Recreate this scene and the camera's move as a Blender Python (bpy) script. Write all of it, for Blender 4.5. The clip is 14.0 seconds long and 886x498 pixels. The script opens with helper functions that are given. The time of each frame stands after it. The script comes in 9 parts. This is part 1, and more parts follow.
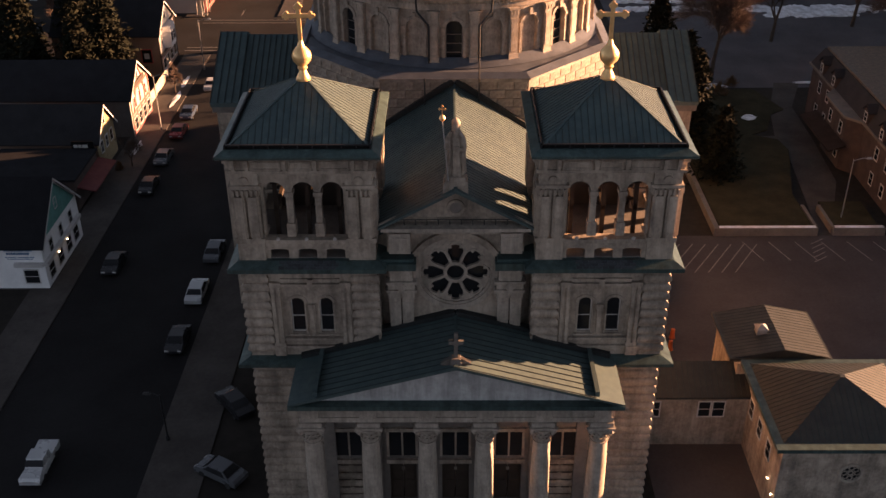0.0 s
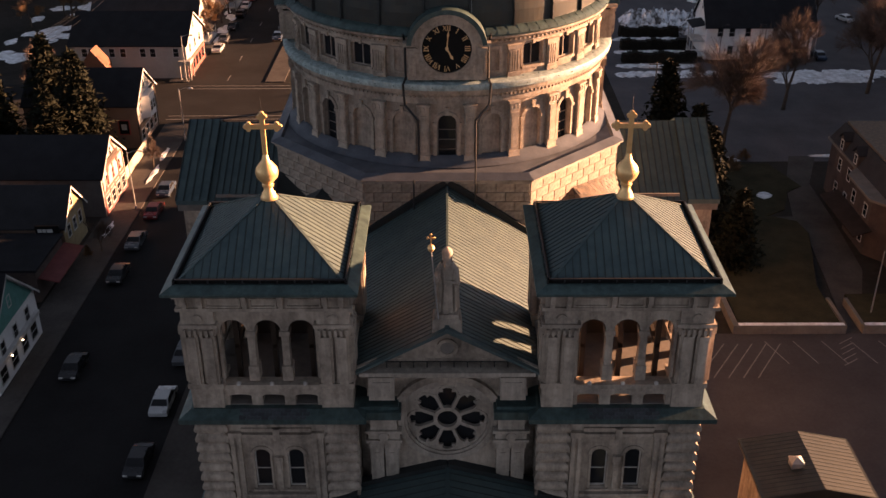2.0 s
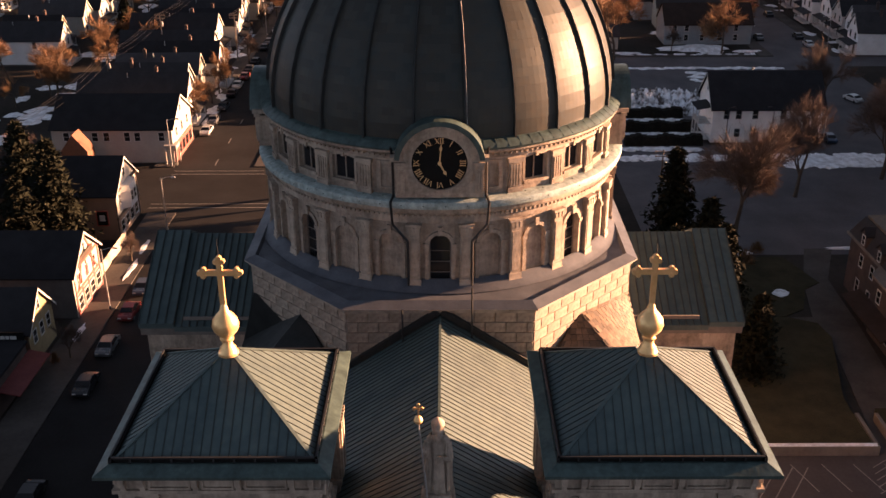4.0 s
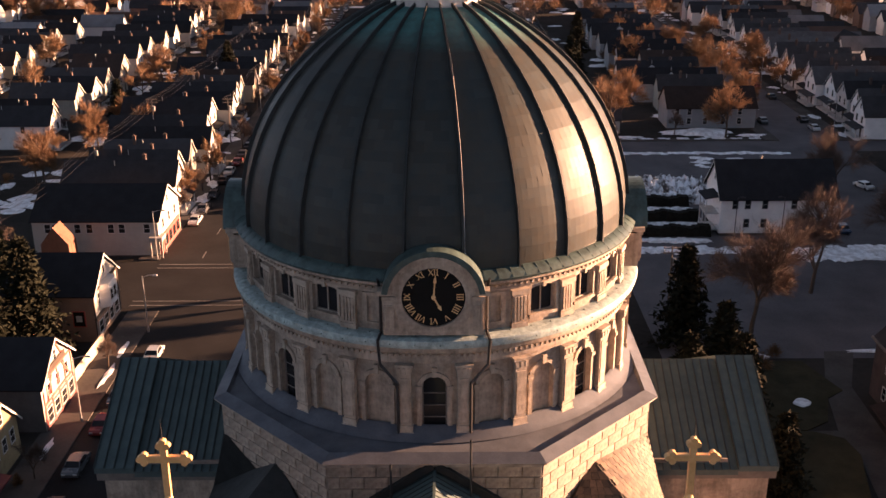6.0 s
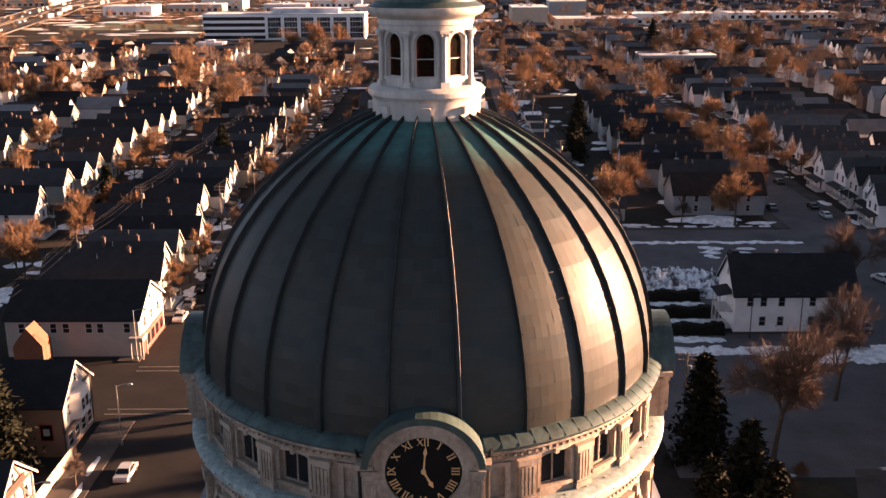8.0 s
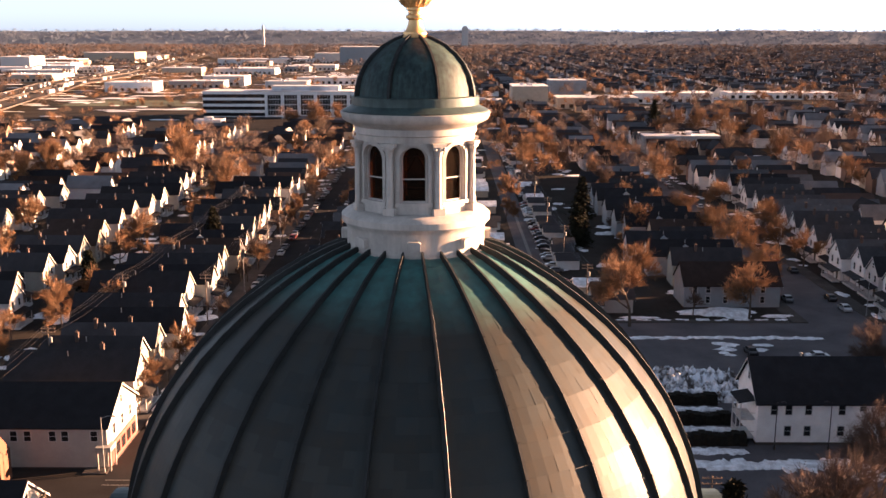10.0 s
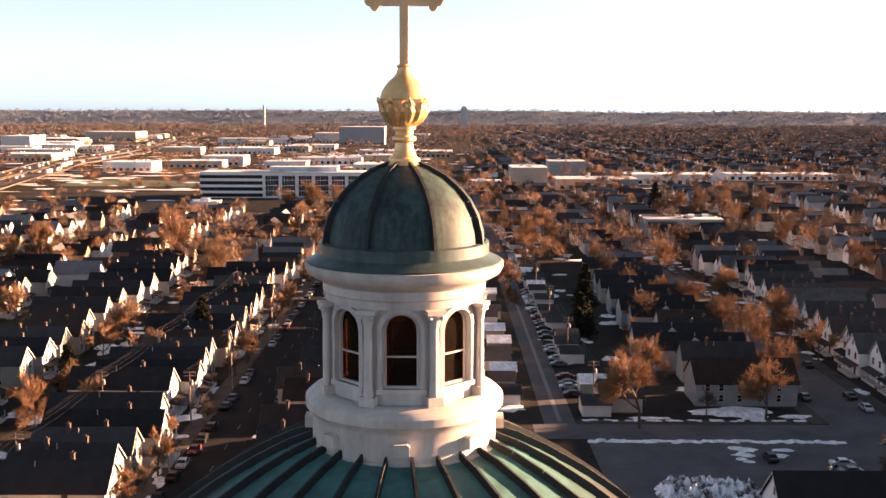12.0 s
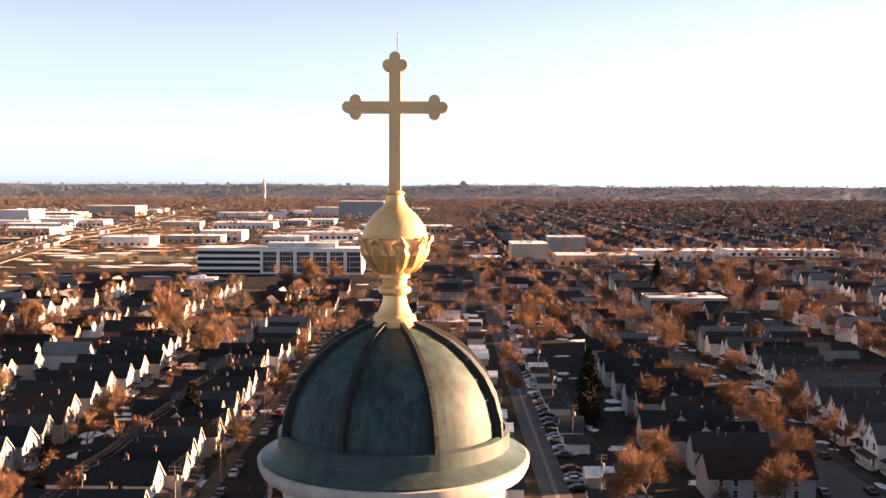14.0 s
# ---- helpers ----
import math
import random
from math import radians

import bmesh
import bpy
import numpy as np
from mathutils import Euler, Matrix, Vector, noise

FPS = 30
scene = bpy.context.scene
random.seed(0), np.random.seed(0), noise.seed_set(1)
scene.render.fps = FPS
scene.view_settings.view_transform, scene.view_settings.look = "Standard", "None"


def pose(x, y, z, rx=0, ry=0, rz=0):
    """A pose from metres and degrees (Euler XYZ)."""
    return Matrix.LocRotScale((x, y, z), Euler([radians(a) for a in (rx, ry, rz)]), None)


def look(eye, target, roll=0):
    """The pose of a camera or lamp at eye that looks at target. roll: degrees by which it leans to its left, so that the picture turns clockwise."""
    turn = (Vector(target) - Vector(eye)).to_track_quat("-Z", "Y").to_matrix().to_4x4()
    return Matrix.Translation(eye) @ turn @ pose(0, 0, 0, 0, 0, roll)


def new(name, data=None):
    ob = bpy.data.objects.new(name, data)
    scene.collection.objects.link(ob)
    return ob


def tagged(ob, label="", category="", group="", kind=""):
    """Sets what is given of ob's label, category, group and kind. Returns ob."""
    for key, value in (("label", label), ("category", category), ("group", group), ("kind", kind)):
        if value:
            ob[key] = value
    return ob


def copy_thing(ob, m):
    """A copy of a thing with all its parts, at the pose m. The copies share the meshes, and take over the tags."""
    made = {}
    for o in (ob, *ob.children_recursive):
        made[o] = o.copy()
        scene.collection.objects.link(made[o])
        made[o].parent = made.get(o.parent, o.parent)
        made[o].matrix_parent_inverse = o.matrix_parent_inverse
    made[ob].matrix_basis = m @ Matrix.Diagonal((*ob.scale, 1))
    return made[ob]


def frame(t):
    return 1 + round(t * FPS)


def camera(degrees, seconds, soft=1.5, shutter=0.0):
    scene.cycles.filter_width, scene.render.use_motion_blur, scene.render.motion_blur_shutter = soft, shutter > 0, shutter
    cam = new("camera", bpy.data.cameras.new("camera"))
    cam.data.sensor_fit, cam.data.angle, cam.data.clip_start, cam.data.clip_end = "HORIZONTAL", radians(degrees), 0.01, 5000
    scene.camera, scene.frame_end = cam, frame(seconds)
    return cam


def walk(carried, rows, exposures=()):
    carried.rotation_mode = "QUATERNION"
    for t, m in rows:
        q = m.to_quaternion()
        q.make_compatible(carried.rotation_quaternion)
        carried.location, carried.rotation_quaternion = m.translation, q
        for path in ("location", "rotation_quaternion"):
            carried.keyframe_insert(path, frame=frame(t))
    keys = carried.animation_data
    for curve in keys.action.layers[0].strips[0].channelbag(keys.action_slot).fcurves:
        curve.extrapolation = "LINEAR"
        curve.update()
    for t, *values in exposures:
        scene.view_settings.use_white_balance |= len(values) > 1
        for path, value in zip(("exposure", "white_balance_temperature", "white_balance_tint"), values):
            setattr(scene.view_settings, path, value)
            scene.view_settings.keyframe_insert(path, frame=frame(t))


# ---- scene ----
cam = camera(47.3, 14.0)
PATH = [
    (0, (0.303, -0.972, 59.754), (0.288, 0.75, 58.736), -0.4),
    (0.5, (0.447, 1.884, 59.771), (0.432, 3.617, 58.772), -0.4),
    (1, (0.552, 4.93, 59.796), (0.538, 6.673, 58.815), -0.4),
    (1.5, (0.657, 7.903, 59.769), (0.645, 9.657, 58.808), -0.4),
    (2, (0.741, 10.724, 59.806), (0.73, 12.488, 58.863), -0.3),
    (2.5, (0.857, 13.344, 59.865), (0.846, 15.118, 58.942), -0.3),
    (3, (0.95, 15.841, 59.917), (0.94, 17.63, 59.022), -0.3),
    (3.5, (1.043, 18.256, 59.99), (1.034, 20.061, 59.127), -0.3),
    (6, (1.372, 29.555, 60.647), (1.366, 31.429, 59.947), -0.3),
    (6.5, (1.443, 31.817, 60.767), (1.437, 33.703, 60.1), -0.3),
    (7, (1.497, 34.205, 60.967), (1.492, 36.103, 60.334), -0.3),
    (7.5, (1.635, 36.85, 61.184), (1.629, 38.758, 60.586), -0.3),
    (8, (1.773, 39.735, 61.344), (1.766, 41.654, 60.783), -0.3),
    (10.5, (2.043, 55.714, 62.064), (2.037, 57.677, 61.681), 0.1),
    (11, (2.059, 58.73, 62.305), (2.054, 60.7, 61.96), 0.0),
    (11.5, (2.024, 61.363, 62.77), (2.02, 63.339, 62.463), 0.2),
    (12, (2.008, 63.768, 63.354), (2.004, 65.75, 63.085), 0.2),
    (12.5, (1.968, 66.219, 63.862), (1.964, 68.205, 63.63), 0.3),
    (13, (1.905, 68.303, 64.307), (1.901, 70.294, 64.111), 0.3),
    (13.5, (1.889, 70.301, 64.609), (1.884, 72.295, 64.449), 0.3),
    (14, (1.863, 72.379, 64.948), (1.86, 74.376, 64.823), 0.3),
]
walk(cam, [(t, look(eye, target, roll)) for t, eye, target, roll in PATH],
     exposures=[(0.0, 3.08, 5650, 16), (4.0, 3.2, 5500, 17), (8.0, 3.5, 5250, 16), (14.0, 3.68, 5400, 12)])

# ---- light ----
SUN_AZ, SUN_EL = 73.0, 8.8          # degrees from +y towards +x, and above the horizon
world = bpy.data.worlds.new("sky")
scene.world = world
world.use_nodes = True
wn = world.node_tree.nodes
sky = wn.new("ShaderNodeTexSky")
sky.sky_type, sky.sun_disc = "NISHITA", False
sky.sun_elevation, sky.sun_rotation = radians(SUN_EL), radians(SUN_AZ)
sky.altitude, sky.air_density, sky.dust_density, sky.ozone_density = 200, 1.0, 0.6, 2.5
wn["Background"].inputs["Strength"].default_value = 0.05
sky_tone = wn.new("ShaderNodeHueSaturation")      # less colour and a dimmer sky; rise brightens it all round towards the horizon
sky_tone.inputs["Saturation"].default_value, sky_tone.inputs["Value"].default_value = 0.14, 0.155
wtc, sep, rise, mul = wn.new("ShaderNodeTexCoord"), wn.new("ShaderNodeSeparateXYZ"), wn.new("ShaderNodeMapRange"), wn.new("ShaderNodeVectorMath")
rise.interpolation_type, mul.operation = "SMOOTHSTEP", "SCALE"
for key, value in (("From Min", -0.02), ("From Max", 0.30), ("To Min", 4.2), ("To Max", 1.8)):
    rise.inputs[key].default_value = value
wl = world.node_tree.links
wl.new(wtc.outputs["Generated"], sep.inputs[0])
wl.new(sep.outputs["Z"], rise.inputs["Value"])
wl.new(sky.outputs[0], sky_tone.inputs["Color"])
wl.new(sky_tone.outputs[0], mul.inputs[0])
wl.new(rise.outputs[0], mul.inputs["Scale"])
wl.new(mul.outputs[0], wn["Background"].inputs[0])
sun_data = bpy.data.lights.new("sun", "SUN")
sun_data.energy, sun_data.angle, sun_data.color = 4.9, radians(0.6), (1.0, 0.49, 0.21)
sun = new("sun", sun_data)
SUN_DIR = Vector((math.sin(radians(SUN_AZ)) * math.cos(radians(SUN_EL)), math.cos(radians(SUN_AZ)) * math.cos(radians(SUN_EL)), math.sin(radians(SUN_EL))))
sun.matrix_world = look(SUN_DIR * 300, (0, 0, 0))

rng = random.Random(7)


# ---- materials ----
def material(name, col, col2=None, rough=0.7, metal=0.0, scale=1.0, fine=12.0, bump=0.15, rand=0.0, spec=0.4, contrast=1.0, island=0.0, streak=0.0, fall=(1.6, 1.6, 0.22)):
    """Procedural surface: two scales of noise between two colours, fine relief, a little per-object change."""
    m = bpy.data.materials.new(name)
    m.use_nodes = True
    nt = m.node_tree
    n, l = nt.nodes, nt.links
    b = n["Principled BSDF"]
    col2 = col2 or tuple(c * 0.72 for c in col)
    tc = n.new("ShaderNodeTexCoord")
    big = n.new("ShaderNodeTexNoise")
    big.inputs["Scale"].default_value, big.inputs["Detail"].default_value, big.inputs["Roughness"].default_value = scale, 6, 0.62
    small = n.new("ShaderNodeTexNoise")
    small.inputs["Scale"].default_value, small.inputs["Detail"].default_value = fine, 4
    l.new(tc.outputs["Object"], big.inputs["Vector"])
    l.new(tc.outputs["Object"], small.inputs["Vector"])
    add = n.new("ShaderNodeMath")
    add.operation = "MULTIPLY_ADD"
    l.new(small.outputs["Fac"], add.inputs[0])
    add.inputs[1].default_value = 0.35
    l.new(big.outputs["Fac"], add.inputs[2])
    ramp = n.new("ShaderNodeValToRGB")
    mid = 0.67
    ramp.color_ramp.elements[0].position, ramp.color_ramp.elements[1].position = mid - 0.2 / contrast, mid + 0.2 / contrast
    ramp.color_ramp.elements[0].color, ramp.color_ramp.elements[1].color = (*col2, 1), (*col, 1)
    l.new(add.outputs[0], ramp.inputs[0])
    out = ramp.outputs[0]
    if rand:
        info = n.new("ShaderNodeObjectInfo")
        hsv = n.new("ShaderNodeHueSaturation")
        mr = n.new("ShaderNodeMapRange")
        mr.inputs["To Min"].default_value, mr.inputs["To Max"].default_value = 1 - rand, 1 + rand
        l.new(info.outputs["Random"], mr.inputs[0])
        l.new(mr.outputs[0], hsv.inputs["Value"])
        l.new(out, hsv.inputs["Color"])
        out = hsv.outputs[0]
    if streak:
        # rain streaks and patchy weathering, drawn out downwards
        mp = n.new("ShaderNodeMapping")
        mp.inputs["Scale"].default_value = fall
        st = n.new("ShaderNodeTexNoise")
        st.inputs["Scale"].default_value, st.inputs["Detail"].default_value, st.inputs["Roughness"].default_value = 1.0, 5, 0.7
        l.new(tc.outputs["Object"], mp.inputs["Vector"])
        l.new(mp.outputs[0], st.inputs["Vector"])
        mr = n.new("ShaderNodeMapRange")
        mr.inputs["From Min"].default_value, mr.inputs["From Max"].default_value = 0.3, 0.65
        mr.inputs["To Min"].default_value, mr.inputs["To Max"].default_value = 1 - streak, 1 + streak * 0.35
        l.new(st.outputs["Fac"], mr.inputs[0])
        hsv = n.new("ShaderNodeHueSaturation")
        l.new(mr.outputs[0], hsv.inputs["Value"])
        l.new(out, hsv.inputs["Color"])
        out = hsv.outputs[0]
    if island:
        geo = n.new("ShaderNodeNewGeometry")
        hsv = n.new("ShaderNodeHueSaturation")
        mr = n.new("ShaderNodeMapRange")
        mr.inputs["To Min"].default_value, mr.inputs["To Max"].default_value = 1 - island, 1 + island
        l.new(geo.outputs["Random Per Island"], mr.inputs[0])
        l.new(mr.outputs[0], hsv.inputs["Value"])
        l.new(out, hsv.inputs["Color"])
        out = hsv.outputs[0]
    l.new(out, b.inputs["Base Color"])
    b.inputs["Metallic"].default_value, b.inputs["Specular IOR Level"].default_value = metal, spec
    rr = n.new("ShaderNodeMapRange")
    rr.inputs["To Min"].default_value, rr.inputs["To Max"].default_value = min(1, rough + 0.1), max(0.02, rough - 0.12)
    l.new(big.outputs["Fac"], rr.inputs[0])
    l.new(rr.outputs[0], b.inputs["Roughness"])
    if bump:
        bp = n.new("ShaderNodeBump")
        bp.inputs["Strength"].default_value, bp.inputs["Distance"].default_value = bump, 0.05
        l.new(small.outputs["Fac"], bp.inputs["Height"])
        l.new(bp.outputs[0], b.inputs["Normal"])
    return m


STONE = material("limestone", (0.385, 0.320, 0.252), (0.175, 0.142, 0.112), 0.85, scale=0.45, fine=4.0, rand=0.07, bump=0.4, contrast=1.25, streak=0.38)
STONE_PALE = material("pale_limestone", (0.36, 0.31, 0.255), (0.22, 0.188, 0.152), 0.85, scale=0.5, fine=4.0, bump=0.3, streak=0.4)
PALE_RENDER = material("pale_grey_render", (0.44, 0.435, 0.42), (0.29, 0.285, 0.275), 0.8, scale=0.8, fine=4.0, streak=0.35)
STONE_DARK = material("weathered_shaded_limestone", (0.18, 0.155, 0.135), (0.105, 0.092, 0.08), 0.85, scale=0.4, fine=3.0)
MORTAR = material("mortar", (0.19, 0.155, 0.125), None, 0.9)
ROOF = material("standing_seam_roof", (0.060, 0.090, 0.088), (0.032, 0.056, 0.061), 0.62, metal=0.25, scale=0.5, fine=2.0, bump=0.06, rand=0.05, spec=0.75)
COPPER = material("aged_dome_copper", (0.041, 0.038, 0.031), (0.027, 0.035, 0.037), 0.5, metal=0.05, scale=0.45, fine=1.6, bump=0.06, rand=0.08, spec=0.15, island=0.14)


def verdigris_near_top(m, z0, z1, col):
    """Green stains that run down from the lantern over the copper."""
    n, l = m.node_tree.nodes, m.node_tree.links
    b = n["Principled BSDF"]
    src = b.inputs["Base Color"].links[0].from_socket
    tc, sp, mr, ns, mp, mul, mix = (n.new("ShaderNode" + k) for k in ("TexCoord", "SeparateXYZ", "MapRange", "TexNoise", "Mapping", "Math", "Mix"))
    l.new(tc.outputs["Object"], sp.inputs[0])
    l.new(sp.outputs["Z"], mr.inputs[0])
    mr.inputs["From Min"].default_value, mr.inputs["From Max"].default_value = z0, z1
    mp.inputs["Scale"].default_value = (2.2, 2.2, 0.5)
    l.new(tc.outputs["Object"], mp.inputs["Vector"])
    l.new(mp.outputs[0], ns.inputs["Vector"])
    ns.inputs["Scale"].default_value, ns.inputs["Detail"].default_value = 1.0, 5
    mul.operation = "MULTIPLY"
    l.new(mr.outputs[0], mul.inputs[0])
    l.new(ns.outputs["Fac"], mul.inputs[1])
    mix.data_type = "RGBA"
    l.new(mul.outputs[0], mix.inputs["Factor"])
    l.new(src, mix.inputs["A"])
    mix.inputs["B"].default_value = (*col, 1)
    l.new(mix.outputs["Result"], b.inputs["Base Color"])


verdigris_near_top(COPPER, 50.6, 52.8, (0.10, 0.30, 0.29))
COPPER_RIB = material("dark_copper_rib", (0.028, 0.030, 0.030), (0.014, 0.017, 0.017), 0.6, metal=0.1, spec=0.25)
VERDIGRIS = material("verdigris_copper", (0.34, 0.41, 0.40), (0.17, 0.215, 0.21), 0.6, metal=0.05, scale=2.6, fine=9.0, contrast=1.1, streak=0.3)
VERDIGRIS_DARK = material("dark_verdigris_copper", (0.070, 0.104, 0.098), (0.034, 0.054, 0.054), 0.45, metal=0.25, scale=0.8, fine=4.0, streak=0.45)
LEAD = material("lead_sheet", (0.100, 0.108, 0.128), (0.055, 0.060, 0.074), 0.6, metal=0.1, scale=0.7)
TILE = material("brown_roof_tile", (0.125, 0.083, 0.05), (0.07, 0.05, 0.035), 0.75, scale=2.0, fine=8.0, rand=0.1, island=0.35)
TILE_BED = material("roof_battens", (0.05, 0.04, 0.03), None, 0.9)
GOLD = material("gilding", (0.86, 0.57, 0.26), (0.70, 0.42, 0.16), 0.42, metal=0.55, scale=2.0, fine=9.0, bump=0.05)
GOLD_PAINT = material("gold_paint", (0.72, 0.47, 0.23), (0.60, 0.38, 0.18), 0.5, metal=0.3, scale=1.5)
CREAM = material("cream_painted_metal", (0.52, 0.485, 0.44), (0.40, 0.37, 0.335), 0.55, scale=1.2, fine=5.0, bump=0.06, streak=0.25)
GLASS = material("dark_window_glass", (0.012, 0.013, 0.015), (0.02, 0.02, 0.022), 0.12, scale=0.6, bump=0, spec=0.22)
# tint added to stand in for the dim lantern interior
TINTED = material("tinted_glass", (0.02, 0.016, 0.012), None, 0.1, bump=0, spec=0.25)
nt = TINTED.node_tree
clear, blend = nt.nodes.new("ShaderNodeBsdfTransparent"), nt.nodes.new("ShaderNodeMixShader")
clear.inputs["Color"].default_value = (0.55, 0.42, 0.32, 1)
blend.inputs["Fac"].default_value = 0.35
nt.links.new(clear.outputs[0], blend.inputs[1])
nt.links.new(nt.nodes["Principled BSDF"].outputs[0], blend.inputs[2])
nt.links.new(blend.outputs[0], nt.nodes["Material Output"].inputs["Surface"])
LANTERN_COPPER = material("streaked_lantern_copper", (0.050, 0.086, 0.080), (0.022, 0.040, 0.041), 0.6, metal=0.05, spec=0.25, scale=0.7, fine=5.0, bump=0.06, contrast=1.2, streak=0.62, fall=(5.0, 5.0, 0.35))
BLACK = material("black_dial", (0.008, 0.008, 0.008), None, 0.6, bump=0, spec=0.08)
DARKWOOD = material("dark_stained_door", (0.05, 0.035, 0.025), None, 0.55)
IRON = material("dark_iron", (0.03, 0.03, 0.032), None, 0.5, metal=0.4)


# ---- mesh building ----
class Geo:
    """Collects vertices and faces; m places what is added."""

    def __init__(self, m=None):
        self.v, self.f, self.m, self.smooth = [], [], m or Matrix(), False

    def add(self, pts, faces):
        o = len(self.v)
        self.v += [tuple(self.m @ Vector(p)) for p in pts]
        self.f += [tuple(i + o for i in f) for f in faces]

    def box(self, x0, x1, y0, y1, z0, z1):
        self.add([(x0, y0, z0), (x1, y0, z0), (x1, y1, z0), (x0, y1, z0), (x0, y0, z1), (x1, y0, z1), (x1, y1, z1), (x0, y1, z1)],
                 [(3, 2, 1, 0), (4, 5, 6, 7), (0, 1, 5, 4), (1, 2, 6, 5), (2, 3, 7, 6), (3, 0, 4, 7)])

    def prism(self, pts, y0, y1):
        """A polygon in x, z drawn out from y0 to y1."""
        n = len(pts)
        self.add([(x, y0, z) for x, z in pts] + [(x, y1, z) for x, z in pts],
                 [tuple(range(n)), tuple(range(2 * n - 1, n - 1, -1))] + [(i, i + n, (i + 1) % n + n, (i + 1) % n) for i in range(n)])

    def slab(self, pts, z0, z1):
        """A polygon in x, y drawn up from z0 to z1."""
        n = len(pts)
        self.add([(x, y, z0) for x, y in pts] + [(x, y, z1) for x, y in pts],
                 [tuple(range(n - 1, -1, -1)), tuple(range(n, 2 * n))] + [(i, (i + 1) % n, (i + 1) % n + n, i + n) for i in range(n)])

    def frustum(self, a, b, z0, z1, c=(0, 0)):
        """Rectangle a = (half x, half y) at z0 to b at z1."""
        (ax, ay), (bx, by), (cx, cy) = a, b, c
        self.add([(cx - ax, cy - ay, z0), (cx + ax, cy - ay, z0), (cx + ax, cy + ay, z0), (cx - ax, cy + ay, z0),
                  (cx - bx, cy - by, z1), (cx + bx, cy - by, z1), (cx + bx, cy + by, z1), (cx - bx, cy + by, z1)],
                 [(3, 2, 1, 0), (4, 5, 6, 7), (0, 1, 5, 4), (1, 2, 6, 5), (2, 3, 7, 6), (3, 0, 4, 7)])

    def lathe(self, prof, n=24, c=(0, 0), a0=0.0, a1=2 * math.pi, caps=True):
        full = abs(a1 - a0 - 2 * math.pi) < 1e-6
        k = n if full else n + 1
        pts = []
        for i in range(k):
            a = a0 + (a1 - a0) * i / n
            pts += [(c[0] + r * math.sin(a), c[1] - r * math.cos(a), z) for r, z in prof]
        m = len(prof)
        faces = []
        for i in range(n):
            j = (i + 1) % k
            faces += [(i * m + q, j * m + q, j * m + q + 1, i * m + q + 1) for q in range(m - 1)]
        if full and caps:
            faces.append(tuple(i * m for i in range(k - 1, -1, -1)))
            faces.append(tuple(i * m + m - 1 for i in range(k)))
        self.add(pts, faces)

    def tube(self, p, q, r0, r1=None, n=6):
        p, q = Vector(p), Vector(q)
        r1 = r0 if r1 is None else r1
        d = (q - p).normalized()
        u = d.orthogonal().normalized()
        w = d.cross(u)
        ring = [(math.cos(2 * math.pi * i / n), math.sin(2 * math.pi * i / n)) for i in range(n)]
        self.add([p + (u * a + w * b) * r0 for a, b in ring] + [q + (u * a + w * b) * r1 for a, b in ring],
                 [(i, (i + 1) % n, (i + 1) % n + n, i + n) for i in range(n)] + [tuple(range(n - 1, -1, -1)), tuple(range(n, 2 * n))])

    def beam(self, p, q, w, h):
        """A bar of width w and height h (upwards) from p to q."""
        p, q = Vector(p), Vector(q)
        d = (q - p).normalized()
        s = d.cross(Vector((0, 0, 1)))
        s = (s.normalized() if s.length > 1e-5 else Vector((1, 0, 0))) * w / 2
        u = s.normalized().cross(d) * h
        self.add([p - s, p + s, p + s + u, p - s + u, q - s, q + s, q + s + u, q - s + u],
                 [(0, 3, 2, 1), (4, 5, 6, 7), (0, 1, 5, 4), (1, 2, 6, 5), (2, 3, 7, 6), (3, 0, 4, 7)])

    def arch_wall(self, x0, x1, z0, z1, y0, y1, holes, n=10):
        """A wall in x, z with openings (centre, width, sill, springing, rise) cut through it; rise 0: square head."""
        holes = sorted(holes)
        edge = x0
        for c, w, sill, spring, rise in holes:
            a, b = c - w / 2, c + w / 2
            if a > edge + 1e-4:
                self.box(edge, a, y0, y1, z0, z1)
            if sill > z0 + 1e-4:
                self.box(a, b, y0, y1, z0, sill)
            pts = [(b, spring), (b, z1), (a, z1), (a, spring)]
            if rise:
                pts += [(c - w / 2 * math.cos(math.pi * i / n), spring + rise * math.sin(math.pi * i / n)) for i in range(1, n)]
            self.prism(pts, y0, y1)
            edge = b
        if x1 > edge + 1e-4:
            self.box(edge, x1, y0, y1, z0, z1)

    def wrap(self, c, r):
        """Bends what was laid out flat (x along, -y outwards) round a vertical axis at c, so that y = 0 lies at radius r."""
        out = []
        for x, y, z in self.v:
            a, q = x / r, r - y
            out.append((c[0] + q * math.sin(a), c[1] - q * math.cos(a), z))
        self.v = out
        return self


def mesh_of(name, g, mat, smooth=False):
    me = bpy.data.meshes.new(name)
    me.from_pydata(g.v, [], g.f)
    me.update()
    bm = bmesh.new()
    bm.from_mesh(me)
    bmesh.ops.recalc_face_normals(bm, faces=bm.faces)
    bm.to_mesh(me)
    bm.free()
    me.materials.append(mat)
    if smooth:
        for p in me.polygons:
            p.use_smooth = True
        me.set_sharp_from_angle(angle=radians(38))
    return me


def hang(ob, parent):
    ob.parent = parent
    if parent.type == "EMPTY":
        ob.matrix_parent_inverse = Matrix.Translation(-parent.location)
    return ob


def part(name, g, mat, parent=None, label="", smooth=False):
    ob = new(name, g if isinstance(g, bpy.types.Mesh) else mesh_of(name, g, mat, smooth))
    if parent:
        hang(ob, parent)
    return tagged(ob, label)


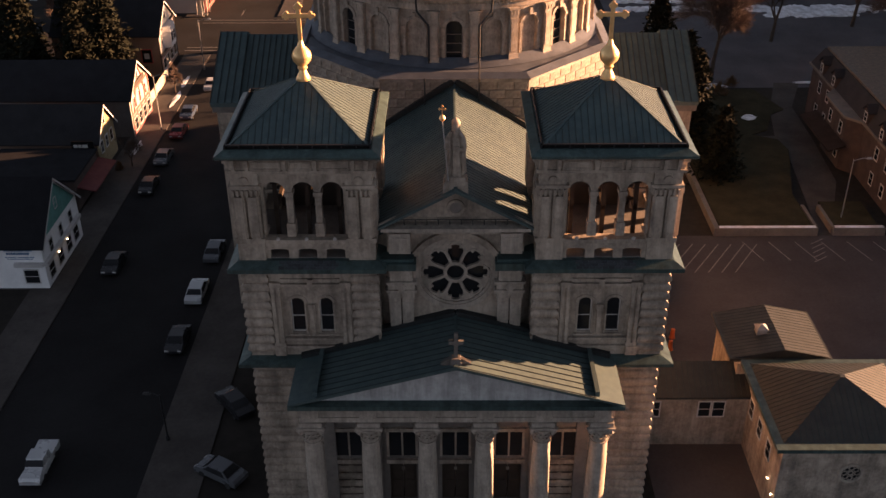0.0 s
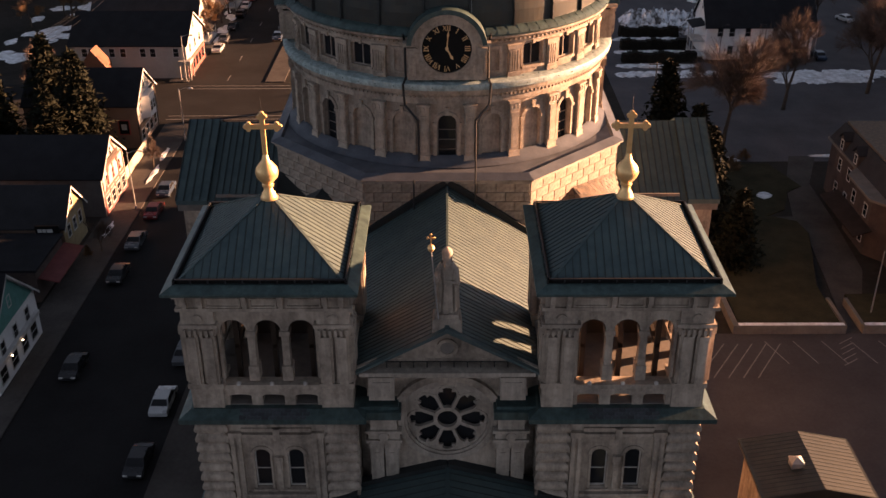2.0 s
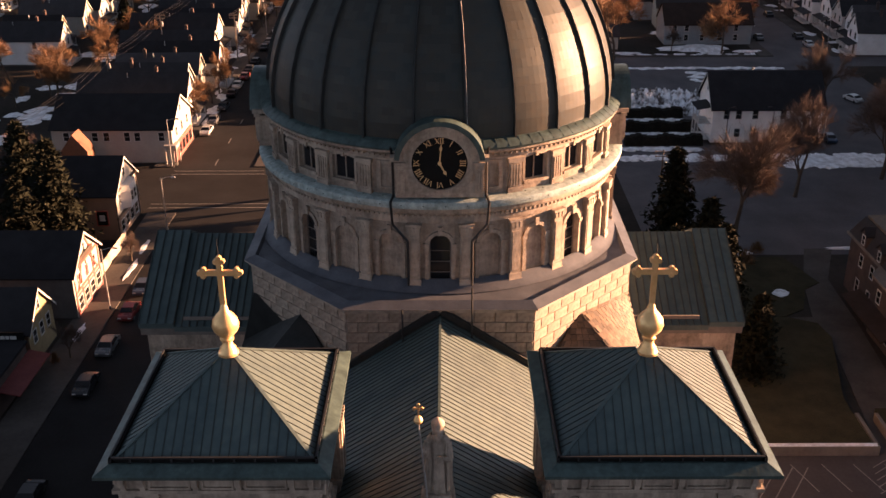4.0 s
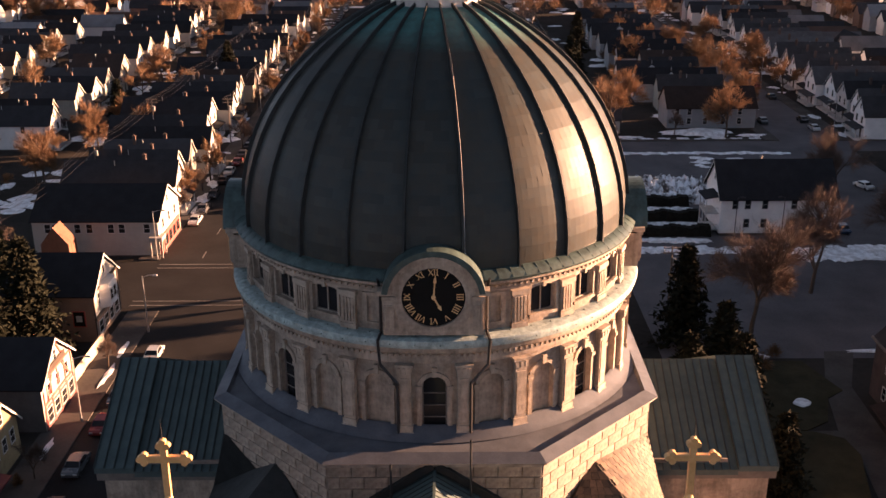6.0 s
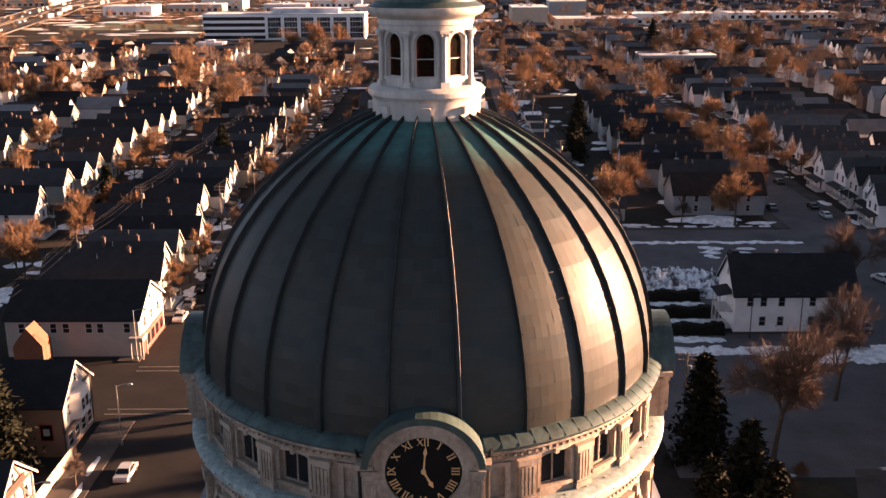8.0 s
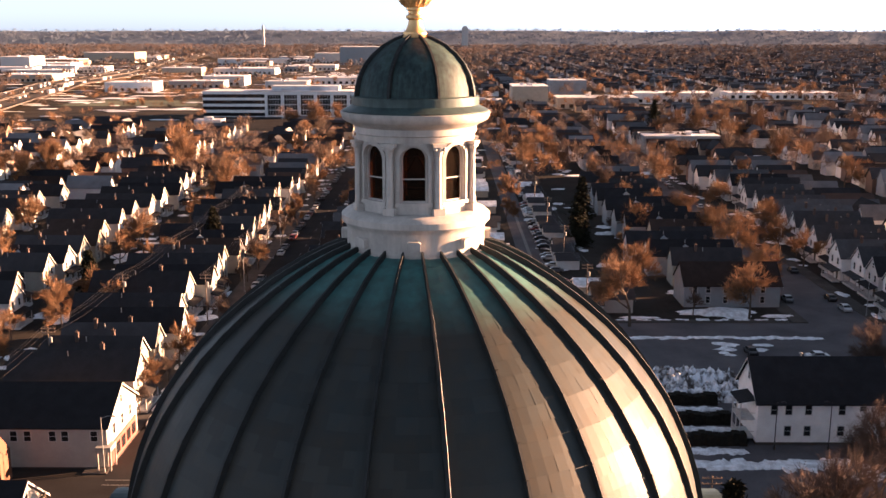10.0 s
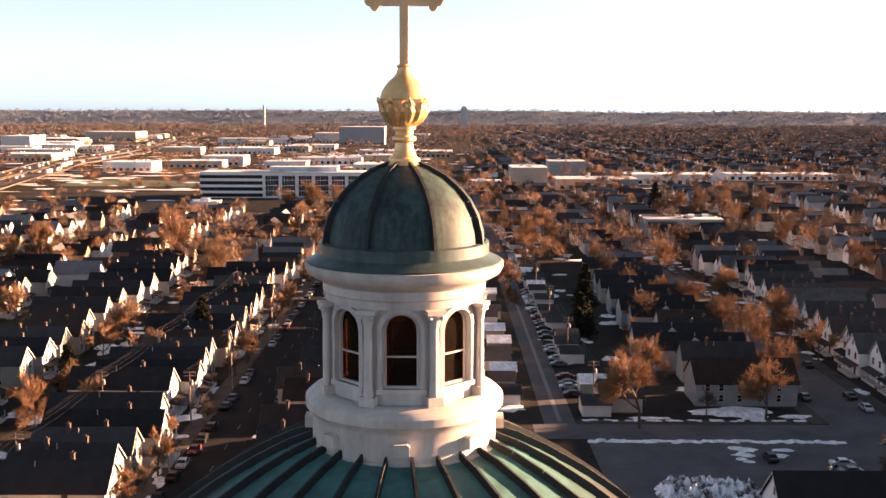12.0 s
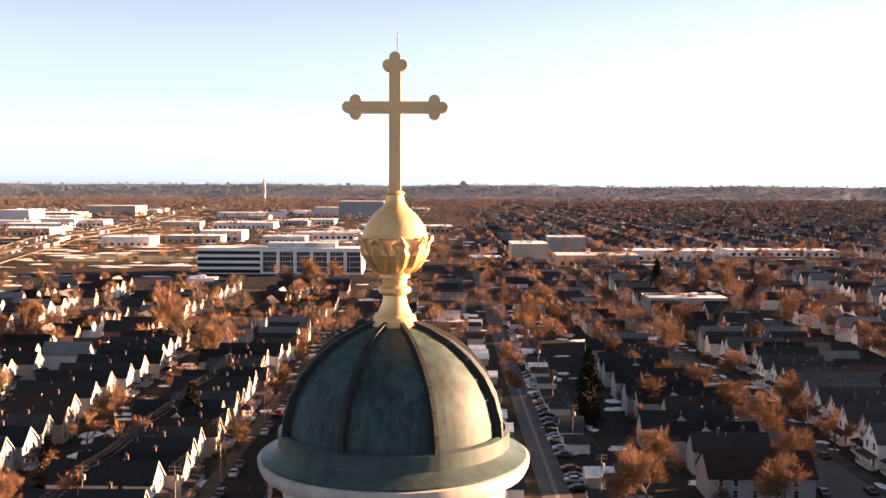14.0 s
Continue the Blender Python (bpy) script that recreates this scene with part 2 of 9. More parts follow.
def piece(name, me, parent, m, label=""):
    """Another object on a mesh that is already there, at the pose m."""
    ob = new(name, me)
    hang(ob, parent)
    if parent.type != "EMPTY":
        ob.matrix_parent_inverse = parent.matrix_basis.inverted()
    ob.matrix_basis = m
    return tagged(ob, label)


def thing(name, label, category, at=(0, 0, 0), group="", kind=""):
    ob = new(name)
    ob.empty_display_size = 0.5
    ob.location = at
    return tagged(ob, label, category, group, kind)


def turn(deg, c=(0, 0, 0)):
    return Matrix.Translation(c) @ Matrix.Rotation(radians(deg), 4, "Z")


# ---- the basilica ----
CX, CY = 0.65, 96.0
church = thing("basilica", "large domed limestone basilica with two front towers and green metal roofs", "church", (CX, 60, 0))


def round_course(g, hx, hy, z, step, out, c):
    """One course of stone with a rounded face, standing proud of a deep joint."""
    prof = ((0.06, 0.15), (0.20, 0.75), (0.36, 1.0), (0.62, 1.0), (0.80, 0.72), (0.92, 0.12))
    for (f0, o0), (f1, o1) in zip(prof[:-1], prof[1:]):
        g.frustum((hx + out * o0, hy + out * o0), (hx + out * o1, hy + out * o1), z + f0 * step, z + f1 * step, c)


def banded(g, x0, x1, y0, y1, z0, z1, step=0.62, out=0.07):
    """Rusticated walling: a core with projecting courses."""
    g.box(x0, x1, y0, y1, z0, z1)
    hx, hy, c = (x1 - x0) / 2, (y1 - y0) / 2, ((x0 + x1) / 2, (y0 + y1) / 2)
    z = z0
    while z + step * 0.8 < z1:
        round_course(g, hx, hy, z, step, out, c)
        z += step


_bar = Geo()
_bar.box(0, 1, -0.5, 0.5, 0, 1)
SEAM = mesh_of("seam", _bar, material("dark_roof_seam", (0.032, 0.042, 0.041), (0.018, 0.026, 0.027), 0.6, metal=0.1, scale=1.0, fine=4.0, bump=0))


def lay_seams(roof, runs, w=0.045, h=0.03):
    """Standing seams from p to q on a roof, each an object on one shared bar."""
    for p, q in runs:
        p, q = Vector(p), Vector(q)
        d = q - p
        s = d.cross(Vector((0, 0, 1))).normalized()
        u = s.cross(d).normalized()
        m = Matrix((d, -s * w, u * h)).transposed().to_4x4()
        m.translation = p
        piece("seam", SEAM, roof, m)


def hip_roof(g, hx, hy, tx, ty, z0, z1, c, seam=0.42):
    """A pyramid or hip; gives the runs of its standing seams."""
    g.frustum((hx, hy), (tx, ty), z0, z1, c)
    runs = []
    for ax in (0, 1):
        h, o, th, to = ((hx, hy, tx, ty), (hy, hx, ty, tx))[ax]
        k = int(2 * h / seam)
        for i in range(1, k):
            s = -h + 2 * h * i / k
            f = 1.0 if abs(s) <= th else (h - abs(s)) / (h - th)
            for sg in (-1, 1):
                e, t = sg * (o + 0.01), sg * (o + (to - o) * f)
                zz = z0 + (z1 - z0) * f
                p, q = ((s, e, z0), (s, t, zz)) if ax == 0 else ((e, s, z0), (t, s, zz))
                runs.append(((p[0] + c[0], p[1] + c[1], p[2]), (q[0] + c[0], q[1] + c[1], q[2])))
    return runs


def window_arched(name, c, w, sill, spring, rise, depth, m, parent, bars=3, mat=None, mullion=False):
    """An arched or square window: frame with its bars, and the pane behind it."""
    fr, pn = Geo(m), Geo(m)
    t = 0.07
    n = 10
    inner = [(c - w / 2, sill), (c + w / 2, sill)] + [(c + w / 2 * math.cos(math.pi * i / n), spring + rise * math.sin(math.pi * i / n)) for i in range(0 if rise else 0, n + 1)] if rise else [(c - w / 2, sill), (c + w / 2, sill), (c + w / 2, spring), (c - w / 2, spring)]
    pn.prism(inner, depth + 0.05, depth + 0.08)
    fr.box(c - w / 2, c - w / 2 + t, depth - 0.05, depth + 0.04, sill, spring)
    fr.box(c + w / 2 - t, c + w / 2, depth - 0.05, depth + 0.04, sill, spring)
    fr.box(c - w / 2 + t, c + w / 2 - t, depth - 0.05, depth + 0.04, sill, sill + t)
    if not rise:
        fr.box(c - w / 2 + t, c + w / 2 - t, depth - 0.05, depth + 0.04, spring - t, spring)
    for i in range(1, bars + 1):
        z = sill + (spring + rise * 0.3 - sill) * i / (bars + 1)
        fr.box(c - w / 2 + t, c + w / 2 - t, depth - 0.02, depth + 0.04, z - 0.025, z + 0.025)
    if mullion:
        fr.box(c - 0.035, c + 0.035, depth - 0.03, depth + 0.04, sill + t, spring - (t if not rise else 0))
    if rise:
        for i in range(n):
            a0, a1 = math.pi * i / n, math.pi * (i + 1) / n
            fr.prism([(c + w / 2 * math.cos(a0), spring + rise * math.sin(a0)), (c + w / 2 * math.cos(a1), spring + rise * math.sin(a1)),
                      (c + (w / 2 - t) * math.cos(a1), spring + (rise - t) * math.sin(a1)), (c + (w / 2 - t) * math.cos(a0), spring + (rise - t) * math.sin(a0))], depth - 0.05, depth + 0.04)
    return fr, pn


def add_window(parent, *a, wrap=None, mat=None, **k):
    fr, pn = window_arched("window", *a, parent, **k)
    if wrap:
        fr.wrap(*wrap[:2]), pn.wrap(*wrap[:2])
        fr.v = [tuple(turn(wrap[2], (*wrap[0], 0)) @ turn(0, (-wrap[0][0], -wrap[0][1], 0)) @ Vector(p)) for p in fr.v]
        pn.v = [tuple(turn(wrap[2], (*wrap[0], 0)) @ turn(0, (-wrap[0][0], -wrap[0][1], 0)) @ Vector(p)) for p in pn.v]
    win = part("window", fr, mat or STONE_DARK, parent, "window frame with glazing bars")
    part("pane", pn, GLASS, win, "dark glass pane")
    return win


TX, TY = 10.22, 63.4               # towers: offset from the axis, and their middle
HW, HD = 4.72, 4.60                # half width and half depth of the tower walls


def finial(name, at, s, base, parent_label):
    """A gilded orb with a cross of trefoil ends on a turned stem."""
    top = thing(name, parent_label, "cross", at, "gilded finials")
    x, y, z = at
    g = Geo(Matrix.Translation(at) @ Matrix.Scale(s, 4))
    g.lathe(base, 20)
    part("orb", g, GOLD, top, "gilded turned orb and stem", smooth=True)
    return top


def cross_arms(g, w, t, d, z0, zc, z1, arm, knob):
    """Stem from z0 to z1, arms at zc; each end a trefoil of small discs."""
    g.box(-w / 2, w / 2, -d / 2, d / 2, z0, z1)
    g.box(-arm, -w / 2, -d / 2 + 0.002, d / 2 - 0.002, zc - t / 2, zc + t / 2)
    g.box(w / 2, arm, -d / 2 + 0.002, d / 2 - 0.002, zc - t / 2, zc + t / 2)
    k = knob
    for cx, cz, dx, dz in ((-arm, zc, -1, 0), (arm, zc, 1, 0), (0, z1, 0, 1)):
        for ox, oz in ((dx * 0.55, dz * 0.55), (dz * 0.62 - dx * 0.15, dx * 0.62 - dz * 0.15), (-dz * 0.62 - dx * 0.15, -dx * 0.62 - dz * 0.15)):
            n = 12
            px, pz = cx + ox * k, cz + oz * k
            e = 0.012 * (1 + abs(ox)) + d / 2
            g.prism([(px + k * 0.55 * math.cos(2 * math.pi * i / n), pz + k * 0.55 * math.sin(2 * math.pi * i / n)) for i in range(n)], -e, e)


ORB = [(0.50, 0.0), (0.50, 0.12), (0.42, 0.2), (0.40, 0.35), (0.28, 0.5), (0.25, 0.72), (0.34, 0.8), (0.34, 0.88), (0.26, 0.95), (0.42, 1.12), (0.60, 1.35), (0.66, 1.62),
       (0.60, 1.9), (0.42, 2.15), (0.24, 2.35), (0.17, 2.6), (0.13, 2.75)]


_sl = Geo()
_sl.add([(-0.2, 0, 0.03), (0.2, 0, 0.03), (0.2, 0.25, 0.13), (-0.2, 0.25, 0.13), (-0.2, 0, -0.01), (0.2, 0, -0.01), (0.2, 0.25, 0.09), (-0.2, 0.25, 0.09)],
        [(0, 1, 2, 3), (0, 4, 5, 1), (1, 5, 6, 2), (2, 6, 7, 3), (3, 7, 4, 0)])
SLATE = mesh_of("slate", _sl, material("grey_slate", (0.055, 0.06, 0.065), (0.03, 0.033, 0.037), 0.6, scale=2.0, fine=8.0, rand=0.3))


def tower(s):
    cx = CX + s * TX
    at = (cx, TY, 0)
    tw = Geo(Matrix.Translation(at))
    # ground storey in projecting courses
    banded(tw, -HW + 0.1, HW - 0.1, -HD + 0.1, HD - 0.1, 0, 14.2, 0.78, 0.17)
    tw.box(-HW - 0.05, HW + 0.05, -HD - 0.05, HD + 0.05, 14.2, 14.9)
    wall = part("tower_wall", tw, STONE, church, "rusticated limestone tower")
    # copper ledge
    lg = Geo(Matrix.Translation(at))
    lg.frustum((HW + 0.85, HD + 0.85), (HW + 0.85, HD + 0.85), 14.9, 15.15)
    lg.frustum((HW + 0.85, HD + 0.85), (HW + 0.1, HD + 0.1), 15.15, 15.4)
    part("ledge", lg, VERDIGRIS_DARK, wall, "green copper ledge")
    # second storey: banded corners, smooth middle with a pair of windows
    g = Geo()
    for q in range(4):
        hw, hd = (HW, HD) if q % 2 == 0 else (HD, HW)
        g.m = turn(90 * q, at)
        g.arch_wall(-hw + 1.6, hw - 1.6, 15.4, 22.52, -hd + 0.12, -hd + 0.7, [(-1.02, 1.0, 17.4, 19.9, 0.5), (1.02, 1.0, 17.4, 19.9, 0.5)])
        for sx in (-1, 1):
            # pilasters beside the windows
            x0, x1 = sorted((sx * 2.15, sx * 2.8))
            g.box(x0, x0 + 0.25, -hd - 0.14, -hd + 0.15, 16.6, 21.35)
            g.box(x1 - 0.25, x1, -hd - 0.14, -hd + 0.15, 16.6, 21.35)
            g.box(x0 + 0.25, x1 - 0.25, -hd - 0.04, -hd + 0.15, 16.6, 21.35)
            g.box(x0 - 0.08, x1 + 0.08, -hd - 0.16, -hd + 0.15, 21.35, 21.75)
            g.box(x0 - 0.08, x1 + 0.08, -hd - 0.14, -hd + 0.15, 16.2, 16.6)
        g.box(-2.1, 2.1, -hd - 0.2, -hd + 0.15, 16.86, 17.04)
        g.box(-2.1, 2.1, -hd - 0.12, -hd + 0.15, 21.42, 21.62)
        g.box(-2.1, 2.1, -hd - 0.02, -hd + 0.15, 21.75, 22.0)
        for sx in (-1, 1):
            g.box(*sorted((sx * 0.42, sx * 0.54)), -hd + 0.02, -hd + 0.14, 17.3, 19.9)
            g.box(*sorted((sx * 1.5, sx * 1.64)), -hd + 0.02, -hd + 0.14, 17.3, 19.9)
            g.box(*sorted((sx * 0.35, sx * 1.7)), -hd - 0.1, -hd + 0.14, 17.2, 17.36)
            g.box(*sorted((sx * 2.1, sx * 2.9)), -hd - 0.2, -hd + 0.15, 15.5, 16.3)
        g.box(-2.1, 2.1, -hd - 0.1, -hd + 0.15, 16.1, 16.3)
        g.box(-0.15, 0.15, -hd - 0.08, -hd + 0.15, 17.4, 19.6)
        g.box(-0.25, 0.25, -hd - 0.14, -hd + 0.15, 19.5, 19.9)
        g.box(-0.2, 0.2, -hd - 0.16, -hd + 0.15, 21.2, 22.0)
        for c in (-1.02, 1.02):
            n = 10
            for i in range(n):
                a0, a1 = math.pi * i / n, math.pi * (i + 1) / n
                g.prism([(c + 0.72 * math.cos(a0), 19.9 + 0.72 * math.sin(a0)), (c + 0.72 * math.cos(a1), 19.9 + 0.72 * math.sin(a1)),
                         (c + 0.5 * math.cos(a1), 19.9 + 0.5 * math.sin(a1)), (c + 0.5 * math.cos(a0), 19.9 + 0.5 * math.sin(a0))], -hd + 0.04, -hd + 0.14)
    g.m = Matrix.Translation(at)
    for sx in (-1, 1):
        for sy in (-1, 1):
            c = (sx * (HW - 0.85), sy * (HD - 0.85))
            g.frustum((0.81, 0.81), (0.81, 0.81), 15.4, 22.55, c)
            z = 15.75
            while z < 22.2:
                round_course(g, 0.81, 0.81, z - 0.04, 0.74, 0.19, c)
                z += 0.74
    g.frustum((HW + 0.1, HD + 0.1), (HW + 0.1, HD + 0.1), 22.5, 22.95)
    mid = part("tower_storey", g, STONE, church, "limestone storey with banded corners and paired windows")
    for q in range(4):
        hd = HD if q % 2 == 0 else HW
        for c in (-1.02, 1.02):
            add_window(mid, c, 1.0, 17.4, 19.9, 0.5, -hd + 0.35, turn(90 * q, at), bars=1, mat=CREAM)
    lg = Geo(Matrix.Translation(at))
    lg.frustum((HW + 0.75, HD + 0.85), (HW + 0.75, HD + 0.85), 22.95, 23.25)
    lg.frustum((HW + 0.75, HD + 0.85), (HW + 0.15, HD + 0.15), 23.25, 23.55)
    part("ledge", lg, VERDIGRIS_DARK, mid, "green copper ledge")
    for r in range(3):
        for k in range(9):
            y0, z0 = -HD - 0.80 + 0.21 * r, 23.285 + 0.09 * r
            piece("slate", SLATE, mid, Matrix.Translation((cx - 1.75 + 0.44 * k + (0.2 if r % 2 else 0), TY + y0, z0)), "dark slate")
    # belfry
    g = Geo()
    for q in range(4):
        hw, hd = (HW, HD) if q % 2 == 0 else (HD, HW)
        g.m = turn(90 * q, at)
        g.arch_wall(-hw + 1.85, hw - 1.85, 25.4, 30.3, -hd + 0.35, -hd + 0.95, [(-1.94, 1.52, 25.4, 28.65, 0.76), (0, 1.52, 25.4, 28.65, 0.76), (1.94, 1.52, 25.4, 28.65, 0.76)])
        for c in (-0.97, 0.97):
            g.box(c - 0.3, c + 0.3, -hd + 0.25, -hd + 1.05, 28.35, 28.65)
            g.box(c - 0.3, c + 0.3, -hd + 0.22, -hd + 1.05, 25.3, 26.3)
        # parapet with low openings
        g.arch_wall(-hw + 1.85, hw - 1.85, 23.5, 24.75, -hd + 0.25, -hd + 0.75, [(-1.94, 1.3, 23.5, 24.2, 0.12), (0, 1.3, 23.5, 24.2, 0.12), (1.94, 1.3, 23.5, 24.2, 0.12)], 6)
        g.box(-hw + 1.8, hw - 1.8, -hd + 0.15, -hd + 1.0, 24.75, 25.05)
        for sx in (-1, 1):
            x0, x1 = sorted((sx * hw, sx * (hw - 1.85)))
            for xa in (x0 + 0.04, x1 - 0.86):
                g.box(xa, xa + 0.14, -hd - 0.10, -hd + 0.2, 25.35, 28.55)
                g.box(xa + 0.14, xa + 0.68, -hd - 0.22, -hd + 0.2, 25.35, 28.55)
                g.box(xa + 0.68, xa + 0.82, -hd - 0.10, -hd + 0.2, 25.35, 28.55)
            xm = (x0 + x1) / 2
            for i in range(6):
                xx = x0 + 0.15 + i * (x1 - x0 - 0.3) / 5
                g.box(xx - 0.08, xx + 0.08, -hd - 0.26, -hd, 28.62, 29.05)
            n = 12
            g.prism([(xm + 0.3 * math.cos(2 * math.pi * i / n), 29.7 + 0.3 * math.sin(2 * math.pi * i / n)) for i in range(n)], -hd - 0.14, -hd + 0.3)
        # brackets and dentils
        for x in (-hw + 0.35, -hw + 1.25, -1.0, 1.0, hw - 1.25, hw - 0.35):
            g.box(x - 0.14, x + 0.14, -hd - 0.45, -hd, 30.85, 31.33)
            g.box(x - 0.12, x + 0.12, -hd - 0.25, -hd, 30.5, 30.84)
        for xa, xb in ((-hw + 1.5, -1.25), (-0.75, 0.75), (1.25, hw - 1.5)):
            for za, zb in ((30.5, 30.6), (31.0, 31.1)):
                g.box(xa, xb, -hd - 0.16, -hd, za, zb)
            for xx in (xa, xb - 0.1):
                g.box(xx, xx + 0.1, -hd - 0.16, -hd, 30.6, 31.0)
        x = -hw + 0.02
        while x < hw - 0.1:
            g.box(x, x + 0.1, -hd - 0.16, -hd, 31.12, 31.3)
            x += 0.2
    # corner piers and the entablature, each built once
    g.m = Matrix.Translation(at)
    for sx in (-1, 1):
        for sy in (-1, 1):
            c = (sx * (HW - 0.925), sy * (HD - 0.925))
            for h, z0, z1 in ((0.925, 23.5, 24.95), (1.03, 24.95, 25.3), (0.76, 25.3, 28.6), (0.98, 28.6, 29.15), (1.09, 29.15, 29.35), (0.925, 29.35, 30.28)):
                g.frustum((h, h), (h, h), z0, z1, c)
    for e, z0, z1 in ((0.2, 30.28, 30.48), (0.05, 30.48, 31.35), (0.35, 31.35, 31.55)):
        g.frustum((HW + e, HD + e), (HW + e, HD + e), z0, z1)
    bell = part("belfry", g, STONE, church, "open limestone belfry with three arches a side")
    g = Geo(Matrix.Translation(at))
    g.box(-HW + 0.3, HW - 0.3, -HD + 0.3, HD - 0.3, 23.0, 23.6)
    part("belfry_floor", g, STONE_DARK, bell, "dark belfry floor and ceiling")
    # screen colour is darkened for the shade inside the belfry
    g = Geo(Matrix.Translation(at))
    g.box(-HW + 1.0, HW - 1.0, HD - 1.25, HD - 1.05, 23.6, 30.3)
    part("belfry_screen", g, DARKWOOD, bell, "screen at the back of the belfry, dark for the unlit interior")
    # dark frame that carries the bells
    g = Geo(Matrix.Translation(at))
    for x in (-2.2, 0, 2.2):
        g.box(x - 0.15, x + 0.15, -2.6, -2.3, 23.6, 28.6)
        g.box(x - 0.15, x + 0.15, 2.3, 2.6, 23.6, 28.6)
        g.box(x - 0.12, x + 0.12, -2.6, 2.6, 26.4, 26.7)
    g.box(-2.5, 2.5, -2.6, -2.3, 28.4, 28.7)
    g.box(-2.5, 2.5, 2.3, 2.6, 28.4, 28.7)
    part("bell_frame", g, DARKWOOD, bell, "dark timber bell frame")
    for i in range(3):
        g = Geo(Matrix.Translation((cx + (i - 1) * 1.94, TY - HD + 0.2, 25.05)))
        g.lathe([(0.12, 0), (0.14, 0.12), (0.05, 0.2)], 8)
        part("floodlight", g, CREAM, bell, "small white floodlight")
    # eaves and roof
    g = Geo(Matrix.Translation(at))
    g.frustum((5.2, 5.4), (5.38, 5.62), 31.55, 31.68)
    g.frustum((5.38, 5.62), (5.38, 5.62), 31.68, 31.84)
    g.frustum((5.38, 5.62), (4.8, 5.0), 31.84, 32.12)
    part("eave", g, VERDIGRIS_DARK, church, "green copper eaves")
    g = Geo(Matrix.Translation(at))
    for q in range(4):
        hw = 4.75 if q % 2 == 0 else 4.95
        hd = 4.95 if q % 2 == 0 else 4.75
        g.m = turn(90 * q, at)
        g.box(-hw, hw, -hd, -hd + 0.1, 32.36, 32.44)
        for i in range(11):
            x = -hw + 2 * hw * i / 10
            g.box(x - 0.04, x + 0.04, -hd, -hd + 0.1, 32.1, 32.36)
    part("snow_guard", g, IRON, church, "dark metal snow guard")
    # solid black bars stand for the shade in the recessed gutter
    g = Geo(Matrix.Translation(at))
    for q in range(4):
        hw, hd = (4.68, 4.88) if q % 2 == 0 else (4.88, 4.68)
        g.m = turn(90 * q, at)
        g.box(-hw, hw, -hd, -hd + 0.12, 32.1, 32.34)
    part("gutter", g, BLACK, church, "gutter bar at the foot of the roof, black for its shaded recess")
    g = Geo()
    runs = hip_roof(g, 4.6, 4.8, 0.42, 0.42, 32.15, 35.0, (cx, TY))
    roof = part("tower_roof", g, ROOF, church, "dark green standing-seam pyramid roof")
    lay_seams(roof, runs)
    for sx in (-1, 1):
        for sy in (-1, 1):
            g = Geo()
            g.beam((cx + sx * 4.6, TY + sy * 4.8, 32.17), (cx + sx * 0.42, TY + sy * 0.42, 35.02), 0.16, 0.06)
            part("hip_cap", g, ROOF, roof)
    fin = finial("tower_cross", (cx, TY, 35.0), 1.0, ORB, "gilded cross on a turned orb on a tower roof")
    g = Geo(Matrix.Translation((cx, TY, 35.0)))
    cross_arms(g, 0.26, 0.26, 0.2, 2.7, 4.38, 5.0, 0.82, 0.24)
    part("cross", g, GOLD, fin, "gilded cross with trefoil ends")
    g = Geo()
    g.tube((cx, TY, 40.2), (cx, TY, 41.1), 0.025, 0.01)
    part("lightning_rod", g, IRON, fin, "thin lightning rod")


tower(-1)
tower(1)

# front between the towers
g = Geo()
g.arch_wall(CX - 4.8, CX + 4.8, 0, 18.2, 60.0, 61.0, [])
n = 40
R0 = 2.62
RZ = 21.75
ring = [(CX + R0 * math.cos(2 * math.pi * i / n), RZ + R0 * math.sin(2 * math.pi * i / n)) for i in range(n + 1)]
for a, b, side in ((0, n // 2, 1), (n // 2, n, -1)):
    zz = 26.0 if side > 0 else 18.2
    g.prism(ring[a:b + 1] + ([(CX - 4.8, RZ), (CX - 4.8, zz), (CX + 4.8, zz), (CX + 4.8, RZ)] if side > 0 else [(CX + 4.8, RZ), (CX + 4.8, zz), (CX - 4.8, zz), (CX - 4.8, RZ)]), 60.0, 61.0)
front = part("front_wall", g, STONE, church, "limestone gable front with a rose window")
g = Geo()
for r0, r1, y0 in ((2.62, 3.0, 59.82), (2.45, 2.64, 59.95)):
    for i in range(n):
        a0, a1 = 2 * math.pi * i / n, 2 * math.pi * (i + 1) / n
        g.prism([(CX + r1 * math.cos(a0), RZ + r1 * math.sin(a0)), (CX + r1 * math.cos(a1), RZ + r1 * math.sin(a1)), (CX + r0 * math.cos(a1), RZ + r0 * math.sin(a1)), (CX + r0 * math.cos(a0), RZ + r0 * math.sin(a0))], y0, 60.35)
rose = part("rose_window", g, STONE_PALE, church, "round limestone rose window with eight petals")


def ring_piece(g, cx, cz, r0, r1, y0, y1, a0=0.0, a1=2 * math.pi, n=20):
    for i in range(n):
        p, q = a0 + (a1 - a0) * i / n, a0 + (a1 - a0) * (i + 1) / n
        g.prism([(cx + r1 * math.cos(p), cz + r1 * math.sin(p)), (cx + r1 * math.cos(q), cz + r1 * math.sin(q)), (cx + r0 * math.cos(q), cz + r0 * math.sin(q)), (cx + r0 * math.cos(p), cz + r0 * math.sin(p))], y0, y1)


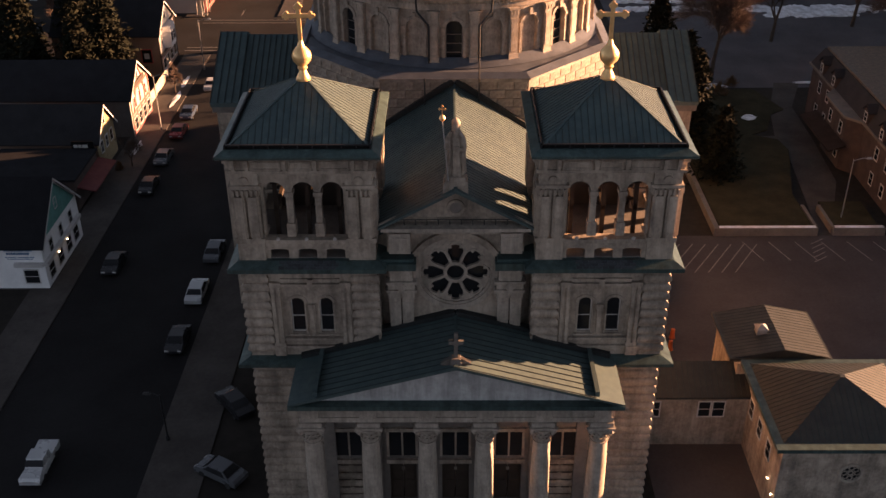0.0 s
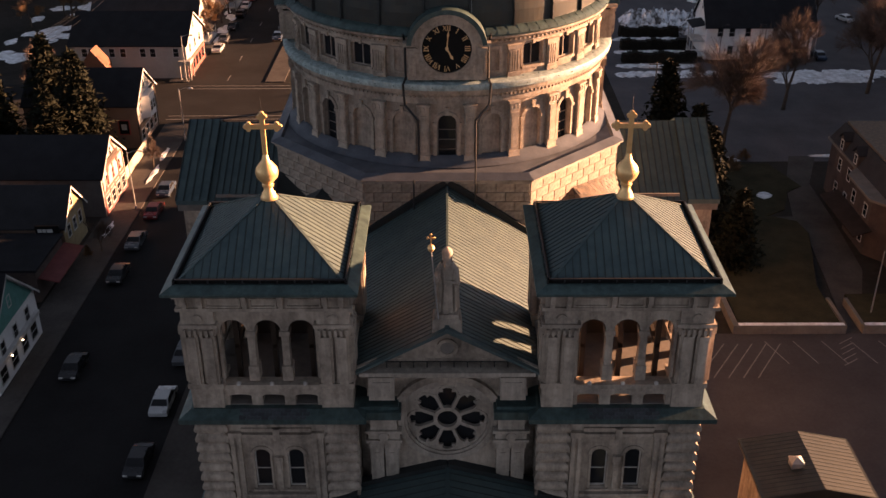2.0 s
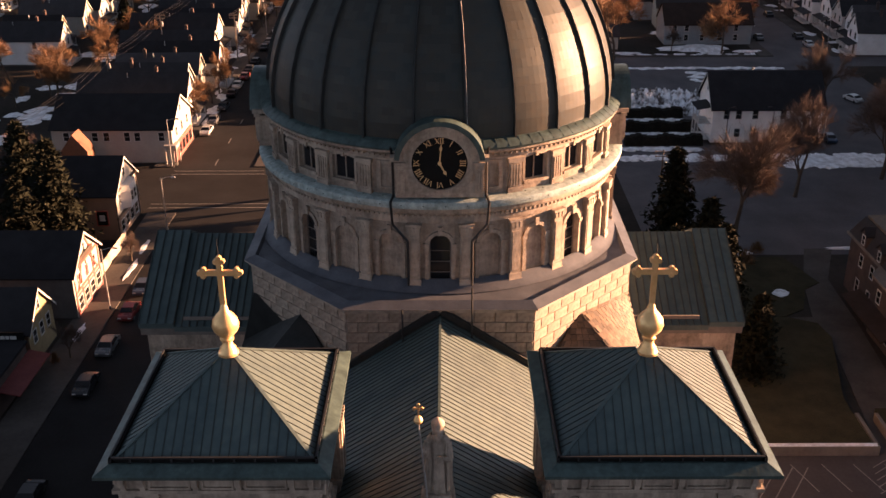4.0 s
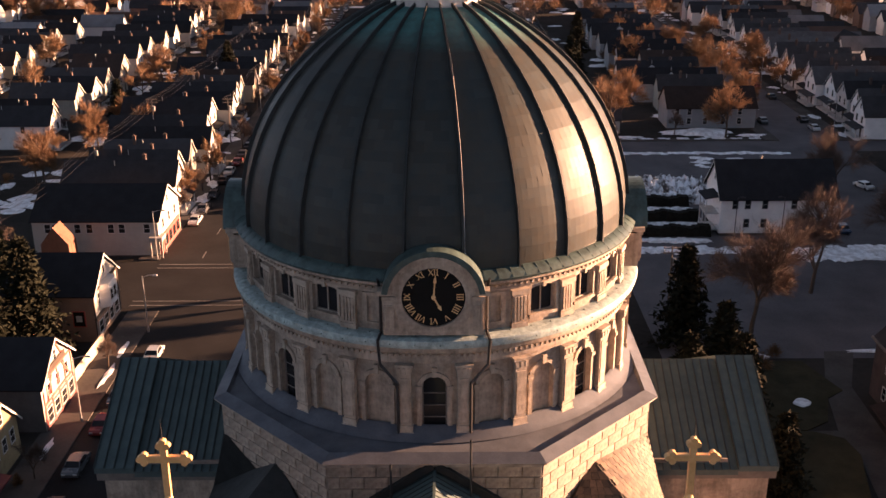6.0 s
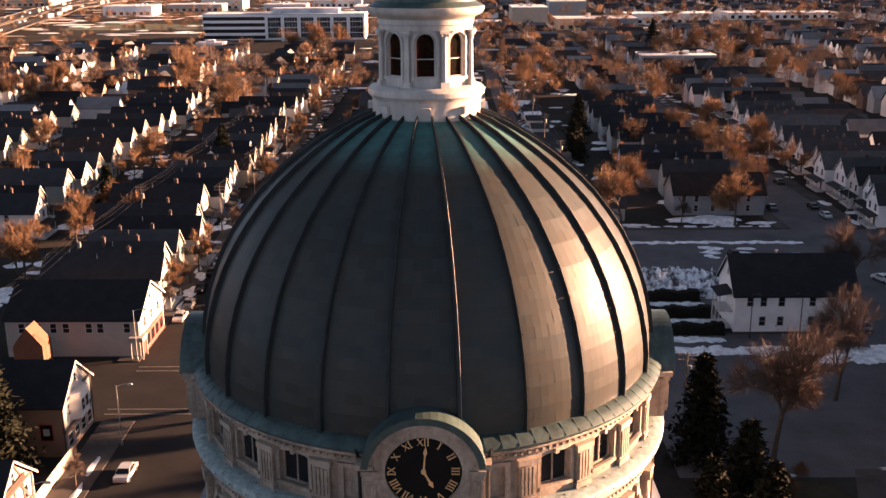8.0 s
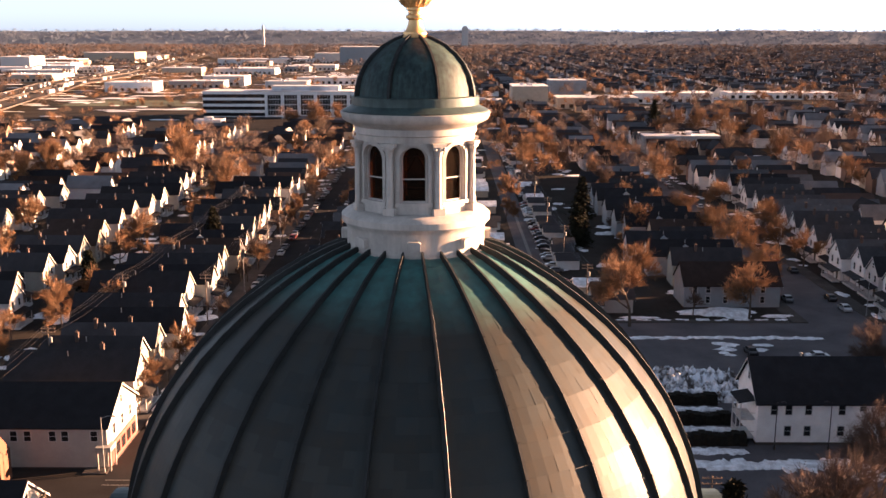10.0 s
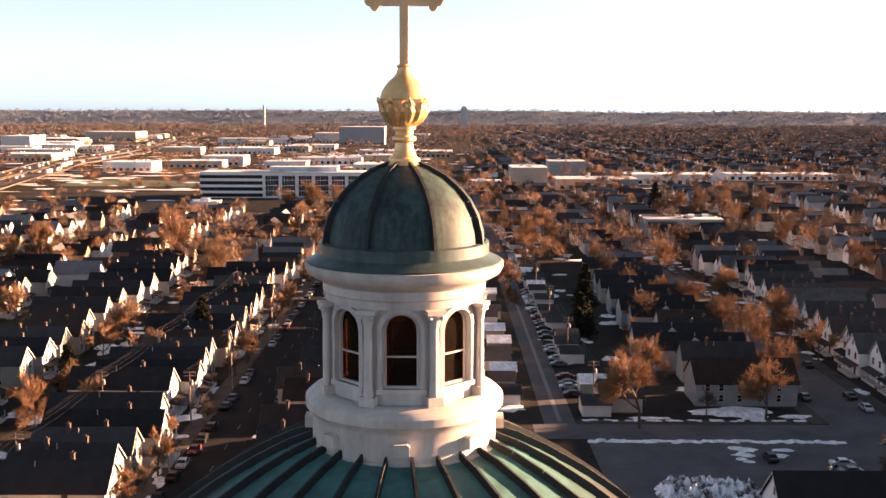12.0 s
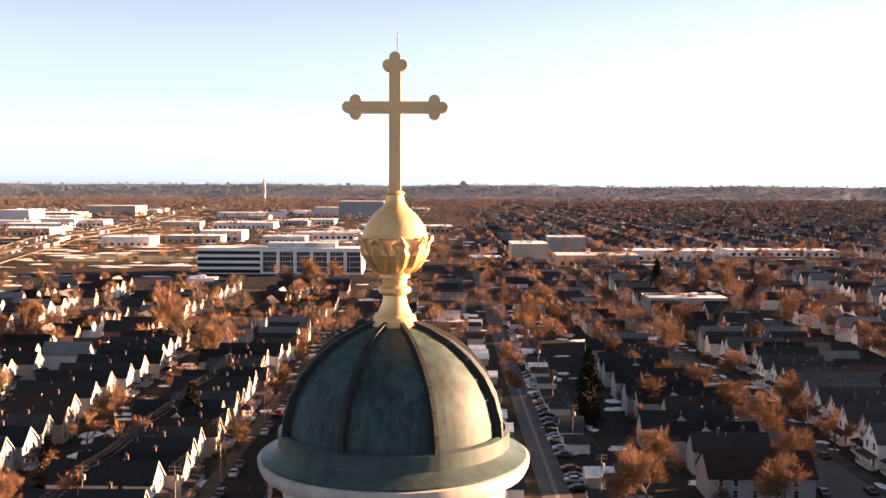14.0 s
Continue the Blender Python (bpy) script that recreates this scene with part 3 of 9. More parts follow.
g = Geo()
ring_piece(g, CX, RZ, 0.62, 0.86, 60.0, 60.3)
for k in range(8):
    a = 2 * math.pi * (k + 0.5) / 8
    p, q = (CX + 0.84 * math.cos(a), RZ + 0.84 * math.sin(a)), (CX + 1.95 * math.cos(a), RZ + 1.95 * math.sin(a))
    nx, nz = -math.sin(a) * 0.1, math.cos(a) * 0.1
    g.prism([(p[0] + nx, p[1] + nz), (p[0] - nx, p[1] - nz), (q[0] - nx, q[1] - nz), (q[0] + nx, q[1] + nz)], 60.02, 60.28)
    # petal heads with two cusps each, and the stone between them
    b = 2 * math.pi * k / 8
    hx, hz = CX + 1.74 * math.cos(b), RZ + 1.74 * math.sin(b)
    ring_piece(g, hx, hz, 0.56, 0.70, 60.03, 60.27, b - 1.75, b + 1.75, 14)
    for off in (-0.85, 0.85):
        u = b + off
        tip = (hx + 0.34 * math.cos(u), hz + 0.34 * math.sin(u))
        g.prism([(hx + 0.58 * math.cos(u - 0.28), hz + 0.58 * math.sin(u - 0.28)), (hx + 0.58 * math.cos(u + 0.28), hz + 0.58 * math.sin(u + 0.28)), tip], 60.06, 60.24)
    c = 2 * math.pi * (k + 0.5) / 8
    g.prism([(CX + 1.84 * math.cos(c), RZ + 1.84 * math.sin(c))] + [(CX + 2.5 * math.cos(c + w), RZ + 2.5 * math.sin(c + w)) for w in (0.25, 0.12, 0.0, -0.12, -0.25)], 60.06, 60.26)
part("tracery", g, STONE_PALE, rose, "stone tracery")
g = Geo()
g.prism([(CX + 2.6 * math.cos(2 * math.pi * i / 32), RZ + 2.6 * math.sin(2 * math.pi * i / 32)) for i in range(32)], 60.42, 60.46)
part("pane", g, GLASS, rose, "dark leaded glass")
for s in (-1, 1):
    g = Geo()
    xm = CX + s * 3.85
    for dx in (-0.45, 0.45):
        g.box(xm + dx - 0.4, xm + dx + 0.4, 59.5, 60.1, 16.4, 20.0)
        g.box(xm + dx - 0.16, xm + dx + 0.16, 59.46, 59.6, 16.7, 19.6)
    g.box(xm - 0.95, xm + 0.95, 59.4, 60.1, 20.0, 20.5)
    for i in range(8):
        g.box(xm - 0.85 + i * 0.235, xm - 0.72 + i * 0.235, 59.34, 59.5, 20.05, 20.45)
    g.box(xm - 1.1, xm + 1.1, 59.25, 60.1, 20.5, 20.72)
    g.box(xm - 0.95, xm + 0.95, 59.4, 60.1, 20.72, 21.2)
    g.box(xm - 1.1, xm + 1.1, 59.25, 60.1, 21.2, 21.4)
    g.prism([(xm + 0.32 * math.cos(2 * math.pi * i / 12), 21.0 + 0.32 * math.sin(2 * math.pi * i / 12)) for i in range(12)], 59.2, 59.5)
    g.box(xm - 0.8, xm + 0.8, 59.45, 60.1, 21.4, 22.4)
    part("pilaster", g, STONE_PALE, front, "paired fluted pilasters")
    g = Geo()
    g.box(xm - 0.75, xm + 0.75, 59.0, 60.1, 23.9, 25.5)
    g.box(xm - 0.5, xm + 0.5, 58.93, 59.1, 24.2, 25.2)
    part("pedestal_block", g, STONE_PALE, front, "panelled stone block")
    g = Geo()
    g.box(*sorted((CX + s * 2.75, CX + s * 5.45)), 58.6, 60.0, 22.75, 23.3)
    g.box(*sorted((CX + s * 2.9, CX + s * 5.45)), 58.9, 60.0, 23.3, 23.5)
    part("ledge", g, VERDIGRIS_DARK, front, "green copper ledge")
g = Geo()
ring_piece(g, CX, RZ, 3.05, 3.5, 59.65, 60.05, 0.25, math.pi - 0.25, 18)
g.box(CX - 0.5, CX + 0.5, 59.5, 60.1, 24.65, 25.5)
part("arch_moulding", g, STONE, front, "moulded arch over the rose window")
g = Geo()
g.box(CX - 4.6, CX + 4.6, 59.2, 61.0, 25.35, 25.75)
g.box(CX - 5.1, CX + 5.1, 58.75, 61.0, 25.75, 26.0)
for i in range(58):
    g.box(CX - 4.55 + i * 0.16, CX - 4.47 + i * 0.16, 59.05, 59.3, 25.58, 25.75)
part("cornice", g, STONE_PALE, front, "dentilled cornice")
g = Geo()
g.prism([(CX - 3.9, 26.5), (CX + 3.9, 26.5), (CX, 28.55)], 59.6, 60.6)
g.box(CX - 4.4, CX + 4.4, 59.9, 60.8, 26.0, 26.5)
ring_piece(g, CX, 27.25, 0.42, 0.62, 59.45, 59.65, n=16)
part("pediment", g, STONE, front, "small stone pediment with a round medallion")
g = Geo()
g.prism([(CX + 0.42 * math.cos(2 * math.pi * i / 16), 27.25 + 0.42 * math.sin(2 * math.pi * i / 16)) for i in range(16)], 59.55, 59.65)
part("medallion", g, STONE_DARK, front)
g = Geo()
for s in (-1, 1):
    g.add([(CX, 58.7, 29.0), (CX + s * 5.3, 58.7, 26.05), (CX + s * 5.3, 63.5, 26.05), (CX, 63.5, 29.0), (CX, 58.7, 28.75), (CX + s * 5.3, 58.7, 25.9), (CX + s * 5.3, 63.5, 25.9), (CX, 63.5, 28.75)],
          [(0, 1, 2, 3), (4, 7, 6, 5), (0, 4, 5, 1), (2, 6, 7, 3), (1, 5, 6, 2)])
roof = part("pediment_roof", g, ROOF, church, "dark green metal roof over the small pediment")
lay_seams(roof, [((CX + s * 5.28, 58.7 + i * 0.42, 26.06), (CX + s * 0.05, 58.7 + i * 0.42, 28.98)) for s in (-1, 1) for i in range(1, 12)])
g = Geo()
g.beam((CX, 58.7, 28.98), (CX, 63.5, 28.98), 0.25, 0.08)
part("ridge_cap", g, ROOF, roof)
g = Geo()
for s in (-1, 1):
    g.beam((CX + s * 5.2, 59.2, 25.98), (CX + s * 0.02, 59.2, 28.62), 0.3, 0.16)
part("raking_cornice", g, STONE_PALE, front, "raking cornice")
g = Geo()
for i in range(12):
    x = CX - 4.3 + i * 8.6 / 11
    g.box(x - 0.03, x + 0.03, 59.35, 59.42, 26.0, 26.4)
g.box(CX - 4.4, CX + 4.4, 59.36, 59.41, 26.36, 26.42)
part("snow_guard", g, IRON, front, "dark metal guard")

# nave
NH, NRZ, NEZ = 8.6, 28.1, 22.5
g = Geo()
g.box(CX - NH + 0.5, CX + NH - 0.5, 61.0, 84.0, 0, NEZ)
g.prism([(CX - NH + 0.5, NEZ), (CX + NH - 0.5, NEZ), (CX, NRZ - 0.2)], 61.0, 82.0)
nave = part("nave_wall", g, STONE, church, "limestone nave wall")
g = Geo()
for s in (-1, 1):
    g.add([(CX, 60.8, NRZ), (CX + s * NH, 60.8, NEZ), (CX + s * NH, 81.2, NEZ), (CX, 81.2, NRZ), (CX, 60.8, NRZ - 0.25), (CX + s * NH, 60.8, NEZ - 0.25), (CX + s * NH, 81.2, NEZ - 0.25), (CX, 81.2, NRZ - 0.25)],
          [(0, 1, 2, 3), (4, 7, 6, 5), (0, 4, 5, 1), (2, 6, 7, 3), (1, 5, 6, 2)])
roof = part("nave_roof", g, ROOF, church, "dark green standing-seam nave roof")
lay_seams(roof, [((CX + s * NH, 61.0 + i * 0.46, NEZ + 0.01), (CX + s * 0.04, 61.0 + i * 0.46, NRZ - 0.01)) for s in (-1, 1) for i in range(44)])
g = Geo()
g.beam((CX, 60.8, NRZ), (CX, 80.6, NRZ), 0.16, 0.08)
part("ridge_cap", g, ROOF, roof)
g = Geo()
for s in (-1, 1):
    g.beam((CX + s * 7.8, 80.3, 22.95), (CX, 80.3, 28.25), 0.9, 0.45)
part("roof_flashing", g, COPPER_RIB, church, "dark metal flashing against the drum base")

# statue on the pediment
GREY_METAL = material("grey_metal", (0.30, 0.30, 0.30), None, 0.5, metal=0.5)
g = Geo(Matrix.Translation((CX, 59.75, 28.75)))
g.frustum((0.86, 0.7), (0.78, 0.62), -0.2, 0.62)
g.frustum((0.66, 0.58), (0.62, 0.54), 0.62, 0.92)
def robe(rows, N, depth, waves, front=None):
    """Folded cloth: rings of half-widths (x, y, height, offset x, offset y); front: the gap left open towards the viewer."""
    lo, hi = (0.0, 2 * math.pi) if front is None else (-math.pi / 2 + front, 1.5 * math.pi - front)
    pts, faces = [], []
    K = N if front is None else N + 1
    for rx, ry, z, ox, oy in rows:
        for i in range(K):
            a = lo + (hi - lo) * i / N
            fold = 1 + depth * (0.65 * math.sin(waves * a + 1.1 * z) + 0.35 * math.sin((waves + 4) * a - 0.7 * z)) * min(1, max(0, (3.9 - z) / 1.4))
            pts.append((ox + rx * fold * math.cos(a), oy + ry * fold * math.sin(a), z))
    for k in range(len(rows) - 1):
        faces += [(k * K + i, k * K + (i + 1) % K, (k + 1) * K + (i + 1) % K, (k + 1) * K + i) for i in range(N)]
    if front is None:
        faces += [tuple(range((len(rows) - 1) * K, len(rows) * K))]
    g.add(pts, faces)


robe([(0.50, 0.42, 0.92, 0, 0), (0.47, 0.40, 1.4, 0, 0), (0.42, 0.36, 2.1, 0.02, 0), (0.40, 0.33, 2.7, 0.03, 0), (0.42, 0.32, 3.1, 0.03, 0.02), (0.47, 0.31, 3.5, 0.02, 0.02), (0.42, 0.27, 3.8, 0.0, 0.02), (0.18, 0.18, 4.0, 0, 0)], 44, 0.16, 7)
robe([(0.66, 0.52, 1.0, 0.03, 0.08), (0.64, 0.52, 1.8, 0.03, 0.08), (0.60, 0.48, 2.6, 0.04, 0.07), (0.60, 0.44, 3.2, 0.03, 0.05), (0.60, 0.40, 3.6, 0.02, 0.04), (0.50, 0.33, 3.85, 0.0, 0.03), (0.34, 0.30, 4.05, 0, 0.02)], 44, 0.13, 8, 0.62)
g.lathe([(0.24, 3.85), (0.22, 3.98), (0.26, 4.12), (0.29, 4.28), (0.27, 4.45), (0.15, 4.58)], 16, (0.02, -0.08))
g.lathe([(0.29, 4.36), (0.30, 4.45), (0.33, 4.68), (0.27, 4.8), (0.05, 5.0)], 10, (0.02, -0.04))
g.lathe([(0.1, 3.7), (0.2, 3.9), (0.22, 4.12), (0.12, 4.3)], 10, (0.02, -0.24))
g.tube((-0.44, -0.02, 3.65), (-0.62, -0.28, 3.0), 0.2, 0.17, 9)
g.tube((-0.62, -0.28, 3.0), (-0.64, -0.5, 3.45), 0.16, 0.09, 9)
g.tube((0.46, -0.02, 3.65), (0.58, -0.26, 2.85), 0.2, 0.18, 9)
g.tube((0.58, -0.26, 2.85), (0.16, -0.46, 2.95), 0.17, 0.09, 9)
g.frustum((0.16, 0.05), (0.13, 0.05), 2.75, 3.15, (0.12, -0.5))
statue = part("statue", g, STONE, None, "", smooth=True)
tagged(statue, "weathered grey stone statue of a robed figure standing on the pediment", "statue")
staff = thing("processional_staff", "thin staff topped by a gilded orb and cross beside the statue", "staff", (CX - 0.74, 59.22, 28.9))
g = Geo()
g.tube((CX - 0.45, 59.22, 29.0), (CX - 0.85, 59.22, 33.7), 0.05, 0.04)
part("rod", g, GREY_METAL, staff)
g = Geo(Matrix.Translation((CX - 0.86, 59.22, 33.7)))
g.lathe([(0.05, 0.0), (0.16, 0.1), (0.21, 0.24), (0.16, 0.38), (0.05, 0.46)], 12)
cross_arms(g, 0.07, 0.07, 0.06, 0.4, 0.85, 1.05, 0.18, 0.07)
part("orb", g, GOLD, staff, "gilded orb with a small cross", smooth=True)

# portico
PF, PH = 53.3, 11.6                 # front edge of its roof, half width
g = Geo()
for i, y in enumerate((50.4, 50.9, 51.4, 51.9, 52.4, 52.9)):
    g.box(CX - 12.4, CX + 12.4, y, y + 0.5 if i < 5 else 60.0, 0, 0.18 * (i + 1) + 0.1)
steps = part("steps", g, STONE_PALE, church, "broad stone steps")
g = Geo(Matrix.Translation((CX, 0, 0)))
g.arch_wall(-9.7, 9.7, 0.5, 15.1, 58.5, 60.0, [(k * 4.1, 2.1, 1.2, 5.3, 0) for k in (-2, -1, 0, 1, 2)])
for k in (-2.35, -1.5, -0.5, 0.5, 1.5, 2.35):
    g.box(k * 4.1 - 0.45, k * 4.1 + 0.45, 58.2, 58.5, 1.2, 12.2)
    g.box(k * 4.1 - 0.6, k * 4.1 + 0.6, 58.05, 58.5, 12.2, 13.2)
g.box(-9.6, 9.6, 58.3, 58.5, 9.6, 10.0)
# darker stone: the shade behind the columns is put into its colour
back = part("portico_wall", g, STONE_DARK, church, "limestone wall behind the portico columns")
for k in (-2, -1, 0, 1, 2):
    xm = CX + k * 4.1
    g = Geo()
    g.box(xm - 1.05, xm - 0.03, 58.9, 59.05, 1.2, 5.3)
    g.box(xm + 0.03, xm + 1.05, 58.9, 59.05, 1.2, 5.3)
    for sx in (-1, 1):
        for z in (1.6, 3.5):
            g.box(*sorted((xm + sx * 0.2, xm + sx * 0.85)), 58.86, 58.9, z, z + 1.5)
    d = part("door", g, DARKWOOD, back, "dark double door with panels")
    g = Geo()
    g.box(xm - 0.12, xm + 0.12, 58.83, 58.86, 4.2, 4.5)
    part("door_plaque", g, STONE_PALE, d, "small pale plaque")
    g = Geo()
    g.box(xm - 1.25, xm + 1.25, 58.25, 58.5, 5.35, 5.7)
    g.box(xm - 1.2, xm - 1.02, 58.35, 58.5, 6.0, 8.7)
    g.box(xm + 1.02, xm + 1.2, 58.35, 58.5, 6.0, 8.7)
    g.box(xm - 1.3, xm + 1.3, 58.3, 58.5, 8.5, 8.8)
    g.box(xm - 0.07, xm + 0.07, 58.38, 58.5, 6.0, 8.5)
    w = part("window", g, STONE, back, "stone-framed two-light window")
    g = Geo()
    g.box(xm - 1.0, xm + 1.0, 58.44, 58.48, 6.05, 8.45)
    part("pane", g, GLASS, w, "dark glass pane")
# one column, then its repeats
colx = [CX + (k - 2.5) * 4.09 for k in range(6)]
g = Geo()
g.box(-0.95, 0.95, -0.95, 0.95, 0, 0.35)
g.lathe([(0.88, 0.35), (0.92, 0.5), (0.82, 0.62), (0.84, 0.75), (0.72, 0.85), (0.72, 4.0), (0.68, 8.0), (0.61, 10.0), (0.68, 10.05), (0.68, 10.15)], 28)
col_mesh = mesh_of("column", g, STONE_PALE, True)
g = Geo()
g.lathe([(0.60, 10.15), (0.62, 10.6), (0.72, 10.9), (0.88, 11.15), (1.0, 11.5)], 16)
for k in range(16):
    a = 2 * math.pi * k / 16
    for z0, r0, rr in ((10.2, 0.64, 0.84), (10.62, 0.70, 0.98)):
        a2 = a + (0.2 if z0 > 10.5 else 0)
        for seg in range(3):
            f0, f1 = seg / 3, (seg + 1) / 3
            p = Vector((math.sin(a2), -math.cos(a2), 0))
            g.beam(p * (r0 + (rr - r0) * f0 ** 2) + Vector((0, 0, z0 + 0.45 * math.sin(f0 * 1.8))), p * (r0 + (rr - r0) * f1 ** 2) + Vector((0, 0, z0 + 0.45 * math.sin(f1 * 1.8))), 0.15, 0.06)
for k in range(4):
    a = math.pi / 4 + k * math.pi / 2
    p = Vector((math.sin(a), -math.cos(a), 0))
    g.tube(p * 1.0 + Vector((0, 0, 11.3)) - p.cross(Vector((0, 0, 1))) * 0.12, p * 1.0 + Vector((0, 0, 11.3)) + p.cross(Vector((0, 0, 1))) * 0.12, 0.2, 0.2, 10)
g.slab([(-0.98, -0.98), (0, -0.86), (0.98, -0.98), (0.86, 0), (0.98, 0.98), (0, 0.86), (-0.98, 0.98), (-0.86, 0)], 11.5, 11.7)
cap_mesh = mesh_of("capital", g, STONE_PALE, False)
g = Geo()
g.box(-0.8, 0.8, -0.75, 0.75, 11.7, 12.05)
blk_mesh = mesh_of("impost", g, STONE_PALE)
for x in colx:
    c = piece("column", col_mesh, church, Matrix.Translation((x, 54.5, 1.15)), "tall pale limestone column")
    for nm, me, lb in (("capital", cap_mesh, "carved leafy capital"), ("impost", blk_mesh, "plain stone block")):
        o = new(nm, me)
        o.parent = c
        tagged(o, lb)
# entablature and roof
g = Geo()
g.box(CX - 11.0, CX + 11.0, 53.9, 55.1, 13.2, 13.6)
g.box(CX - 11.1, CX + 11.1, 54.0, 55.1, 13.6, 14.5)
g.box(CX - 11.0, CX - 9.7, 55.1, 58.8, 13.2, 14.5)
g.box(CX + 9.7, CX + 11.0, 55.1, 58.8, 13.2, 14.5)
g.box(CX - 11.3, CX + 11.3, 53.65, 58.8, 14.5, 14.8)
for x in colx:
    g.box(x - 0.6, x + 0.6, 53.75, 54.1, 13.62, 14.5)
    for dx in (-0.3, 0, 0.3):
        g.box(x + dx - 0.08, x + dx + 0.08, 53.68, 53.8, 13.9, 14.4)
for k in range(100):
    g.box(CX - 11.1 + k * 0.224, CX - 10.98 + k * 0.224, 53.78, 54.0, 14.3, 14.5)
ent = part("entablature", g, STONE_PALE, church, "stone entablature with triglyph blocks")
g = Geo()
g.prism([(CX - 10.3, 15.1), (CX + 10.3, 15.1), (CX, 18.0)], 53.95, 54.4)
part("tympanum", g, PALE_RENDER, ent, "pale grey triangular gable field")
g = Geo()
g.box(CX - PH, CX + PH, PF - 0.1, 54.0, 14.8, 15.12)
part("gutter", g, VERDIGRIS_DARK, ent, "dark copper gutter")
g = Geo()
for s in (-1, 1):
    x1, z1 = CX + s * PH, 15.2
    g.add([(CX, PF, 18.45), (x1, PF, z1), (x1, 60, z1), (CX, 60, 18.45), (CX, PF, 18.2), (x1, PF, z1 - 0.2), (x1, 60, z1 - 0.2), (CX, 60, 18.2)],
          [(0, 1, 2, 3), (4, 7, 6, 5), (0, 4, 5, 1), (2, 6, 7, 3), (1, 5, 6, 2)])
roof = part("portico_roof", g, ROOF, church, "dark green metal gable roof of the portico")
lay_seams(roof, [((CX + s * 9.6, PF + 0.1 + i * 0.62, 15.78), (CX + s * 0.05, PF + 0.1 + i * 0.62, 18.44)) for s in (-1, 1) for i in range(11)], 0.05, 0.04)
for s in (-1, 1):
    g = Geo()
    g.beam((CX + s * 9.7, PF + 0.3, 15.72), (CX + s * 9.7, 59.5, 15.72), 0.3, 0.38)
    part("roof_upstand", g, ROOF, roof)
# dark strips: flashing with the shadow line of the roof joint painted in
g = Geo()
for s in (-1, 1):
    g.beam((CX + s * 11.2, 58.72, 15.32), (CX + s * 5.5, 58.72, 16.9), 0.5, 0.3)
    g.beam((CX + s * 5.5, 59.7, 16.92), (CX, 59.7, 18.45), 0.6, 0.32)
part("roof_flashing", g, COPPER_RIB, roof, "flashing against the walls, dark for the shadow line there")
g = Geo()
g.beam((CX, PF, 18.42), (CX, 60, 18.42), 0.25, 0.1)
part("ridge_cap", g, ROOF, roof)
g = Geo(Matrix.Translation((CX, 53.9, 18.4)))
g.frustum((0.4, 0.35), (0.3, 0.28), 0, 0.5)
g.box(-0.14, 0.14, -0.12, 0.12, 0.5, 2.45)
g.box(-0.5, 0.5, -0.11, 0.11, 1.55, 1.83)
for s in (-1, 1):
    for i in range(5):
        g.box(*sorted((s * (0.3 + i * 0.14), s * (0.46 + i * 0.14))), -0.15, 0.15, -0.12, 0.45 - i * 0.1)
pc = part("gable_cross", g, STONE_DARK, None, "")
tagged(pc, "weathered stone cross with scrolls on the portico gable", "cross")

# octagonal base of the drum
OCT = [(-6.35, -16), (6.35, -16), (14.1, -8.3), (14.1, 8.3), (6.35, 16), (-6.35, 16), (-14.1, 8.3), (-14.1, -8.3)]
g = Geo(Matrix.Translation((CX, CY, 0)))
g.slab([(x * 0.985, y * 0.985) for x, y in OCT], 0, 28.3)
octo = part("drum_base_core", g, MORTAR, church, "mortar core of the octagonal base")
g = Geo(Matrix.Translation((CX, CY, 0)))
g.slab([(x * 1.0, y * 1.0) for x, y in OCT], 28.3, 28.62)
g.slab([(x * 1.018, y * 1.018) for x, y in OCT], 28.62, 28.72)
k = len(OCT)
part("coping", g, STONE_PALE, church, "moulded stone coping")
g = Geo(Matrix.Translation((CX, CY, 0)))
g.add([(x * 1.02, y * 1.02, 28.725) for x, y in OCT] + [(x * 0.965, y * 0.965, 28.99) for x, y in OCT] , [(i, (i + 1) % k, (i + 1) % k + k, i + k) for i in range(k)] + [tuple(range(k, 2 * k))])
g.f.pop()
g.add([(x * 0.965, y * 0.965, 28.99) for x, y in OCT] + [(x * 0.955, y * 0.955, 28.72) for x, y in OCT] + [(x * 0.84, y * 0.84, 28.8) for x, y in OCT],
      [(i, (i + 1) % k, (i + 1) % k + k, i + k) for i in range(k)] + [(i + k, (i + 1) % k + k, (i + 1) % k + 2 * k, i + 2 * k) for i in range(k)] + [tuple(range(2 * k, 3 * k))])
part("lead_flat", g, LEAD, church, "grey lead-covered platform round the drum")
g = Geo()
g.lathe([(14.25, 28.83), (13.75, 29.0), (13.3, 29.42), (13.1, 29.45)], 72, (CX, CY), caps=False)
part("lead_apron", g, LEAD, church, "blue-grey lead apron at the foot of the drum", smooth=True)
# blocks of the base, laid in bond on the five faces in view
blk = {}


def block_mesh(w, h, d):
    key = (round(w, 2), h)
    if key not in blk:
        q = Geo()
        b = 0.03
        q.add([(-w / 2, 0, 0), (w / 2, 0, 0), (w / 2, 0, h), (-w / 2, 0, h), (-w / 2 + b, -d, b), (w / 2 - b, -d, b), (w / 2 - b, -d, h - b), (-w / 2 + b, -d, h - b)],
              [(4, 5, 6, 7), (0, 1, 5, 4), (1, 2, 6, 5), (2, 3, 7, 6), (3, 0, 4, 7)])
        blk[key] = mesh_of("stone_block", q, STONE)
    return blk[key]


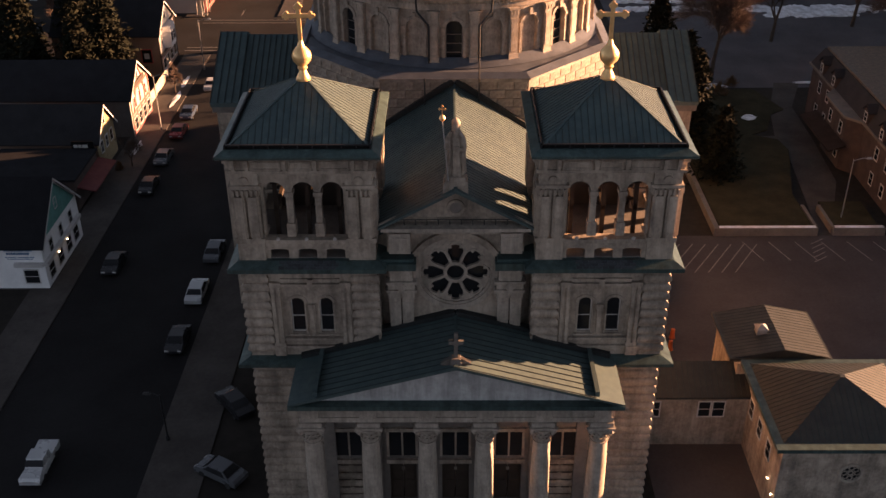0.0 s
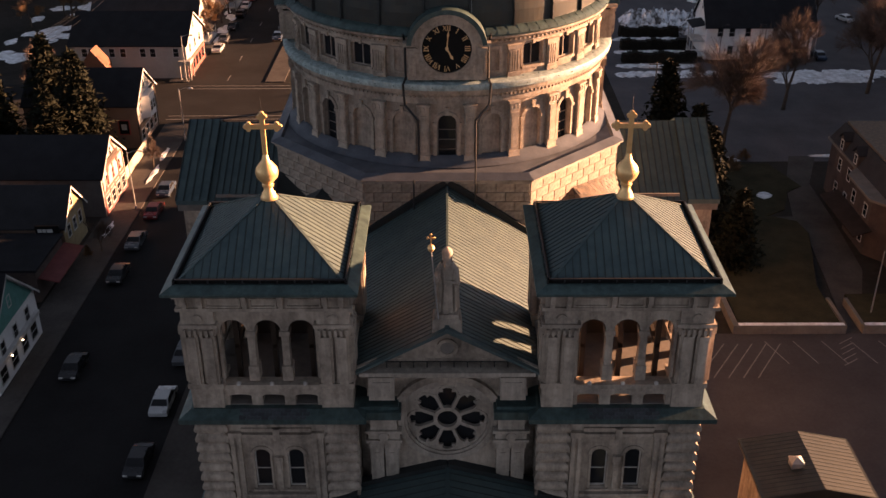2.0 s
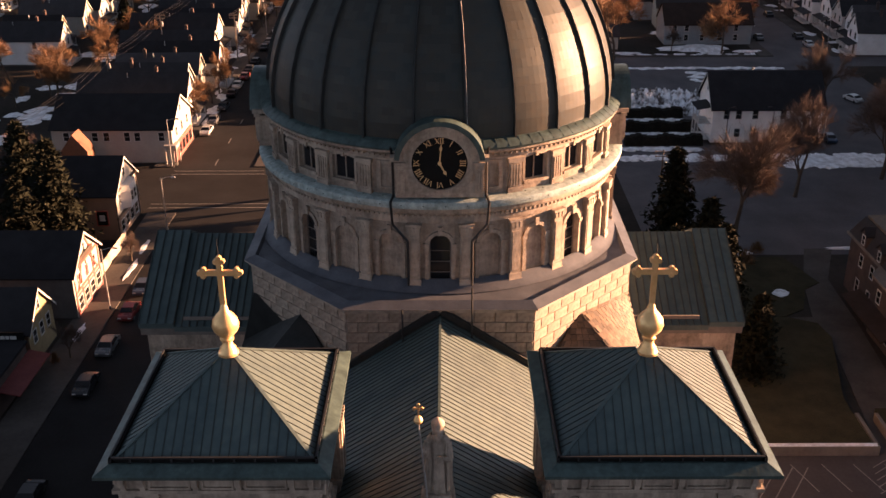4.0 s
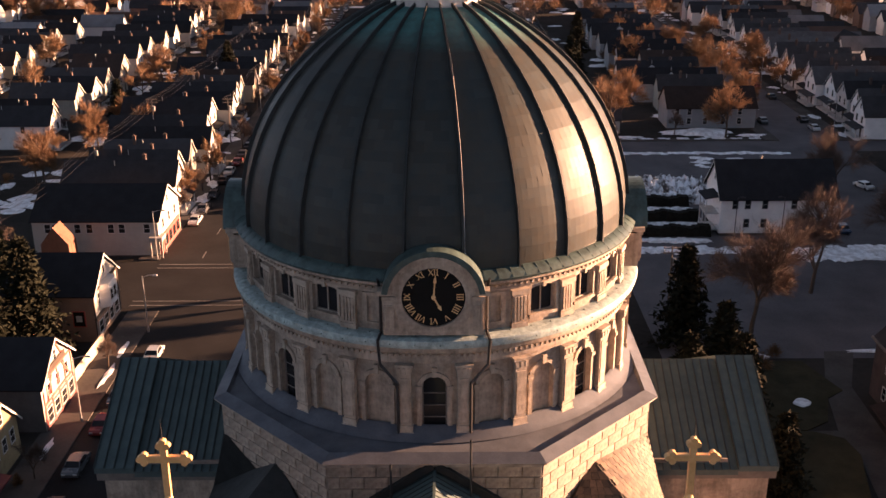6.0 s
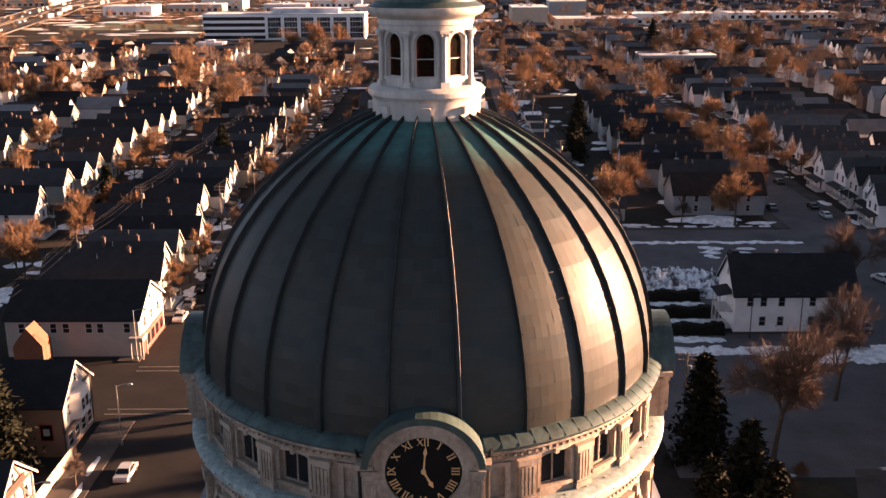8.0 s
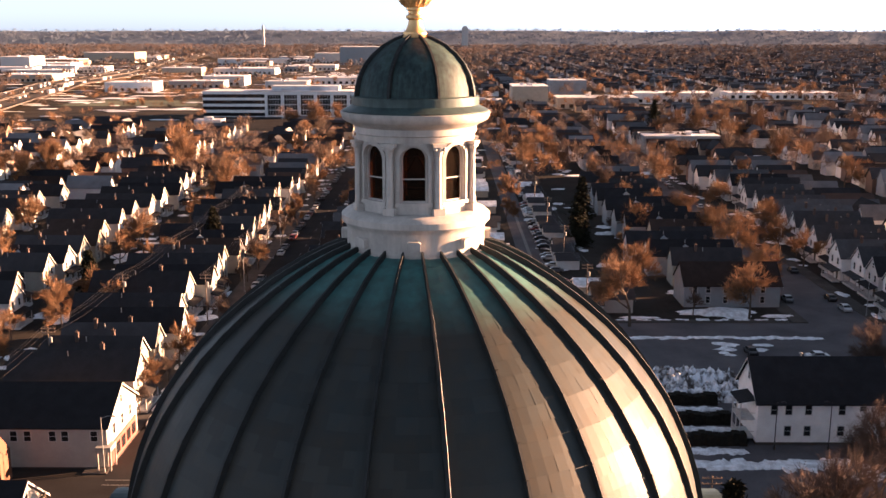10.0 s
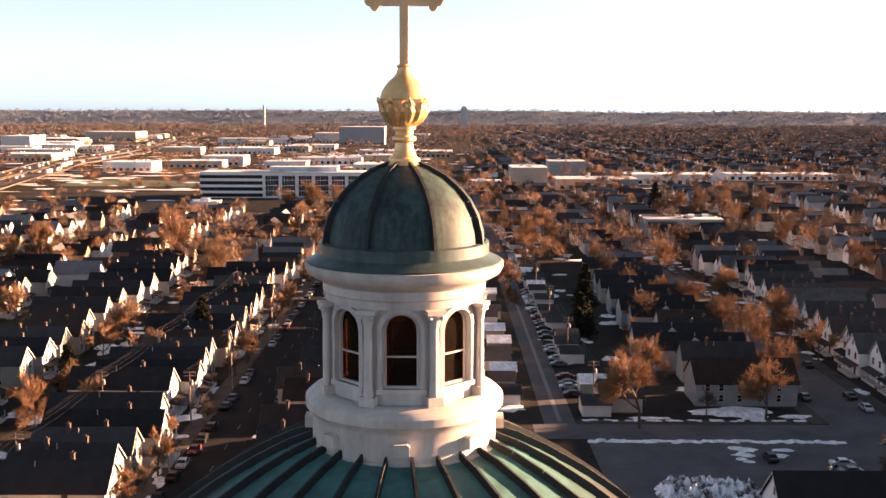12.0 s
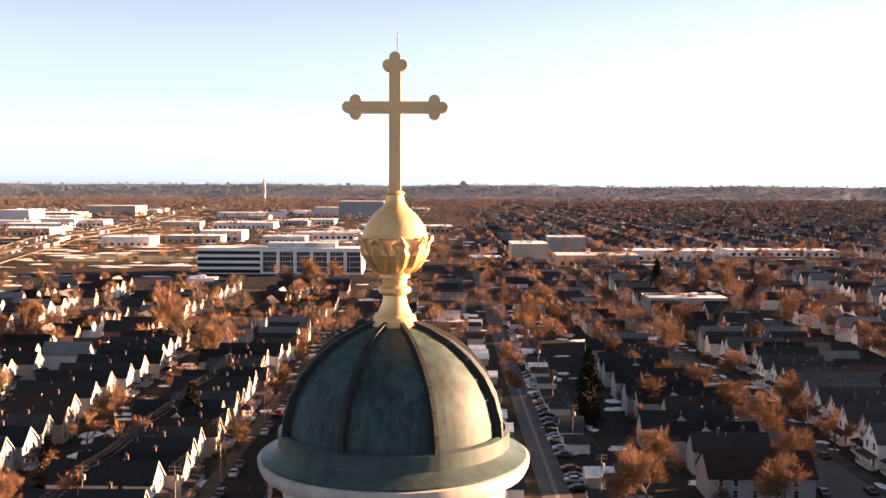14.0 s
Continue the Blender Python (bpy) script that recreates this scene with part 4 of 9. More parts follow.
def lay_blocks(p, q, z0, z1, h=0.78, w=1.42):
    (x0, y0), (x1, y1) = p, q
    L = math.hypot(x1 - x0, y1 - y0)
    ang = math.degrees(math.atan2(y1 - y0, x1 - x0))
    row, z = 0, z0
    while z < z1 - 0.2:
        s = 0.0
        first = w / 2 if row % 2 else w
        while s < L - 0.05:
            ww = min(first if s == 0 else w, L - s)
            if ww > 0.12:
                m = turn(ang, (x0, y0, z)) @ Matrix.Translation((s + ww / 2, 0, 0.02))
                piece("stone_block", block_mesh(ww - 0.035, min(h, z1 - z) - 0.035, 0.08), octo, m)
            s += ww
        row, z = row + 1, z + h


for i in (7, 0, 1, 2, 6):
    a, b = OCT[i], OCT[(i + 1) % 8]
    lay_blocks((CX + a[0] * 0.985, CY + a[1] * 0.985), (CX + b[0] * 0.985, CY + b[1] * 0.985), 24.4, 28.3)

# drum, lower storey: twenty-four bays, a window in every third
DR = 13.15
C2 = (CX, CY)
bay = DR * radians(15)


def bent(fill, deg, r=DR):
    q = Geo()
    fill(q)
    q.wrap(C2, r)
    m = turn(deg, (CX, CY, 0)) @ turn(0, (-CX, -CY, 0))
    q.v = [tuple(m @ Vector(p)) for p in q.v]
    return q


def bay_wall(q):
    q.arch_wall(-bay / 2, bay / 2, 28.6, 33.9, 0, 0.7, [(0, 1.5, 29.0, 32.0, 0.75)])
    for i in range(10):
        a0, a1 = math.pi * i / 10, math.pi * (i + 1) / 10
        q.prism([(1.02 * math.cos(a0), 32.0 + 1.02 * math.sin(a0)), (1.02 * math.cos(a1), 32.0 + 1.02 * math.sin(a1)), (0.76 * math.cos(a1), 32.0 + 0.76 * math.sin(a1)), (0.76 * math.cos(a0), 32.0 + 0.76 * math.sin(a0))], -0.12, 0.02)
    for s in (-1, 1):
        q.box(*sorted((s * 0.78, s * 1.05)), -0.1, 0.02, 29.0, 31.9)
        q.box(*sorted((s * 0.74, s * 1.12)), -0.18, 0.02, 31.85, 32.12)
    q.box(-0.14, 0.14, -0.22, 0.02, 32.75, 33.35)


def bay_blind(q):
    q.box(-0.78, 0.78, 0.3, 0.42, 28.6, 33.2)


def pilaster(q):
    q.box(-0.38, 0.38, -0.36, 0.05, 29.5, 33.0)
    q.box(-0.27, 0.27, -0.40, -0.3, 29.8, 32.7)
    q.box(-0.5, 0.5, -0.48, 0.05, 28.6, 29.15)
    q.box(-0.45, 0.45, -0.43, 0.05, 29.15, 29.55)
    q.box(-0.44, 0.44, -0.44, 0.05, 33.0, 33.45)
    q.box(-0.52, 0.52, -0.52, 0.05, 33.45, 33.62)
    for x in (-0.3, 0, 0.3):
        q.box(x - 0.09, x + 0.09, -0.5, -0.4, 33.02, 33.4)


bw, bp, pm = mesh_of("drum_bay", bent(bay_wall, 0), STONE), mesh_of("niche", bent(bay_blind, 0), STONE), mesh_of("pilaster", bent(pilaster, 0), STONE)


def about(deg):
    return turn(deg, (CX, CY, 0)) @ turn(0, (-CX, -CY, 0))


for k in range(24):
    w = piece("drum_bay", bw, church, about(15 * k), "arched limestone bay of the drum")
    if k % 3:
        o = new("niche", bp)
        o.parent = w
        tagged(o, "plain recessed niche")
    else:
        add_window(w, 0, 1.5, 29.0, 32.0, 0.75, 0.35, Matrix(), wrap=(C2, DR, 0.0), bars=3) if k == 0 else None
    piece("pilaster", pm, church, about(15 * k + 7.5), "drum pilaster with a carved capital")
fr, pn = window_arched("window", 0, 1.5, 29.0, 32.0, 0.75, 0.35, Matrix(), None, bars=3)
frm, pnm = mesh_of("window", fr.wrap(C2, DR), STONE_DARK), mesh_of("pane", pn.wrap(C2, DR), GLASS)
for k in range(3, 24, 3):
    w = piece("window", frm, church, about(15 * k), "arched drum window with glazing bars")
    o = new("pane", pnm)
    o.parent = w
# black ring painted in for the unlit interior behind the bays
g = Geo()
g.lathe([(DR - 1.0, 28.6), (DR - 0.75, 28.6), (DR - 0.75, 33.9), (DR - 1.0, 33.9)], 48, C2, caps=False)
part("drum_core", g, BLACK, church, "black ring standing for the unlit inside of the drum")
g = Geo()
g.lathe([(DR - 0.7, 33.6), (DR + 0.12, 33.6), (DR + 0.16, 33.9), (DR + 0.10, 34.15), (DR + 0.32, 34.3), (DR + 0.42, 34.5), (DR + 0.45, 34.75), (DR - 0.6, 34.75)], 96, C2, caps=False)
for i in range(240):
    a = 360 * i / 240
    q = Geo(about(a))
    q.box(CX - 0.08, CX + 0.08, CY - DR - 0.36, CY - DR - 0.2, 34.12, 34.32)
    g.v += q.v
    g.f += [tuple(j + len(g.v) - 8 for j in f) for f in q.f]
part("drum_cornice", g, STONE, church, "dentilled stone cornice round the drum", smooth=True)
g = Geo()
g.lathe([(DR + 0.4, 34.75), (DR + 0.76, 34.85), (DR + 0.82, 35.1), (DR + 0.76, 35.32), (DR + 0.5, 35.42), (DR + 0.15, 35.44), (DR - 0.3, 35.44)], 96, C2, caps=False)
gut = part("copper_gutter", g, VERDIGRIS, church, "pale green verdigris gutter round the drum", smooth=True)
for i in range(60):
    q = Geo(about(6 * i + 1.5))
    q.beam((CX, CY - DR - 0.86, 35.08), (CX, CY - DR - 0.1, 35.46), 0.06, 0.03)
    part("gutter_joint", q, VERDIGRIS_DARK, gut)
# upper storey: clocks at the four fronts, windows between
UR = 12.95


def upper_bay(q, kind):
    h = [(0, 1.8, 36.0, 37.6, 0.18)] if kind == "window" else []
    q.arch_wall(-bay / 2, bay / 2, 35.3, 38.1, 0, 0.6, h)
    if kind == "window":
        q.box(-1.08, -0.9, -0.07, 0.02, 36.0, 37.8)
        q.box(0.9, 1.08, -0.07, 0.02, 36.0, 37.8)
        q.box(-1.0, 1.0, -0.16, 0.02, 35.85, 36.05)
        q.box(-0.1, 0.1, -0.14, 0.02, 37.72, 38.0)
    if kind == "panel":
        q.box(-0.85, 0.85, -0.06, 0.02, 35.7, 35.95)
        for s in (-1, 1):
            q.box(*sorted((s * 0.55, s * 0.85)), -0.06, 0.02, 35.95, 37.8)
        q.box(-0.85, 0.85, -0.06, 0.02, 37.6, 37.8)


def upper_pilaster(q):
    q.box(-0.46, 0.46, -0.22, 0.02, 35.4, 37.55)
    for i in range(4):
        q.box(-0.36 + i * 0.2, -0.24 + i * 0.2, -0.28, -0.2, 35.9, 37.4)
    q.box(-0.56, 0.56, -0.32, 0.02, 37.55, 37.85)
    q.box(-0.52, 0.52, -0.28, 0.02, 35.35, 35.75)


um = {k: mesh_of("upper_bay", bent(lambda q, k=k: upper_bay(q, k), 0, UR), STONE) for k in ("window", "panel", "plain")}
up = mesh_of("upper_pilaster", bent(upper_pilaster, 0, UR), STONE)
fr, pn = window_arched("window", 0, 1.8, 36.0, 37.6, 0.18, 0.3, Matrix(), None, bars=0, mullion=True)
frm, pnm = mesh_of("window", fr.wrap(C2, UR), STONE_PALE), mesh_of("pane", pn.wrap(C2, UR), GLASS)
for k in range(24):
    kind = ("plain", "panel", "window", "window", "window", "panel")[k % 6]
    w = piece("upper_bay", um[kind], church, about(15 * k), "limestone bay of the upper drum")
    if kind == "window":
        w2 = new("window", frm)
        w2.parent = w
        tagged(w2, "square two-light window")
        pn2 = new("pane", pnm)
        pn2.parent = w
    piece("upper_pilaster", up, church, about(15 * k + 7.5), "fluted pilaster of the upper drum")
EAVE = [(UR + 0.4, 38.7), (UR + 0.62, 38.72), (UR + 0.66, 38.85), (UR + 0.45, 39.05), (UR + 0.05, 39.3), (UR - 0.4, 39.3)]
for k in range(4):
    a0, a1 = radians(90 * k + 11.5), radians(90 * k + 78.5)
    g = Geo()
    g.lathe([(UR - 0.5, 38.0), (UR + 0.1, 38.0), (UR + 0.14, 38.25), (UR + 0.34, 38.4), (UR + 0.55, 38.55), (UR + 0.55, 38.7), (UR - 0.3, 38.7)], 24, C2, a0, a1)
    for i in range(40):
        q = Geo(about(90 * k + 12.5 + i * 65 / 39))
        q.box(CX - 0.08, CX + 0.08, CY - UR - 0.36, CY - UR - 0.1, 38.22, 38.38)
        o = len(g.v)
        g.v += q.v
        g.f += [tuple(j + o for j in f) for f in q.f]
    part("top_cornice", g, STONE, church, "dentilled stone cornice under the dome", smooth=True)
    g = Geo()
    g.lathe(EAVE, 24, C2, a0, a1)
    ev = part("eave_copper", g, VERDIGRIS_DARK, church, "green copper eaves round the dome", smooth=True)
    for i in range(19):
        q = Geo(about(90 * k + 12.5 + i * 65 / 18))
        q.beam((CX, CY - UR - 0.64, 38.87), (CX, CY - UR - 0.05, 39.31), 0.05, 0.03)
        part("eave_seam", q, VERDIGRIS_DARK, ev)
g = Geo()
g.lathe([(UR - 0.1, 38.0), (UR - 0.1, 39.3), (UR - 0.4, 39.3), (UR - 0.4, 38.0)], 96, C2, caps=False)
part("drum_head", g, STONE, church, "plain stone ring behind the clocks", smooth=True)

# dome: flat copper panels between ribs
DOME = [(12.85, 39.2), (12.85, 40.4), (12.72, 41.5), (12.46, 42.7), (12.08, 43.9), (11.58, 45.1), (10.95, 46.3), (10.20, 47.4), (9.32, 48.5), (8.32, 49.5), (7.2, 50.45), (6.0, 51.3), (4.75, 52.05), (3.75, 52.55), (2.9, 52.85)]


def dome_point(f, u):
    """A point on a panel: f from -1 to 1 across it, u from 0 at the foot to 1 at the top."""
    k = min(int(u * (len(DOME) - 1)), len(DOME) - 2)
    w = u * (len(DOME) - 1) - k
    r, z = DOME[k][0] * (1 - w) + DOME[k + 1][0] * w, DOME[k][1] * (1 - w) + DOME[k + 1][1] * w
    a = radians(7.5)
    return Vector((CX + r * math.sin(a) * f, CY - r * math.cos(a) * (1 + 0.0084 * (1 - f * f)), z)), r


def dome_sheets(seed):
    """Lapped copper sheets of one panel in courses, each with its lower edge a little proud."""
    r = random.Random(seed)
    rows, sheets = 30, []
    for i in range(rows):
        u0, u1 = i / rows, min((i + 1.03) / rows, 1.0)
        wide = dome_point(0, u0)[1] * 2 * math.sin(radians(7.5))
        n = max(1, round(wide / 0.85))
        cuts = [-1.0] + [-1 + 2 * (k + (0.5 if i % 2 else 0.0)) / n for k in range(0 if i % 2 else 1, n)] + [1.0]
        for fa, fb in zip(cuts[:-1], cuts[1:]):
            mid = dome_point((fa + fb) / 2, u0)[0]
            out = Vector((0, mid.y - CY, 0.6 * (mid.z - 39))).normalized()
            lap, side = r.uniform(0.008, 0.016), r.uniform(-0.005, 0.005)
            fs = (fa, (fa + fb) / 2, fb)
            pts = [dome_point(f, u0)[0] + out * (lap + side * (k - 1)) for k, f in enumerate(fs)] + [dome_point(f, u1)[0] + out * side * (k - 1) for k, f in enumerate(fs)]
            sheets.append((pts, [(0, 1, 4, 3), (1, 2, 5, 4)]))
    return sheets


def dome_bed(q):
    pts = []
    for i in range(31):
        for f in (-1, -0.5, 0, 0.5, 1):
            p = dome_point(f, i / 30)[0]
            pts.append((p.x, p.y + 0.03, p.z - 0.02))
    q.add(pts, [(k * 5 + j, k * 5 + j + 1, (k + 1) * 5 + j + 1, (k + 1) * 5 + j) for k in range(30) for j in range(4)])


def dome_rib(q):
    for (r0, z0), (r1, z1) in zip(DOME[:-1], DOME[1:]):
        d = Vector((r1 - r0, z1 - z0)).normalized()
        nr, nz = d.y, -d.x
        w0, w1 = 0.05 + 0.06 * r0 / 13, 0.05 + 0.06 * r1 / 13
        h = 0.24
        q.add([(CX - w0, CY - r0 + 0.05, z0), (CX + w0, CY - r0 + 0.05, z0), (CX + w0 * 0.6, CY - r0 - nr * h, z0 + nz * h), (CX - w0 * 0.6, CY - r0 - nr * h, z0 + nz * h),
               (CX - w1, CY - r1 + 0.05, z1), (CX + w1, CY - r1 + 0.05, z1), (CX + w1 * 0.6, CY - r1 - nr * h, z1 + nz * h), (CX - w1 * 0.6, CY - r1 - nr * h, z1 + nz * h)],
              [(0, 1, 5, 4), (1, 2, 6, 5), (2, 3, 7, 6), (3, 0, 4, 7)])


q = Geo()
dome_bed(q)
dpm = mesh_of("dome_panel", q, COPPER)
joined, single = [], []
for k in range(4):
    q = Geo()
    for pts, faces in dome_sheets(k + 3):
        q.add(pts, faces)
    joined.append(mesh_of("copper_sheet", q, COPPER))
for pts, faces in dome_sheets(3):
    q = Geo()
    q.add(pts, faces)
    single.append(mesh_of("copper_sheet", q, COPPER))
q = Geo()
dome_rib(q)
drm = mesh_of("dome_rib", q, COPPER_RIB)
for k in range(24):
    dp = piece("dome_panel", dpm, church, about(15 * k), "dull brown-green copper dome panel")
    for me in single if k in (1, 2, 3) else joined[k % 4:k % 4 + 1]:
        cs = new("copper_sheet", me)
        cs.parent = dp
        if k not in (1, 2, 3):
            tagged(cs, "lapped copper sheets", kind="stuff")
    piece("dome_rib", drm, church, about(15 * k + 7.5), "dark raised rib of the dome")

g = Geo()
for (r0, z0), (r1, z1) in zip(DOME[:-1], DOME[1:]):
    a = radians(7.9)
    g.tube((CX + (r0 + 0.2) * math.sin(a), CY - (r0 + 0.2) * math.cos(a), z0 + 0.1), (CX + (r1 + 0.2) * math.sin(a), CY - (r1 + 0.2) * math.cos(a), z1 + 0.1), 0.017, n=5)
part("lightning_cable", g, GREY_METAL, church, "pale cable down a rib of the dome")

# clocks
ROMAN = ("XII", "I", "II", "III", "IIII", "V", "VI", "VII", "VIII", "IX", "X", "XI")


def roman(g, text, ang, r, h, y):
    """Numerals of straight strokes, feet to the middle."""
    wid = {"I": 0.12, "V": 0.26, "X": 0.26}
    total = sum(wid[c] for c in text) + 0.03 * (len(text) - 1)
    x = -total / 2
    m0 = g.m

    def stroke(x0, z0, x1, z1, t):
        dx, dz = x1 - x0, z1 - z0
        L = math.hypot(dx, dz)
        nx, nz = -dz / L * t / 2, dx / L * t / 2
        pts = []
        for px, pz in ((x0 + nx, z0 + nz), (x0 - nx, z0 - nz), (x1 - nx, z1 - nz), (x1 + nx, z1 + nz)):
            rr = r + pz
            pts.append((px * math.cos(ang) + rr * math.sin(ang), -px * math.sin(ang) + rr * math.cos(ang)))
        g.prism(pts, y, y + 0.02)

    for c in text:
        w = wid[c]
        if c == "I":
            stroke(x + w / 2, -h / 2, x + w / 2, h / 2, 0.055)
            stroke(x, -h / 2, x + w, -h / 2, 0.025), stroke(x, h / 2, x + w, h / 2, 0.025)
        elif c == "V":
            stroke(x, h / 2, x + w / 2, -h / 2, 0.055), stroke(x + w, h / 2, x + w / 2, -h / 2, 0.03)
        else:
            stroke(x, h / 2, x + w, -h / 2, 0.055), stroke(x + w, h / 2, x, -h / 2, 0.03)
        x += w + 0.03
    g.m = m0


def clock_front(deg):
    m = about(deg) @ Matrix.Translation((CX, CY - 13.62, 37.98))
    g = Geo(m)
    n = 36
    R1, R2 = 1.82, 2.35
    # gabled surround, opened for the dial
    ring_piece(g, 0, 0, R1, R2, -0.12, 0.9, 0, 2 * math.pi, n)
    g.prism([(R2, 0), (R2 + 0.55, 0), (R2 + 0.55, -2.35), (0, -2.35), (0, -R2 + 0.02)] + [(R2 * math.cos(a), R2 * math.sin(a)) for a in [-math.pi / 2 + math.pi / 2 * i / 9 for i in range(1, 9)]], -0.02, 1.0)
    g.prism([(-R2, 0), (-R2 - 0.55, 0), (-R2 - 0.55, -2.35), (0, -2.35), (0, -R2 + 0.02)] + [(-R2 * math.cos(a), R2 * math.sin(a)) for a in [-math.pi / 2 + math.pi / 2 * i / 9 for i in range(1, 9)]], -0.02, 1.0)
    ring_piece(g, 0, 0, R2, R2 + 0.3, -0.3, 1.0, 0.18, math.pi - 0.18, 24)
    for s in (-1, 1):
        g.box(*sorted((s * (R2 + 0.0), s * (R2 + 0.85))), -0.3, 1.0, 0.22, 0.5)
        g.box(*sorted((s * (R2 - 0.1), s * (R2 + 0.5))), -0.16, 0.2, -2.0, -0.1)
        for i in range(3):
            g.box(*sorted((s * (R2 + 0.02 + i * 0.16), s * (R2 + 0.12 + i * 0.16))), -0.22, -0.1, -1.8, -0.4)
        g.box(*sorted((s * (R2 - 0.2), s * (R2 + 0.6))), -0.24, 0.2, -0.1, 0.12)
    c = part("clock_surround", g, STONE, church, "arched limestone clock surround")
    g = Geo(m)
    ring_piece(g, 0, 0, R2 + 0.28, R2 + 0.62, -0.5, 2.6, 0.14, math.pi - 0.14, 24)
    part("clock_hood", g, VERDIGRIS_DARK, c, "green copper hood over the clock")
    g = Geo(m)
    g.prism([(R1 * 1.01 * math.cos(2 * math.pi * i / n), R1 * 1.01 * math.sin(2 * math.pi * i / n)) for i in range(n)], 0.06, 0.12)
    dial = part("clock_dial", g, BLACK, c, "black clock dial with gilded Roman numerals")
    g = Geo(m)
    for i, t in enumerate(ROMAN):
        roman(g, t, 2 * math.pi * i / 12, R1 * 0.83, 0.36, 0.03)
    part("numeral", g, GOLD_PAINT, c, "gilded Roman numerals")
    g = Geo(m)
    for ang, L, w in ((radians(5), 1.35, 0.09), (radians(151), 0.95, 0.11)):
        d = (math.sin(ang), math.cos(ang))
        e = (d[1], -d[0])
        g.prism([(e[0] * w / 2, e[1] * w / 2), (d[0] * L * 0.62 + e[0] * w * 0.4, d[1] * L * 0.62 + e[1] * w * 0.4), (d[0] * L * 0.72 + e[0] * w * 1.1, d[1] * L * 0.72 + e[1] * w * 1.1), (d[0] * L, d[1] * L),
                 (d[0] * L * 0.72 - e[0] * w * 1.1, d[1] * L * 0.72 - e[1] * w * 1.1), (d[0] * L * 0.62 - e[0] * w * 0.4, d[1] * L * 0.62 - e[1] * w * 0.4), (-e[0] * w / 2, -e[1] * w / 2)], -0.04, -0.01)
    g.prism([(0.12 * math.cos(2 * math.pi * i / 12), 0.12 * math.sin(2 * math.pi * i / 12)) for i in range(12)], -0.06, 0.05)
    part("clock_hand", g, GOLD_PAINT, c, "gilded clock hands")


for d in (0, 90, 180, 270):
    clock_front(d)
# down pipes beside the front clock
for s in (-1, 1):
    g = Geo()
    a = radians(13.4) * s
    p = lambda r, an, z: (CX + r * math.sin(an), CY - r * math.cos(an), z)
    a2 = radians(9.2) * s
    for u, v in ((p(13.75, a, 39.0), p(13.3, a, 38.2)), (p(13.3, a, 38.2), p(13.3, a, 35.5)), (p(13.3, a, 35.5), p(14.05, a, 35.3)), (p(14.05, a, 35.3), p(13.7, a, 33.6)), (p(13.7, a, 33.6), p(13.6, a2, 32.4)), (p(13.6, a2, 32.4), p(13.6, a2, 29.0))):
        g.tube(u, v, 0.09)
    part("drainpipe", g, IRON, church, "dark drainpipe")
g = Geo()
for x in (CX - 2.5, CX + 2.1):
    g.tube((x, CY - 16.6, 28.9 - 5), (x, CY - 16.6, 28.9 + (1.6 if x > CX else 0)), 0.07)
part("drainpipe", g, IRON, church, "dark drainpipe on the base")

# lantern
LX, LY = CX + 0.05, CY
C3 = (LX, LY)
g = Geo()
g.lathe([(3.15, 52.4), (3.15, 52.75), (3.0, 52.85), (3.0, 53.7), (3.08, 53.85), (3.22, 54.0), (3.22, 54.25), (3.05, 54.4), (2.75, 54.5), (2.5, 54.5)], 64, C3, caps=False)
lan = part("lantern_base", g, CREAM, church, "round cream-painted lantern base", smooth=True)
for k in range(8):
    q = Geo(turn(45 * k, (LX, LY, 0)))
    q.prism([(-0.28, 53.12), (0.28, 53.12), (0.28, 53.46), (0.2, 53.52), (-0.2, 53.52), (-0.28, 53.46)], -3.24, -2.9)
    part("vent_block", q, CREAM, lan, "small cream vent block")
LB = 2.45
lw = LB * radians(45)


def lan_bay(q):
    q.arch_wall(-lw / 2, lw / 2, 54.45, 57.75, 0, 0.3, [(0, 1.14, 55.0, 56.78, 0.57)])
    for i in range(10):
        a0, a1 = math.pi * i / 10, math.pi * (i + 1) / 10
        q.prism([(0.74 * math.cos(a0), 56.78 + 0.74 * math.sin(a0)), (0.74 * math.cos(a1), 56.78 + 0.74 * math.sin(a1)), (0.58 * math.cos(a1), 56.78 + 0.58 * math.sin(a1)), (0.58 * math.cos(a0), 56.78 + 0.58 * math.sin(a0))], -0.07, 0.02)
    for s in (-1, 1):
        q.box(*sorted((s * 0.58, s * 0.72)), -0.06, 0.02, 54.9, 56.78)
    q.box(-0.74, 0.74, -0.12, 0.02, 54.85, 55.0)


def lan_pil(q):
    q.lathe([(0.15, 54.78), (0.17, 54.85), (0.14, 54.95), (0.135, 56.0), (0.12, 56.95)], 12, (0, -0.16))
    q.box(-0.22, 0.22, -0.34, 0.02, 54.45, 54.78)
    q.lathe([(0.13, 56.93), (0.15, 56.97), (0.15, 57.05), (0.2, 57.25), (0.24, 57.32)], 12, (0, -0.16))
    for x in (-0.17, 0.17):
        q.lathe([(0.01, 57.15), (0.08, 57.2), (0.08, 57.28), (0.01, 57.33)], 8, (x, -0.3))
    q.box(-0.26, 0.26, -0.40, 0.02, 57.32, 57.45)
    q.box(-0.13, 0.13, -0.06, 0.02, 54.78, 57.32)


